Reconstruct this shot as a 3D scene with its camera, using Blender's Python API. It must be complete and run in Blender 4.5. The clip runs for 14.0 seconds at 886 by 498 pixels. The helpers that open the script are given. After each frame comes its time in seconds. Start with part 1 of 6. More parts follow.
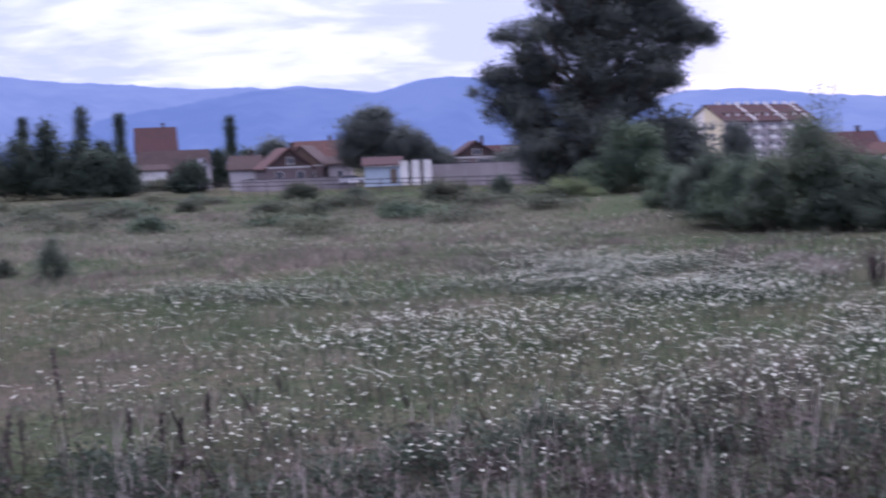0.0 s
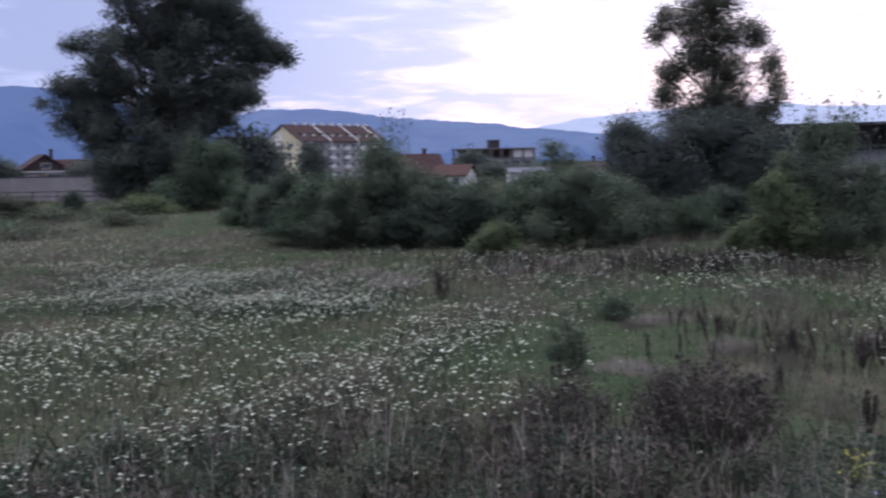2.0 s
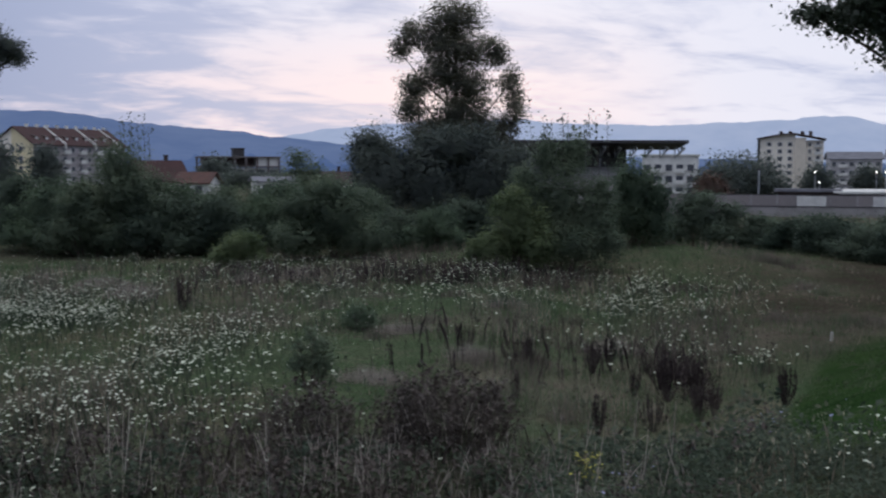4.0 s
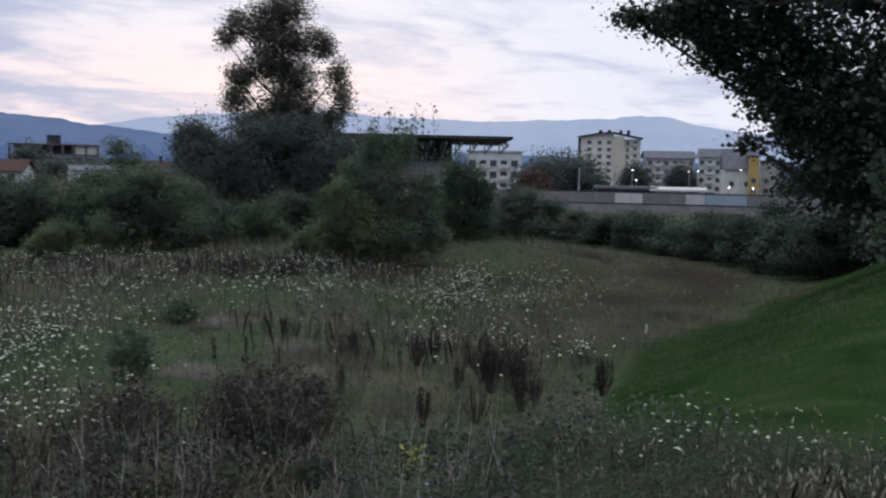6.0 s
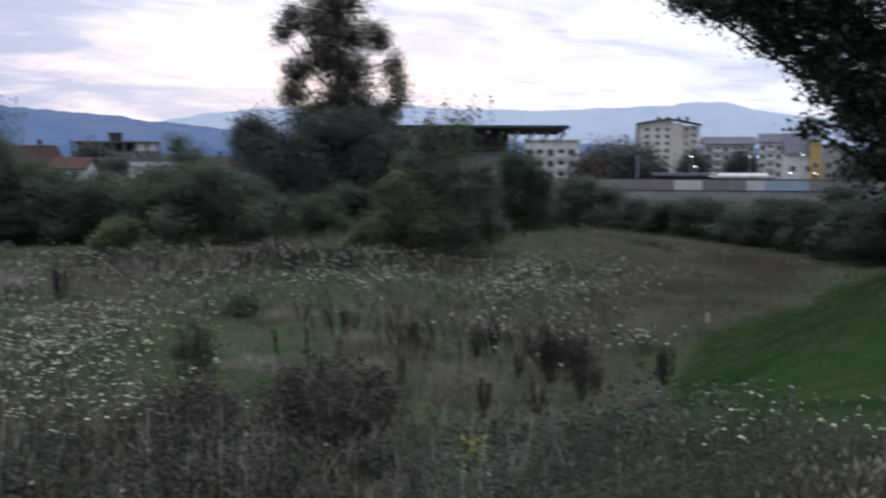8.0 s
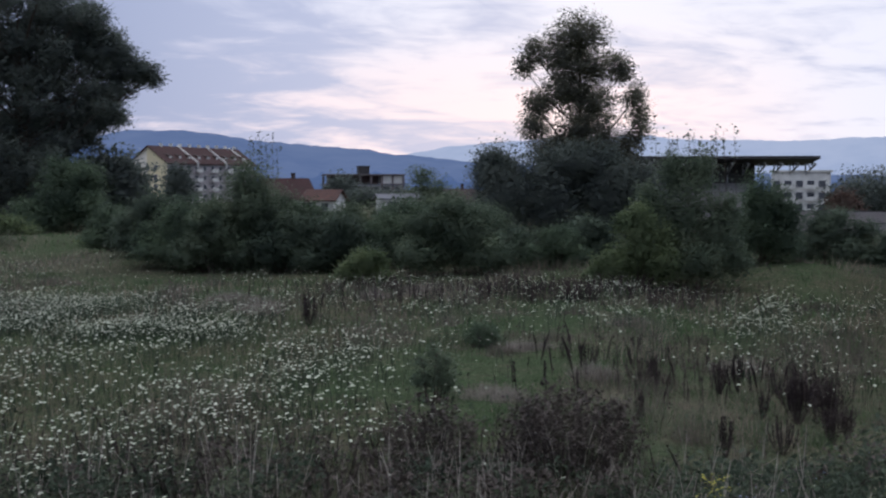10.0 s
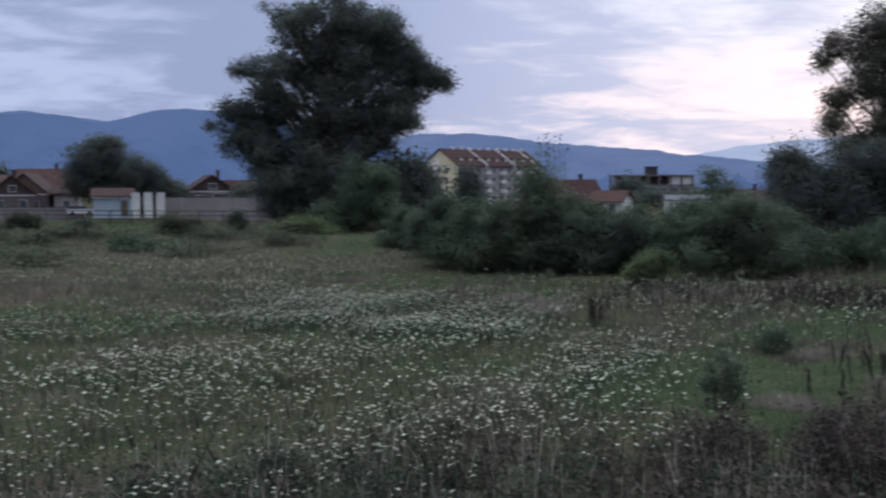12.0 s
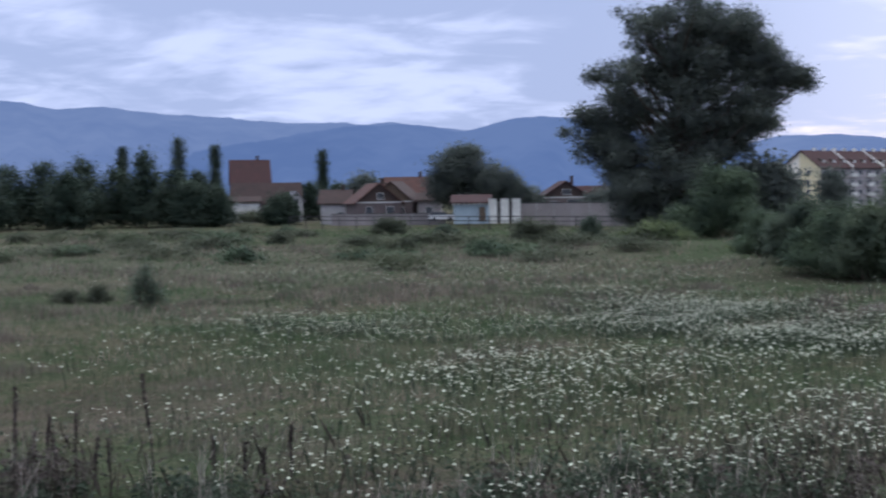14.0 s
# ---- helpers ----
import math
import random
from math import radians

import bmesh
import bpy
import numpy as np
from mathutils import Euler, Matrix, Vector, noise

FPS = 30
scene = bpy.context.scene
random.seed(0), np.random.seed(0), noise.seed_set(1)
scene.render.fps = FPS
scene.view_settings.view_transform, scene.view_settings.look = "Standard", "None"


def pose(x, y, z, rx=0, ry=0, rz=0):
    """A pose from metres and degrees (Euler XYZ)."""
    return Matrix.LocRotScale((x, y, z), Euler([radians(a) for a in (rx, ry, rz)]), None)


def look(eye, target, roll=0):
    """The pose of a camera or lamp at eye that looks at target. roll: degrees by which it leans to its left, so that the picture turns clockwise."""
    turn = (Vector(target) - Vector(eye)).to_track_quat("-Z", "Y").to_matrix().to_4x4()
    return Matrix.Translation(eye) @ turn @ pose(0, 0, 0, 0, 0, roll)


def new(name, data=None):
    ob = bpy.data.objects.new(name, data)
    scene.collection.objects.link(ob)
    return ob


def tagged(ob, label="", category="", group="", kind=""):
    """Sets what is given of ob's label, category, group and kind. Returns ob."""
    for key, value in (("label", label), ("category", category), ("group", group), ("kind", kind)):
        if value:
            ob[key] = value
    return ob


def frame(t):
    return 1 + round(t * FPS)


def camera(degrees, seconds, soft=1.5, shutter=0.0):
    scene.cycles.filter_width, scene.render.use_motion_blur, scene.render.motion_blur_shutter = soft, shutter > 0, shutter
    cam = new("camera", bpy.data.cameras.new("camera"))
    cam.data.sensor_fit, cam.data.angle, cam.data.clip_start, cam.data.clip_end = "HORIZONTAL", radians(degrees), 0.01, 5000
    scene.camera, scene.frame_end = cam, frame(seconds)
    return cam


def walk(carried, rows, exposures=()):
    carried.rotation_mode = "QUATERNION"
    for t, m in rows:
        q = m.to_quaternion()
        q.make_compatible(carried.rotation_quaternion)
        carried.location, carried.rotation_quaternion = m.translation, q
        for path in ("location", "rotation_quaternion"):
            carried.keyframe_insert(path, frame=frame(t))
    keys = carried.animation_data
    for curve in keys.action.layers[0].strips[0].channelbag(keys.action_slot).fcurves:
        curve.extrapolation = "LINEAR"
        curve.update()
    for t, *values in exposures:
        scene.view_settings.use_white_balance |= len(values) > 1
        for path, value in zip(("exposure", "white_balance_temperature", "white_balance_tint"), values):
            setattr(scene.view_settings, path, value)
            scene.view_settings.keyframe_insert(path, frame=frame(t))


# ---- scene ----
# ---------------------------------------------------------------- camera
# a hand-held pan from the crown of a low flood bank, over a meadow towards a small town
EYE = 4.2
cam = camera(40.94, 14.0, soft=2.2, shutter=0.5)
ROWS = [
    (0.0, 85.60, 2.19, -0.17),
    (0.5, 84.95, 2.20, -6.70),
    (1.0, 85.64, 1.87, -11.74),
    (1.5, 86.14, 1.22, -15.64),
    (2.0, 85.88, 1.07, -20.27),
    (2.5, 86.30, 0.84, -24.39),
    (3.0, 86.00, 0.13, -27.56),
    (3.5, 86.10, -0.03, -30.14),
    (4.0, 86.27, -0.18, -32.49),
    (4.2, 86.11, -0.13, -33.35),
    (6.3, 85.78, -1.49, -41.75),
    (6.5, 85.52, -1.62, -42.13),
    (7.0, 85.24, -1.22, -41.87),
    (7.5, 85.17, -0.98, -41.73),
    (8.0, 85.56, -0.12, -38.08),
    (8.5, 86.77, -0.05, -31.65),
    (8.7, 87.14, 0.09, -30.44),
    (10.8, 87.03, -0.00, -22.28),
    (11.0, 87.19, 0.10, -20.61),
    (11.5, 87.36, -0.04, -17.07),
    (12.0, 87.16, 0.19, -12.78),
    (12.5, 87.40, 0.31, -8.79),
    (13.0, 87.26, 0.28, -5.68),
    (13.5, 87.42, 0.85, -0.49),
    (14.0, 87.54, 0.67, 4.13),
]
EXPOSURES = [(0.0, 1.02, 5690, 35), (0.6, 0.90, 5680, 33), (1.2, 0.68, 5760, 27), (1.6, 0.56, 5800, 23), (2.2, 0.32, 5860, 17), (3.0, 0.06, 5950, 12), (3.6, -0.17, 5980, 10), (4.2, -0.17, 6000, 9), (6.3, -0.05, 6020, 8), (7.0, 0.06, 6000, 8), (7.5, 0.14, 6000, 8), (8.2, 0.12, 6000, 8), (8.7, -0.08, 6000, 9), (11.0, -0.02, 5980, 10), (12.5, 0.05, 5920, 10), (13.2, 0.18, 5900, 9), (14.0, 0.46, 5900, 10)]
walk(cam, [(t, pose(0, 0, EYE, rx, ry, rz)) for t, rx, ry, rz in ROWS], EXPOSURES)

# ---------------------------------------------------------------- sky and sun
SUN_AZ, SUN_EL = 33.0, 6.0
SUN_DIR = Vector((math.sin(radians(SUN_AZ)) * math.cos(radians(SUN_EL)), math.cos(radians(SUN_AZ)) * math.cos(radians(SUN_EL)), math.sin(radians(SUN_EL))))


def node(tree, kind, **inputs):
    n = tree.nodes.new(kind)
    for key, value in inputs.items():
        n.inputs[key.replace("_", " ")].default_value = value
    return n


def math_node(tree, op, a, b=None, clamp=False):
    n = tree.nodes.new("ShaderNodeMath")
    n.operation, n.use_clamp = op, clamp
    for i, v in enumerate((a, b)):
        if v is None:
            continue
        if isinstance(v, (int, float)):
            n.inputs[i].default_value = v
        else:
            tree.links.new(v, n.inputs[i])
    return n.outputs[0]


def mix_colour(tree, fac, a, b, blend="MIX"):
    n = tree.nodes.new("ShaderNodeMix")
    n.data_type, n.blend_type = "RGBA", blend
    for socket, v in ((n.inputs["Factor"], fac), (n.inputs["A"], a), (n.inputs["B"], b)):
        if isinstance(v, (int, float)):
            socket.default_value = v
        elif isinstance(v, tuple):
            socket.default_value = (*v[:3], 1)
        else:
            tree.links.new(v, socket)
    return n.outputs["Result"]


def map_range(tree, v, a, b, c=0.0, d=1.0):
    n = tree.nodes.new("ShaderNodeMapRange")
    n.interpolation_type = "SMOOTHSTEP"
    tree.links.new(v, n.inputs["Value"])
    for key, val in (("From Min", a), ("From Max", b), ("To Min", c), ("To Max", d)):
        n.inputs[key].default_value = val
    return n.outputs["Result"]


def make_world():
    w = bpy.data.worlds.new("dusk_sky")
    scene.world = w
    w.use_nodes = True
    t = w.node_tree
    t.nodes.clear()
    out, bg = t.nodes.new("ShaderNodeOutputWorld"), t.nodes.new("ShaderNodeBackground")
    sky = t.nodes.new("ShaderNodeTexSky")
    sky.sky_type, sky.sun_disc = "NISHITA", False
    sky.sun_elevation, sky.sun_rotation = radians(SUN_EL), radians(SUN_AZ)
    sky.air_density, sky.dust_density = 1.0, 2.0
    clear = mix_colour(t, 1.0, sky.outputs[0], (0.10, 0.10, 0.10), "MULTIPLY")
    way = t.nodes.new("ShaderNodeTexCoord").outputs["Generated"]
    sep = t.nodes.new("ShaderNodeSeparateXYZ")
    t.links.new(way, sep.inputs[0])
    up = math_node(t, "MAXIMUM", sep.outputs[2], 0.0)
    # cloud sheet overhead, seen in perspective
    flat = math_node(t, "ADD", up, 0.15)
    cx, cy = math_node(t, "DIVIDE", sep.outputs[0], flat), math_node(t, "DIVIDE", sep.outputs[1], flat)
    comb = t.nodes.new("ShaderNodeCombineXYZ")
    t.links.new(cx, comb.inputs[0])
    t.links.new(math_node(t, "MULTIPLY", cy, 1.25), comb.inputs[1])
    layers = []
    for scale, detail, rough, swirl in ((0.55, 4.0, 0.5, 0.6), (1.6, 5.0, 0.55, 1.0), (4.6, 5.0, 0.6, 0.8)):
        n = node(t, "ShaderNodeTexNoise", Scale=scale, Detail=detail, Roughness=rough, Distortion=swirl)
        t.links.new(comb.outputs[0], n.inputs["Vector"])
        layers.append(n.outputs[0])
    dens = math_node(t, "ADD", math_node(t, "MULTIPLY", layers[0], 0.5), math_node(t, "ADD", math_node(t, "MULTIPLY", layers[1], 0.34), math_node(t, "MULTIPLY", layers[2], 0.16)))
    # how near the sunken sun a direction lies
    dot = t.nodes.new("ShaderNodeVectorMath")
    dot.operation = "DOT_PRODUCT"
    t.links.new(way, dot.inputs[0])
    dot.inputs[1].default_value = (math.sin(radians(43)) * 0.985, math.cos(radians(43)) * 0.985, 0.17)
    mid = map_range(t, dot.outputs["Value"], 0.76, 0.985)
    bank_dot = t.nodes.new("ShaderNodeVectorMath")
    bank_dot.operation = "DOT_PRODUCT"
    t.links.new(way, bank_dot.inputs[0])
    bank_dot.inputs[1].default_value = (math.sin(radians(13)) * 0.98, math.cos(radians(13)) * 0.98, 0.19)
    cloud_bank = math_node(t, "MULTIPLY", map_range(t, bank_dot.outputs["Value"], 0.965, 0.997), 0.13)
    dens = math_node(t, "ADD", dens, cloud_bank)
    dens = math_node(t, "SUBTRACT", dens, map_range(t, up, 0.155, 0.085, 0.0, 0.03))
    thick = map_range(t, math_node(t, "SUBTRACT", dens, math_node(t, "MULTIPLY", mid, 0.055)), 0.40, 0.54)
    thin_col = mix_colour(t, mid, (0.52, 0.56, 0.75), (0.92, 0.90, 0.98))
    glow_dot = t.nodes.new("ShaderNodeVectorMath")
    glow_dot.operation = "DOT_PRODUCT"
    t.links.new(way, glow_dot.inputs[0])
    glow_dot.inputs[1].default_value = (math.sin(radians(25)), math.cos(radians(25)), 0.07)
    near = map_range(t, glow_dot.outputs["Value"], 0.93, 0.995)
    thin_col = mix_colour(t, math_node(t, "MULTIPLY", near, map_range(t, up, 0.15, 0.06, 0.0, 1.0)), thin_col, (1.03, 0.87, 0.89))
    thick_col = mix_colour(t, mid, (0.33, 0.38, 0.55), (0.55, 0.59, 0.77))
    cloud = mix_colour(t, thick, thin_col, thick_col)
    full = mix_colour(t, 0.97, clear, cloud)
    # an overcast sky is about three times as bright overhead as at the horizon
    lift = map_range(t, sep.outputs[2], 0.20, 0.9)
    overhead = mix_colour(t, lift, full, (1.08, 1.08, 1.10))
    t.links.new(overhead, bg.inputs["Color"])
    bg.inputs["Strength"].default_value = 1.0
    t.links.new(bg.outputs[0], out.inputs[0])


make_world()
sun = new("sun", bpy.data.lights.new("sun", "SUN"))
sun.data.energy, sun.data.angle, sun.data.color = 0.5, radians(20), (1.0, 0.86, 0.76)
sun.matrix_world = look(SUN_DIR * 100, (0, 0, 0))

# ---------------------------------------------------------------- materials


def surface(name, colour, colour2=None, scale=3.0, fine=40.0, rough=0.85, bump=0.15, island=0.0, piece=0.0, spec=0.3, metal=0.0):
    """Two-scale mottled surface between two colours, with grain and bump."""
    m = bpy.data.materials.new(name)
    m.use_nodes = True
    t = m.node_tree
    p = t.nodes["Principled BSDF"]
    colour2 = colour2 or tuple(c * 0.7 for c in colour)
    geo = t.nodes.new("ShaderNodeNewGeometry")
    a = node(t, "ShaderNodeTexNoise", Scale=scale, Detail=4.0, Roughness=0.6)
    b = node(t, "ShaderNodeTexNoise", Scale=fine, Detail=3.0, Roughness=0.6)
    t.links.new(geo.outputs["Position"], a.inputs["Vector"])
    t.links.new(geo.outputs["Position"], b.inputs["Vector"])
    fac = map_range(t, math_node(t, "ADD", math_node(t, "MULTIPLY", a.outputs[0], 0.65), math_node(t, "MULTIPLY", b.outputs[0], 0.35)), 0.36, 0.64)
    if island:
        fac = math_node(t, "ADD", math_node(t, "MULTIPLY", fac, 1 - island), math_node(t, "MULTIPLY", geo.outputs["Random Per Island"], island), clamp=True)
    if piece:
        info = t.nodes.new("ShaderNodeObjectInfo")
        fac = math_node(t, "ADD", math_node(t, "MULTIPLY", fac, 1 - piece), math_node(t, "MULTIPLY", info.outputs["Random"], piece), clamp=True)
    t.links.new(mix_colour(t, fac, colour, colour2), p.inputs["Base Color"])
    p.inputs["Roughness"].default_value, p.inputs["Specular IOR Level"].default_value, p.inputs["Metallic"].default_value = rough, spec, metal
    if bump:
        bn = node(t, "ShaderNodeBump", Strength=bump, Distance=0.02)
        t.links.new(b.outputs[0], bn.inputs["Height"])
        t.links.new(bn.outputs[0], p.inputs["Normal"])
    return m


def leafy(name, dark, light, through_light=0.3, clump=0.8, gloss=0.12, rough=0.7, single=0.2):
    """Leaf surface: varies leaf by leaf and clump by clump, and lets some light through."""
    m = bpy.data.materials.new(name)
    m.use_nodes = True
    t = m.node_tree
    p = t.nodes["Principled BSDF"]
    geo = t.nodes.new("ShaderNodeNewGeometry")
    a = node(t, "ShaderNodeTexNoise", Scale=clump, Detail=3.0)
    t.links.new(geo.outputs["Position"], a.inputs["Vector"])
    fac = math_node(t, "ADD", math_node(t, "MULTIPLY", map_range(t, a.outputs[0], 0.35, 0.65), 1 - single), math_node(t, "MULTIPLY", geo.outputs["Random Per Island"], single))
    col = mix_colour(t, fac, dark, light)
    t.links.new(col, p.inputs["Base Color"])
    p.inputs["Roughness"].default_value, p.inputs["Specular IOR Level"].default_value = rough, gloss
    tr = t.nodes.new("ShaderNodeBsdfTranslucent")
    t.links.new(col, tr.inputs["Color"])
    mx = t.nodes.new("ShaderNodeMixShader")
    mx.inputs[0].default_value = through_light
    t.links.new(p.outputs[0], mx.inputs[1])
    t.links.new(tr.outputs[0], mx.inputs[2])
    t.links.new(mx.outputs[0], t.nodes["Material Output"].inputs["Surface"])
    return m


def glow(name, colour, strength):
    m = bpy.data.materials.new(name)
    m.use_nodes = True
    p = m.node_tree.nodes["Principled BSDF"]
    p.inputs["Emission Color"].default_value, p.inputs["Emission Strength"].default_value = (*colour, 1), strength
    return m


M_BARK = surface("bark", (0.06, 0.045, 0.035), (0.12, 0.10, 0.08), 2.0, 25.0, bump=0.5)
M_LEAF_DARK = leafy("dark_leaves", (0.078, 0.098, 0.090), (0.148, 0.172, 0.146), 0.45, 0.5, 0.5, 0.6, 0.12)
M_LEAF_DEEP = leafy("deep_green_leaves", (0.066, 0.092, 0.068), (0.132, 0.168, 0.118), 0.4, 0.5, 0.22, 0.65, 0.1)
M_LEAF_POPLAR = leafy("poplar_leaves", (0.070, 0.074, 0.056), (0.165, 0.162, 0.110), 0.4, 0.8, 0.5, 0.5, 0.15)
M_LEAF_BUSH = leafy("bush_leaves", (0.066, 0.098, 0.066), (0.136, 0.184, 0.114), 0.4, 0.5, 0.22, 0.65, 0.1)
M_LEAF_FEATHER = leafy("feathery_leaves", (0.096, 0.130, 0.090), (0.186, 0.228, 0.150), 0.45, 0.5, 0.22, 0.65, 0.1)
M_LEAF_LIGHT = leafy("light_leaves", (0.100, 0.138, 0.066), (0.195, 0.240, 0.120), 0.45, 0.6, 0.3, 0.6, 0.12)
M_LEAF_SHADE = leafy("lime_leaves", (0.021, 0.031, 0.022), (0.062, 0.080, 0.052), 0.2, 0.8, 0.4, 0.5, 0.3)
M_LEAF_PALE = leafy("sapling_leaves", (0.045, 0.068, 0.045), (0.12, 0.155, 0.105), 0.35, 0.8, 0.4, 0.5, 0.4)
M_LEAF_RED = leafy("reddish_leaves", (0.085, 0.052, 0.040), (0.15, 0.095, 0.070), 0.3, 0.6, 0.4, 0.5)
M_LEAF_HEDGE = leafy("hedge_leaves", (0.036, 0.056, 0.042), (0.090, 0.118, 0.088), 0.35, 0.4, 0.1, 0.7, 0.1)
M_TURF = leafy("mown_turf", (0.022, 0.049, 0.014), (0.042, 0.080, 0.028), 0.25, 0.35)
M_BRAMBLE = leafy("bramble_leaves", (0.085, 0.100, 0.072), (0.155, 0.168, 0.118), 0.4, 0.4)
M_GRASS_GREEN = leafy("green_grass", (0.064, 0.110, 0.052), (0.130, 0.185, 0.092), 0.45, 0.5)
M_GRASS_OLIVE = leafy("olive_grass", (0.098, 0.122, 0.076), (0.185, 0.200, 0.136), 0.45, 0.3)
M_GRASS_DRY = leafy("dry_grass", (0.22, 0.19, 0.15), (0.38, 0.33, 0.26), 0.4, 0.4)
M_GRASS_PALE = leafy("pale_feather_grass", (0.20, 0.175, 0.155), (0.36, 0.32, 0.28), 0.45, 0.6)
M_GRASS_TAN = leafy("faded_grass", (0.105, 0.090, 0.076), (0.225, 0.195, 0.165), 0.4, 0.4)
M_HERB = leafy("herb_leaves", (0.024, 0.040, 0.027), (0.128, 0.156, 0.108), 0.35, 0.6, 0.15, 0.6, 0.6)
M_STALK_DEAD = leafy("dead_stalks", (0.036, 0.030, 0.029), (0.150, 0.122, 0.106), 0.15, 1.0, 0.2, 0.6, 0.5)
M_DOCK = leafy("dock_seeds", (0.032, 0.025, 0.026), (0.090, 0.069, 0.068), 0.15, 1.0)
M_TWIG_GREY = leafy("grey_twigs", (0.26, 0.23, 0.20), (0.54, 0.48, 0.42), 0.1, 1.0, 0.2, 0.6, 0.5)
M_SEED_HEAD = leafy("ripe_seed_heads", (0.30, 0.26, 0.19), (0.58, 0.52, 0.40), 0.35, 1.0, 0.2, 0.6, 0.5)
M_PETAL = leafy("white_petals", (0.56, 0.60, 0.47), (0.82, 0.85, 0.70), 0.3, 1.0)
M_PETAL_BLUE = leafy("blue_petals", (0.32, 0.33, 0.58), (0.46, 0.47, 0.72), 0.3, 1.0)
M_PETAL_YELLOW = leafy("yellow_petals", (0.45, 0.42, 0.08), (0.62, 0.58, 0.14), 0.3, 1.0)
M_PLASTER_WHITE = surface("white_plaster", (0.72, 0.71, 0.68), (0.55, 0.54, 0.52), 0.5, 8.0)
M_PLASTER_CREAM = surface("cream_plaster", (0.84, 0.78, 0.69), (0.74, 0.69, 0.61), 0.4, 6.0)
M_PLASTER_YELLOW = surface("yellow_plaster", (0.68, 0.61, 0.52), (0.58, 0.53, 0.45), 0.4, 6.0)
M_PLASTER_GREY = surface("grey_plaster", (0.50, 0.48, 0.49), (0.37, 0.355, 0.365), 0.5, 8.0)
M_PLASTER_OCHRE = surface("yellow_gable_plaster", (0.74, 0.65, 0.42), (0.64, 0.57, 0.39), 0.4, 6.0)
# grey darkened for shade on the apartment block's front; also on village walls
M_PLASTER_FRONT = surface("dark_grey_plaster", (0.36, 0.33, 0.34), (0.26, 0.24, 0.25), 0.3, 6.0)
M_PLASTER_MAUVE = surface("mauve_plaster", (0.16, 0.125, 0.125), (0.115, 0.095, 0.098), 0.5, 8.0)
M_CONCRETE_DARK = surface("raw_concrete", (0.17, 0.145, 0.145), (0.12, 0.10, 0.10), 0.6, 9.0)
M_PAINT_BLUE = surface("pale_blue_paint", (0.37, 0.45, 0.52), (0.31, 0.38, 0.44), 0.8, 10.0)
M_PAINT_ORANGE = surface("ochre_paint", (0.56, 0.39, 0.14), (0.48, 0.34, 0.13), 0.8, 10.0)
M_CONCRETE = surface("concrete", (0.34, 0.32, 0.32), (0.22, 0.21, 0.21), 0.6, 9.0, bump=0.25)
M_CONCRETE_WALL = surface("wall_concrete", (0.29, 0.26, 0.26), (0.205, 0.185, 0.185), 0.25, 5.0, bump=0.2, piece=0.45)
M_TILE_RED = surface("red_roof_tiles", (0.074, 0.036, 0.036), (0.056, 0.032, 0.032), 0.9, 12.0, bump=0.3)
M_TILE_ORANGE = surface("orange_roof_tiles", (0.115, 0.058, 0.048), (0.080, 0.046, 0.042), 0.9, 12.0, bump=0.3)
M_TILE_BROWN = surface("brown_roof_tiles", (0.078, 0.052, 0.048), (0.056, 0.042, 0.040), 0.9, 12.0, bump=0.3)
M_ROOF_GREY = surface("grey_roof_sheet", (0.20, 0.20, 0.23), (0.14, 0.14, 0.16), 0.5, 10.0)
M_DARK_STEEL = surface("dark_steel", (0.035, 0.035, 0.04), (0.06, 0.055, 0.055), 0.5, 10.0, rough=0.6)
M_STEEL = surface("galvanised_steel", (0.45, 0.46, 0.48), (0.35, 0.36, 0.38), 2.0, 20.0, rough=0.5, metal=0.6)
M_GLASS = surface("window_glass", (0.10, 0.105, 0.12), (0.06, 0.065, 0.08), 1.0, 5.0, rough=0.15, bump=0, spec=0.6)
M_FRAME = surface("window_frame_paint", (0.62, 0.61, 0.60), (0.5, 0.49, 0.48), 2.0, 20.0)
M_WOOD = surface("weathered_wood", (0.16, 0.12, 0.09), (0.10, 0.08, 0.065), 1.5, 25.0)
M_CARPAINT = surface("white_car_paint", (0.70, 0.70, 0.71), (0.62, 0.62, 0.64), 1.0, 10.0, rough=0.35, bump=0, spec=0.5)
M_RUBBER = surface("tyre_rubber", (0.03, 0.03, 0.03), (0.045, 0.045, 0.045), 3.0, 30.0)
M_LAMP = glow("lamp_light", (1.0, 0.93, 0.82), 6.0)
M_STONE = surface("pale_stone", (0.5, 0.48, 0.45), (0.38, 0.36, 0.34), 5.0, 40.0)

# ---------------------------------------------------------------- builders


def spot(az, d):
    """Plan position at a bearing (degrees from the y axis towards x) and distance from the camera's stand."""
    return d * math.sin(radians(az)), d * math.cos(radians(az))


def smooth(a, b, v):
    u = np.clip((v - a) / (b - a), 0, 1)
    return u * u * (3 - 2 * u)


BANK_AZ = radians(66.0)


def bank_side(x, y):
    """Metres to the left of the flood bank's axis."""
    return -math.cos(BANK_AZ) * x + math.sin(BANK_AZ) * y


def wave(x, y, f, ph):
    return np.sin(x * f + ph) * np.cos(y * f * 1.13 + ph * 1.7) + 0.5 * np.sin(x * f * 2.1 - y * f * 1.7 + ph * 2.3)


def bump_at(x, y, az, d, h, r):
    cx, cy = spot(az, d)
    return h * np.exp(-((x - cx) ** 2 + (y - cy) ** 2) / (r * r))


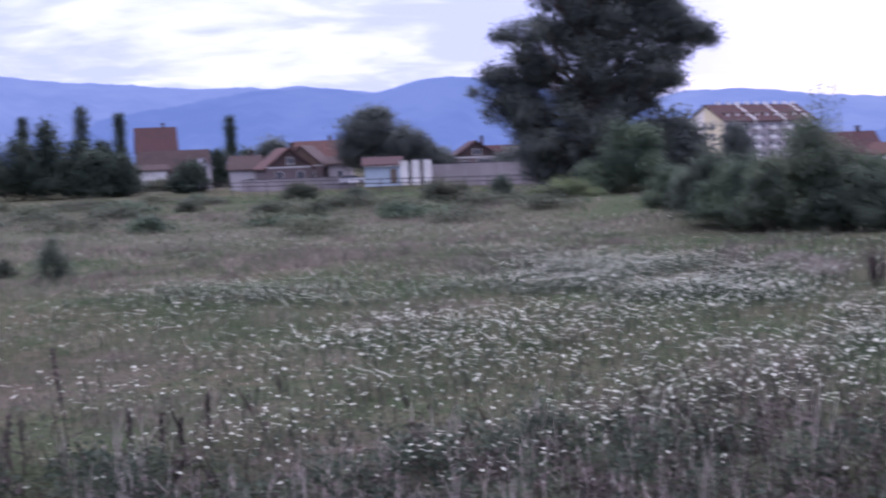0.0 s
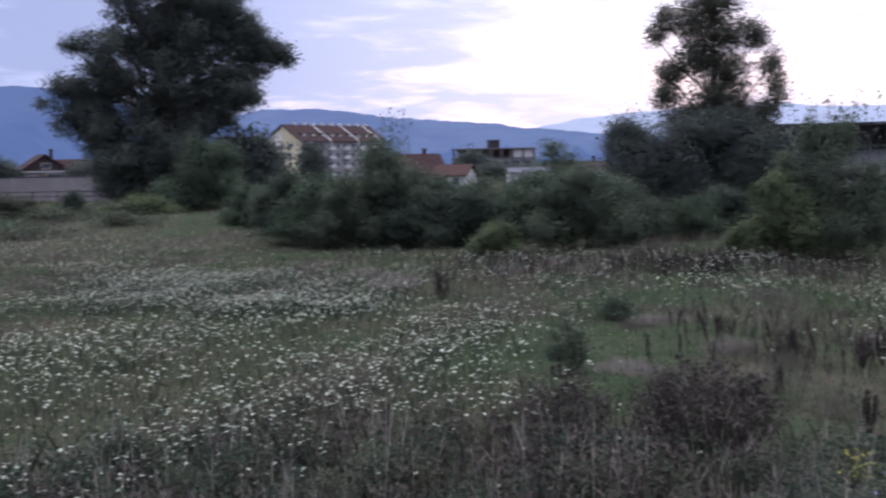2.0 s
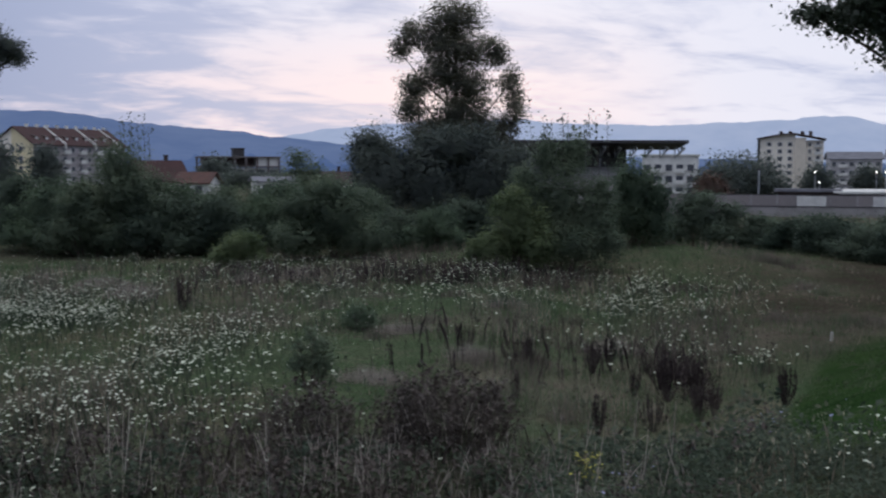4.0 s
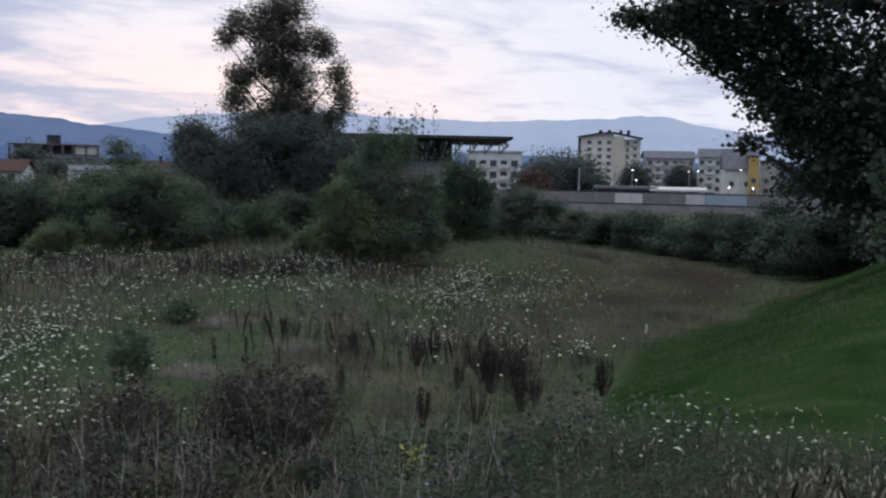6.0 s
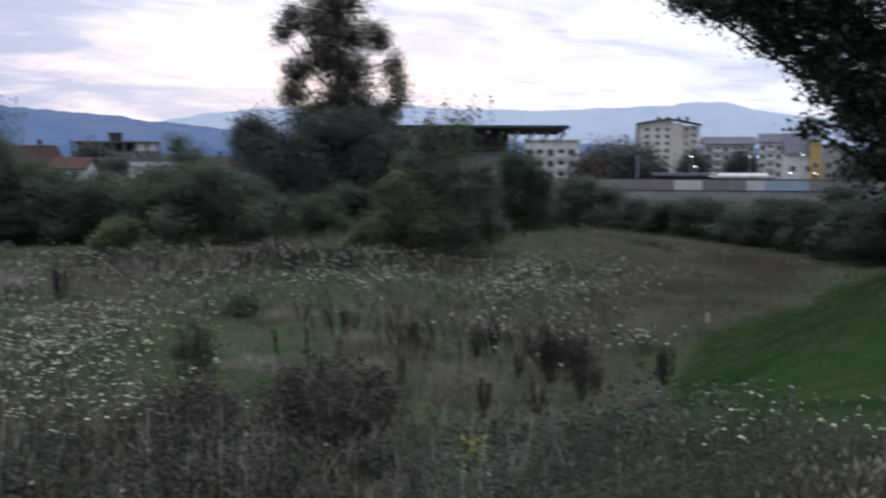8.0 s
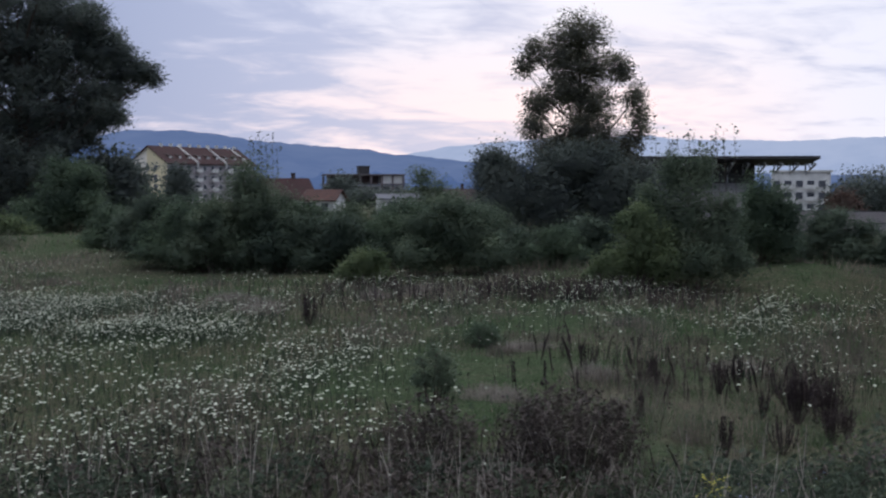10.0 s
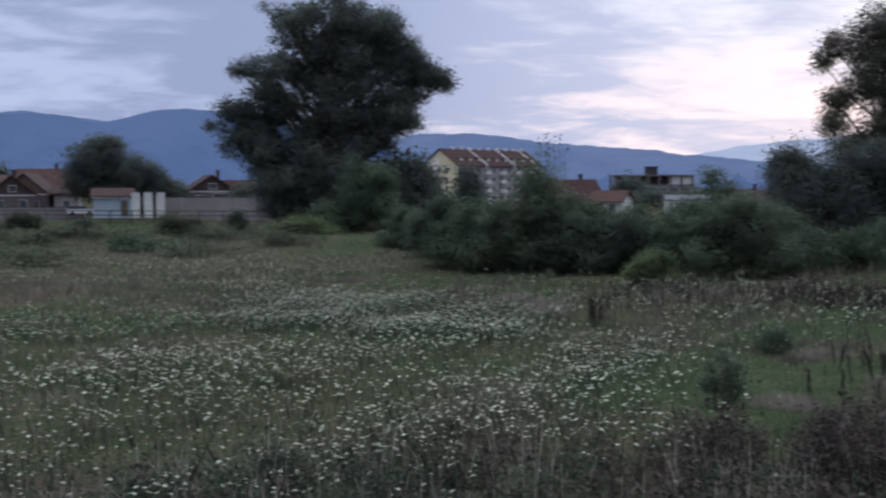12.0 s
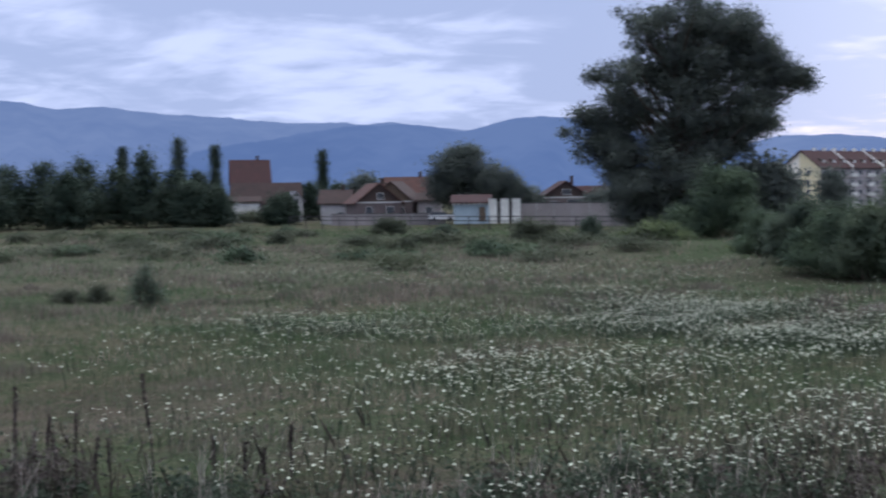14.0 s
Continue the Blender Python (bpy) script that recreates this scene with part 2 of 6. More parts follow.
def fall(x, y):
    """Towards the stadium the plain drops gently away."""
    a, r = np.degrees(np.arctan2(x, y)), np.hypot(x, y)
    return 0.0073 * np.minimum(r, 520) * smooth(35.5, 40.0, a) * (1 - smooth(90, 150, a))


def terrain(x, y):
    """Height of the ground."""
    x, y = np.asarray(x, float), np.asarray(y, float)
    s = bank_side(x, y)
    bank = 2.55 * (1 - smooth(0.3, 7.8, s)) * smooth(-9.0, -4.0, s)
    dist = np.hypot(x, y)
    rough = 0.10 * wave(x, y, 0.17, 1.3) + 0.05 * wave(x, y, 0.6, 0.4)
    rough = rough * smooth(6, 16, dist) * (1 - 0.7 * smooth(60, 200, dist))
    z = bank + rough * smooth(3, 9, s)
    z = z + bump_at(x, y, 43.0, 57, 0.9, 6) + bump_at(x, y, 39.5, 60, 0.6, 7)
    z = z + bump_at(x, y, 9.0, 92, 0.7, 8) + bump_at(x, y, 5.0, 88, 0.5, 5) + bump_at(x, y, 13.5, 72, 0.6, 6)
    return z - fall(x, y)


def ground_at(x, y):
    return float(terrain(x, y))


def place(ob, az, d, turn=0.0, sink=0.0, z=None):
    """Stands a thing on the ground at a bearing and distance; turn counts from facing the camera's stand."""
    az = az - 0.13 * float(smooth(35.5, 40.0, np.asarray(az)))
    x, y = spot(az, d)
    ob.matrix_world = pose(x, y, (ground_at(x, y) if z is None else z - float(fall(x, y))) - sink, 0, 0, -az + turn)
    return ob


def mesh_from(name, verts, faces, material=None, smooth_shade=False):
    me = bpy.data.meshes.new(name)
    me.from_pydata(verts, [], faces)
    if material:
        me.materials.append(material)
    if smooth_shade:
        me.polygons.foreach_set("use_smooth", [True] * len(me.polygons))
    return me


def soften(me, normals):
    """Shading normals that follow the whole clump, as foliage scatters light."""
    at = me.attributes.new("custom_normal", "FLOAT_VECTOR", "POINT")
    at.data.foreach_set("vector", normals.astype(np.float32).ravel())


def clump_normals(V, F, per, lobes, mix):
    """Winding turned outwards from the lobes, and normals between the leaf's own and the clump's."""
    L = np.asarray(lobes, float)
    C = V.reshape(-1, per, 3).mean(1)
    best, out = np.full(len(C), 1e9), np.zeros_like(C)
    for lobe in L:
        q = (C - lobe[:3]) / lobe[3:]
        d = np.linalg.norm(q, axis=1)
        m = d < best
        best[m] = d[m]
        out[m] = (q / lobe[3:])[m]
    out /= np.linalg.norm(out, axis=1)[:, None] + 1e-9
    out[:, 2] += 0.25
    tri = F.reshape(2, -1, 3)[0] if per == 4 else F
    g = np.cross(V[tri[:, 1]] - V[tri[:, 0]], V[tri[:, 2]] - V[tri[:, 0]])
    g /= np.linalg.norm(g, axis=1)[:, None] + 1e-9
    flip = (g * out).sum(1) < 0
    g[flip] *= -1
    F = F.copy()
    ff = np.concatenate([flip, flip]) if per == 4 else flip
    F[ff] = F[ff][:, ::-1]
    nrm = out * mix + g * (1 - mix)
    nrm /= np.linalg.norm(nrm, axis=1)[:, None] + 1e-9
    return F, np.repeat(nrm, per, axis=0)


def mesh_arrays(name, verts, faces, materials, index=None):
    """A mesh from numpy arrays: verts (n, 3), faces (m, k) of one corner count."""
    me = bpy.data.meshes.new(name)
    n, (m, k) = len(verts), faces.shape
    me.vertices.add(n)
    me.vertices.foreach_set("co", np.ascontiguousarray(verts, np.float32).ravel())
    me.loops.add(m * k)
    me.loops.foreach_set("vertex_index", np.ascontiguousarray(faces, np.int32).ravel())
    me.polygons.add(m)
    me.polygons.foreach_set("loop_start", np.arange(0, m * k, k, dtype=np.int32))
    for mt in materials:
        me.materials.append(mt)
    if index is not None:
        me.polygons.foreach_set("material_index", np.asarray(index, np.int32))
    me.update(calc_edges=True)
    return me


def part(name, bm, material, parent, label=""):
    me = bpy.data.meshes.new(name)
    bm.to_mesh(me)
    bm.free()
    me.materials.append(material)
    ob = new(name, me)
    ob.parent = parent
    if label:
        ob["label"] = label
    return ob


def part_mesh(name, me, parent, label=""):
    ob = new(name, me)
    ob.parent = parent
    if label:
        ob["label"] = label
    return ob


def thing(name, label, category, group="", kind=""):
    return tagged(new(name), label, category, group, kind)


def box(bm, x0, x1, y0, y1, z0, z1):
    v = [bm.verts.new(c) for c in ((x0, y0, z0), (x1, y0, z0), (x1, y1, z0), (x0, y1, z0), (x0, y0, z1), (x1, y0, z1), (x1, y1, z1), (x0, y1, z1))]
    for f in ((0, 3, 2, 1), (4, 5, 6, 7), (0, 1, 5, 4), (1, 2, 6, 5), (2, 3, 7, 6), (3, 0, 4, 7)):
        bm.faces.new([v[i] for i in f])
    return v


def boxes(*list_of):
    bm = bmesh.new()
    for b in list_of:
        box(bm, *b)
    return bm


def prism(bm, outline, y0, y1):
    """Extrudes an outline of (x, z) from y0 to y1."""
    a = [bm.verts.new((x, y0, z)) for x, z in outline]
    b = [bm.verts.new((x, y1, z)) for x, z in outline]
    n = len(outline)
    bm.faces.new(a)
    bm.faces.new(b[::-1])
    for i in range(n):
        j = (i + 1) % n
        bm.faces.new((a[j], a[i], b[i], b[j]))


def tube_arrays(paths, sides=6):
    """Tapered tubes along polylines [(points, radii)]."""
    V, F, base = [], [], 0
    for pts, radii in paths:
        pts = np.asarray(pts, float)
        k = len(pts)
        tang = np.gradient(pts, axis=0)
        tang /= np.linalg.norm(tang, axis=1)[:, None] + 1e-9
        ref = np.array([1.0, 0.13, 0.07]) if abs(tang[0][0]) < 0.8 else np.array([0.1, 1.0, 0.1])
        a = np.cross(tang, ref)
        a /= np.linalg.norm(a, axis=1)[:, None] + 1e-9
        b = np.cross(tang, a)
        ang = np.linspace(0, 2 * np.pi, sides, endpoint=False)
        ring = a[:, None, :] * np.cos(ang)[None, :, None] + b[:, None, :] * np.sin(ang)[None, :, None]
        V.append((pts[:, None, :] + ring * np.asarray(radii, float)[:, None, None]).reshape(-1, 3))
        i, j = np.meshgrid(np.arange(k - 1), np.arange(sides), indexing="ij")
        jn = (j + 1) % sides
        F.append(np.stack([base + i * sides + j, base + i * sides + jn, base + (i + 1) * sides + jn, base + (i + 1) * sides + j], -1).reshape(-1, 4))
        base += k * sides
    return np.concatenate(V), np.concatenate(F)


def leaf_arrays(rng, centres, size, droop=0.35, spread=0.45, ratio=0.55, far=False):
    """Folded diamond leaves, two triangles each (one where they are far off), at the given centres."""
    n = len(centres)
    s = size * rng.uniform(1 - spread, 1 + spread, n)
    ang = rng.uniform(0, 2 * np.pi, n)
    pitch = rng.normal(-droop, 0.55, n)
    d = np.stack([np.cos(ang) * np.cos(pitch), np.sin(ang) * np.cos(pitch), np.sin(pitch)], 1)
    side = np.cross(d, np.array([0, 0, 1.0]))
    side /= np.linalg.norm(side, axis=1)[:, None] + 1e-6
    nrm = np.cross(side, d)
    roll = rng.normal(0, 0.7, n)
    side, nrm = side * np.cos(roll)[:, None] + nrm * np.sin(roll)[:, None], nrm * np.cos(roll)[:, None] - side * np.sin(roll)[:, None]
    S = s[:, None]
    base = centres - d * S * 0.5
    tip = centres + d * S * 0.5
    l = centres + side * S * ratio * 0.5 + nrm * S * 0.12
    r = centres - side * S * ratio * 0.5 + nrm * S * 0.12
    if far:
        return np.stack([base, l + (tip - centres) * 0.4, r + (tip - centres) * 0.4], 1).reshape(-1, 3), np.arange(n * 3).reshape(-1, 3)
    V = np.stack([base, l, tip, r], 1).reshape(-1, 3)
    i = np.arange(n)[:, None] * 4
    return V, np.concatenate([i + [0, 1, 2], i + [0, 2, 3]])


def crown_points(rng, lobes, total, cluster, spread, hollow=2.2, ragged=0.22):
    """Leaf centres in tufts that fill ellipsoid lobes (x, y, z, rx, ry, rz), more of them towards the outside."""
    lobes = np.asarray(lobes, float)
    vol = (lobes[:, 3] * lobes[:, 4] * lobes[:, 5]) ** 0.62
    counts = np.maximum(3, (total / cluster * vol / vol.sum()).astype(int))
    tufts = []
    for lobe, c in zip(lobes, counts):
        u = rng.normal(size=(c, 3))
        u /= np.linalg.norm(u, axis=1)[:, None]
        rad = rng.uniform(0, 1, c) ** (1 / hollow)
        rad *= 1 + ragged * np.clip(rng.normal(size=c), -2, 1.1)
        tufts.append(lobe[:3] + u * rad[:, None] * lobe[3:])
    tufts = np.concatenate(tufts)
    pts = np.repeat(tufts, cluster, axis=0) + rng.normal(size=(len(tufts) * cluster, 3)) * spread * np.array([1.15, 1.15, 0.85])
    return tufts, pts


def plant(name, label, category, lobes, leaf, leaves, size, seed, trunk_r=0.0, trunk_h=0.0, lean=0.0, cluster=14, spread=None, group="", floor=0.05, twigs=120, hollow=2.2, droop=0.35, fill=0.3, far=True, ragged=0.13):
    """A tree or shrub: an empty at its foot, a trunk with limbs and twigs, and a crown of small leaves."""
    rng = np.random.default_rng(seed)
    root = thing(name, label, category, group)
    spread = spread or size * 1.7
    tufts, pts = crown_points(rng, lobes, leaves, cluster, spread, hollow, ragged)
    pts = pts[pts[:, 2] > floor]
    V, F = leaf_arrays(rng, pts, size, droop, far=far, ratio=0.8 if far else 0.55)
    # larger, darker-lying leaf sprays fill the inside of the crown
    inner = np.asarray(lobes, float) * np.array([1, 1, 1, 0.8, 0.8, 0.8])
    _, deep = crown_points(rng, inner, int(leaves * fill), 4, size * 1.2, 2.0)
    deep = deep[deep[:, 2] > floor + size]
    V2, F2 = leaf_arrays(rng, deep, size * 1.7, droop, 0.4, 0.8, far)
    V, F = np.concatenate([V, V2]), np.concatenate([F, F2 + len(V)])
    F, nrm = clump_normals(V, F, 3 if far else 4, lobes, 0.82) if far else (F, None)
    crown = mesh_arrays("crown", V, F, [leaf])
    if far:
        soften(crown, nrm)
    part_mesh("crown", crown, root)
    paths = []
    L = np.asarray(lobes, float)
    if trunk_r:
        top = np.array([lean, 0, trunk_h])
        z = np.linspace(-0.3, 1, 9)
        pts_t = np.stack([lean * np.clip(z, 0, 1) ** 1.5 + 0.06 * trunk_h * 0.12 * np.sin(z * 5), 0.05 * trunk_h * 0.1 * np.sin(z * 7 + 1), np.where(z < 0, z * 0.6, z * trunk_h)], 1)
        rad = trunk_r * np.interp(z, [-0.3, 0, 0.12, 1], [1.7, 1.45, 1.0, 0.3])
        paths.append((pts_t, rad))
    else:
        top = np.array([0, 0, 0.2])
    for lobe in L:
        if trunk_r:
            f = np.clip((lobe[2] - 0.25 * trunk_h) / trunk_h, 0.15, 0.95)
            start = np.array([lean * f ** 1.5, 0, trunk_h * f])
        else:
            start = np.array([lobe[0] * 0.25, lobe[1] * 0.25, -0.15])
        end = lobe[:3] + np.array([0, 0, 0.3 * lobe[5]])
        s = np.linspace(0, 1, 6)[:, None]
        bend = np.array([0, 0, -0.12 * np.linalg.norm(end - start)])
        line = start + (end - start) * s + bend * np.sin(np.pi * s) + rng.normal(0, 0.02, (6, 3)) * np.linalg.norm(end - start)
        r0 = (trunk_r * 0.4 if trunk_r else 0.05) * (0.6 + 0.4 * rng.random())
        paths.append((line, np.linspace(r0, r0 * 0.2, 6)))
    for tuft in tufts[rng.permutation(len(tufts))[:twigs]]:
        lobe = L[np.argmin(np.linalg.norm((L[:, :3] - tuft) / L[:, 3:], axis=1))]
        start = lobe[:3] * 0.7 + tuft * 0.3 - np.array([0, 0, 0.25 * lobe[5]])
        s = np.linspace(0, 1, 4)[:, None]
        line = start + (tuft - start) * s + rng.normal(0, 0.04, (4, 3)) * np.linalg.norm(tuft - start)
        r0 = max(0.012, trunk_r * 0.10)
        paths.append((line, np.linspace(r0, r0 * 0.35, 4)))
    V, F = tube_arrays(paths, 6)
    me = mesh_arrays("trunk", V, F, [M_BARK])
    me.polygons.foreach_set("use_smooth", [True] * len(me.polygons))
    part_mesh("trunk" if trunk_r else "branching_stem", me, root)
    return root


# ---------------------------------------------------------------- ground, hills


def build_ground():
    ang = np.concatenate([np.arange(-32, 74, 0.45), np.arange(74, 328, 3.0)])
    rad = np.concatenate([[0.0], np.geomspace(0.8, 160, 140), np.geomspace(175, 4700, 26)])
    A, R = np.meshgrid(np.radians(ang), rad, indexing="ij")
    X, Y = R * np.sin(A), R * np.cos(A)
    Z = terrain(X, Y)
    V = np.stack([X, Y, Z], -1).reshape(-1, 3)
    na, nr = len(ang), len(rad)
    i, j = np.meshgrid(np.arange(na), np.arange(nr - 1), indexing="ij")
    i2 = (i + 1) % na
    F = np.stack([i * nr + j, i * nr + j + 1, i2 * nr + j + 1, i2 * nr + j], -1).reshape(-1, 4)
    m = surface("meadow_soil", (0.062, 0.081, 0.046), (0.118, 0.101, 0.072), 0.11, 1.7, rough=1.0, bump=1.0, spec=0.0)
    t = m.node_tree
    p = t.nodes["Principled BSDF"]
    old = p.inputs["Base Color"].links[0].from_socket
    tint = t.nodes.new("ShaderNodeAttribute")
    tint.attribute_name = "lush"
    dry = t.nodes.new("ShaderNodeAttribute")
    dry.attribute_name = "bare"
    col = mix_colour(t, tint.outputs["Fac"], old, (0.056, 0.082, 0.042))
    col = mix_colour(t, dry.outputs["Fac"], col, (0.040, 0.031, 0.026))
    cut = t.nodes.new("ShaderNodeAttribute")
    cut.attribute_name = "mown"
    col = mix_colour(t, cut.outputs["Fac"], col, (0.026, 0.052, 0.016))
    weed_gap_shade = t.nodes.new("ShaderNodeAttribute")
    weed_gap_shade.attribute_name = "weedy"
    # soil darkened under the near weeds, painting the shade in their gaps
    col = mix_colour(t, math_node(t, "MULTIPLY", weed_gap_shade.outputs["Fac"], 0.75), col, (0.030, 0.027, 0.021))
    far_pale = t.nodes.new("ShaderNodeAttribute")
    far_pale.attribute_name = "far_pale"
    col = mix_colour(t, math_node(t, "MULTIPLY", far_pale.outputs["Fac"], 0.7), col, (0.128, 0.132, 0.096))
    path = t.nodes.new("ShaderNodeAttribute")
    path.attribute_name = "trodden"
    col = mix_colour(t, path.outputs["Fac"], col, (0.085, 0.066, 0.052))
    faded = t.nodes.new("ShaderNodeAttribute")
    faded.attribute_name = "faded"
    col = mix_colour(t, math_node(t, "MULTIPLY", faded.outputs["Fac"], 0.65), col, (0.128, 0.110, 0.092))
    grain = node(t, "ShaderNodeTexNoise", Scale=11.0, Detail=6.0, Roughness=0.75)
    tuft = node(t, "ShaderNodeTexNoise", Scale=1.5, Detail=5.0, Roughness=0.65, Distortion=0.4)
    for nz in (grain, tuft):
        t.links.new(t.nodes["Geometry"].outputs["Position"], nz.inputs["Vector"])
    col = mix_colour(t, map_range(t, tuft.outputs[0], 0.45, 0.66, 0.0, 0.6), col, (0.042, 0.058, 0.030))
    tan = math_node(t, "MULTIPLY", map_range(t, tuft.outputs[0], 0.50, 0.34, 0.0, 0.35), math_node(t, "SUBTRACT", 1.0, cut.outputs["Fac"]))
    col = mix_colour(t, tan, col, (0.100, 0.080, 0.064))
    mott = node(t, "ShaderNodeTexNoise", Scale=0.55, Detail=5.0, Roughness=0.7, Distortion=0.6)
    t.links.new(t.nodes["Geometry"].outputs["Position"], mott.inputs["Vector"])
    col = mix_colour(t, math_node(t, "MULTIPLY", map_range(t, mott.outputs[0], 0.48, 0.68, 0.0, 0.7), cut.outputs["Fac"]), col, (0.050, 0.075, 0.030))
    col = mix_colour(t, math_node(t, "MULTIPLY", map_range(t, mott.outputs[0], 0.47, 0.34, 0.0, 0.7), cut.outputs["Fac"]), col, (0.014, 0.032, 0.010))
    speck = t.nodes.new("ShaderNodeHueSaturation")
    rough_speck = map_range(t, grain.outputs[0], 0.36, 0.64, 0.45, 1.6)
    even = math_node(t, "SUBTRACT", 1.0, math_node(t, "MULTIPLY", cut.outputs["Fac"], 0.85))
    t.links.new(math_node(t, "ADD", math_node(t, "MULTIPLY", math_node(t, "SUBTRACT", rough_speck, 1.0), even), 1.0), speck.inputs["Value"])
    t.links.new(even, t.nodes["Bump"].inputs["Strength"])
    t.links.new(col, speck.inputs["Color"])
    t.links.new(speck.outputs[0], p.inputs["Base Color"])
    me = mesh_arrays("ground", V, F, [m])
    for key, fn in (("lush", lush), ("bare", bare), ("faded", rank), ("mown", mown), ("weedy", weeds), ("trodden", trodden), ("far_pale", far_pale_field)):
        at = me.attributes.new(key, "FLOAT", "POINT")
        at.data.foreach_set("value", fn(V[:, 0], V[:, 1]).astype(np.float32))
    me.polygons.foreach_set("use_smooth", [True] * len(me.polygons))
    tagged(new("ground", me), "rough meadow ground with green and dry brown patches and a grassy flood bank", "ground", kind="structure")


def bearing(x, y):
    return np.degrees(np.arctan2(x, y)), np.hypot(x, y)


def patch(x, y, az, d, raz, rd):
    """A soft oval patch round a bearing and distance."""
    a, r = bearing(x, y)
    return np.exp(-((a - az) / raz) ** 2 - ((r - d) / rd) ** 2)


def mown(x, y):
    """The mown part of the flood bank, past the weedy strip at its near end."""
    s = bank_side(x, y)
    u = math.sin(BANK_AZ) * x + math.cos(BANK_AZ) * y
    return smooth(0.0, 2.0, u - 6.9 - 0.33 * np.maximum(s, 0) ** 2 + 0.4 * wave(x, y, 0.8, 0.2)) * (1 - smooth(-0.9, 0.7, s - 8.6 + 1.5 * smooth(29, 36, u) + 0.5 * wave(x, y, 0.35, 1.1) + 0.3 * wave(x, y, 1.2, 0.2))) * smooth(-6, -1, s)


def weeds(x, y):
    """Tall weeds on the near slope of the bank, above the mown part."""
    a, r = bearing(x, y)
    return np.clip(1 - smooth(15.5, 19.0, r + 0.6 * wave(x, y, 0.9, 0.3)), 0, 1) * (1 - mown(x, y))


def lush(x, y):
    """Where the grass is short and fresh green."""
    s = bank_side(x, y)
    a, r = bearing(x, y)
    bank = mown(x, y)
    strips = 1.3 * patch(x, y, 31, 37, 7, 2.6) + 0.4 * patch(x, y, 29, 21, 3, 2.5) + patch(x, y, 48, 25, 3, 4) + 0.5 * patch(x, y, 36, 29, 8, 4) + patch(x, y, 17, 46, 3, 4) + patch(x, y, 15.5, 38.5, 3.5, 1.8) + 0.45 * patch(x, y, 27, 26, 5, 5) + 1.5 * patch(x, y, -5, 142, 7, 20) + patch(x, y, 10, 85, 5, 12) + 0.6 * patch(x, y, 21, 26, 6, 5) + 0.7 * patch(x, y, 43, 58, 3, 8)
    strips = strips + 0.6 * (1 - smooth(4, 8, s)) * (1 - bank) * (r < 22)
    mott = 0.55 * np.clip(wave(x, y, 0.21, 2.0) + 0.4 * wave(x, y, 0.6, 0.3), 0, 1)
    return np.clip(bank + strips * np.clip(0.75 + 0.35 * wave(x, y, 0.5, 0.7) + 0.3 * wave(x, y, 1.4, 1.7), 0, 1) + mott * (1 - smooth(90, 160, r)), 0, 1)


def far_pale_field(x, y):
    """Paler grey-green ground in the far part of the meadow before the village."""
    a, r = bearing(x, y)
    return np.clip(smooth(38, 75, r) * (1 - smooth(6, 15, a)) * (1 - smooth(118, 132, r)) * (0.75 + 0.35 * wave(x, y, 0.09, 0.6)), 0, 1)


def trodden(x, y):
    """A worn strip of soil along the foot of the mown slope."""
    s = bank_side(x, y)
    a, r = bearing(x, y)
    line = np.exp(-((s - 6.5 - 0.4 * wave(x, y, 0.25, 0.8)) / 0.6) ** 2)
    return np.clip(line * smooth(38, 44, r) * (1 - smooth(64, 70, r)) * np.clip(0.6 + 0.5 * wave(x, y, 0.8, 1.4), 0, 1), 0, 0.8)


def bare(x, y):
    """Where the turf is thin, brown and dry."""
    v = patch(x, y, 51, 42, 5.5, 14) + 0.8 * patch(x, y, 52.5, 58, 5, 12) + 0.5 * patch(x, y, -4, 75, 14, 14) + 0.6 * patch(x, y, 12, 62, 6, 5) + 0.6 * patch(x, y, 25, 50, 8, 5) + 0.5 * patch(x, y, -20, 27, 8, 6)
    s = bank_side(x, y)
    return np.clip(v * smooth(6.5, 9.5, s) * (0.8 + 0.3 * wave(x, y, 0.4, 3.0)), 0, 1)


def rank(x, y):
    """Patches of tall faded grass between the fresher green."""
    v = 0.9 * wave(x, y, 0.37, 7.3) + 0.7 * wave(x, y, 0.16, 2.2) + 0.4 * wave(x, y, 1.1, 0.4)
    v = smooth(0.05, 0.6, v) * 0.7 + 0.55 * patch(x, y, 33, 28, 4, 2.5) + 0.7 * patch(x, y, 36, 23.5, 5, 3) + 0.6 * patch(x, y, 41, 30, 4, 4) + 0.5 * patch(x, y, 45, 31, 3, 5) + 0.5 * patch(x, y, 30, 31, 3, 1.5) + 0.6 * patch(x, y, 17, 43, 5, 3) + 0.5 * patch(x, y, 28, 47, 12, 4) + 0.4 * patch(x, y, -4, 80, 16, 20)
    return np.clip(v, 0, 0.85) * (1 - 0.8 * lush(x, y)) * (1 - 0.95 * bare(x, y)) * smooth(6.0, 9.0, bank_side(x, y))


build_ground()


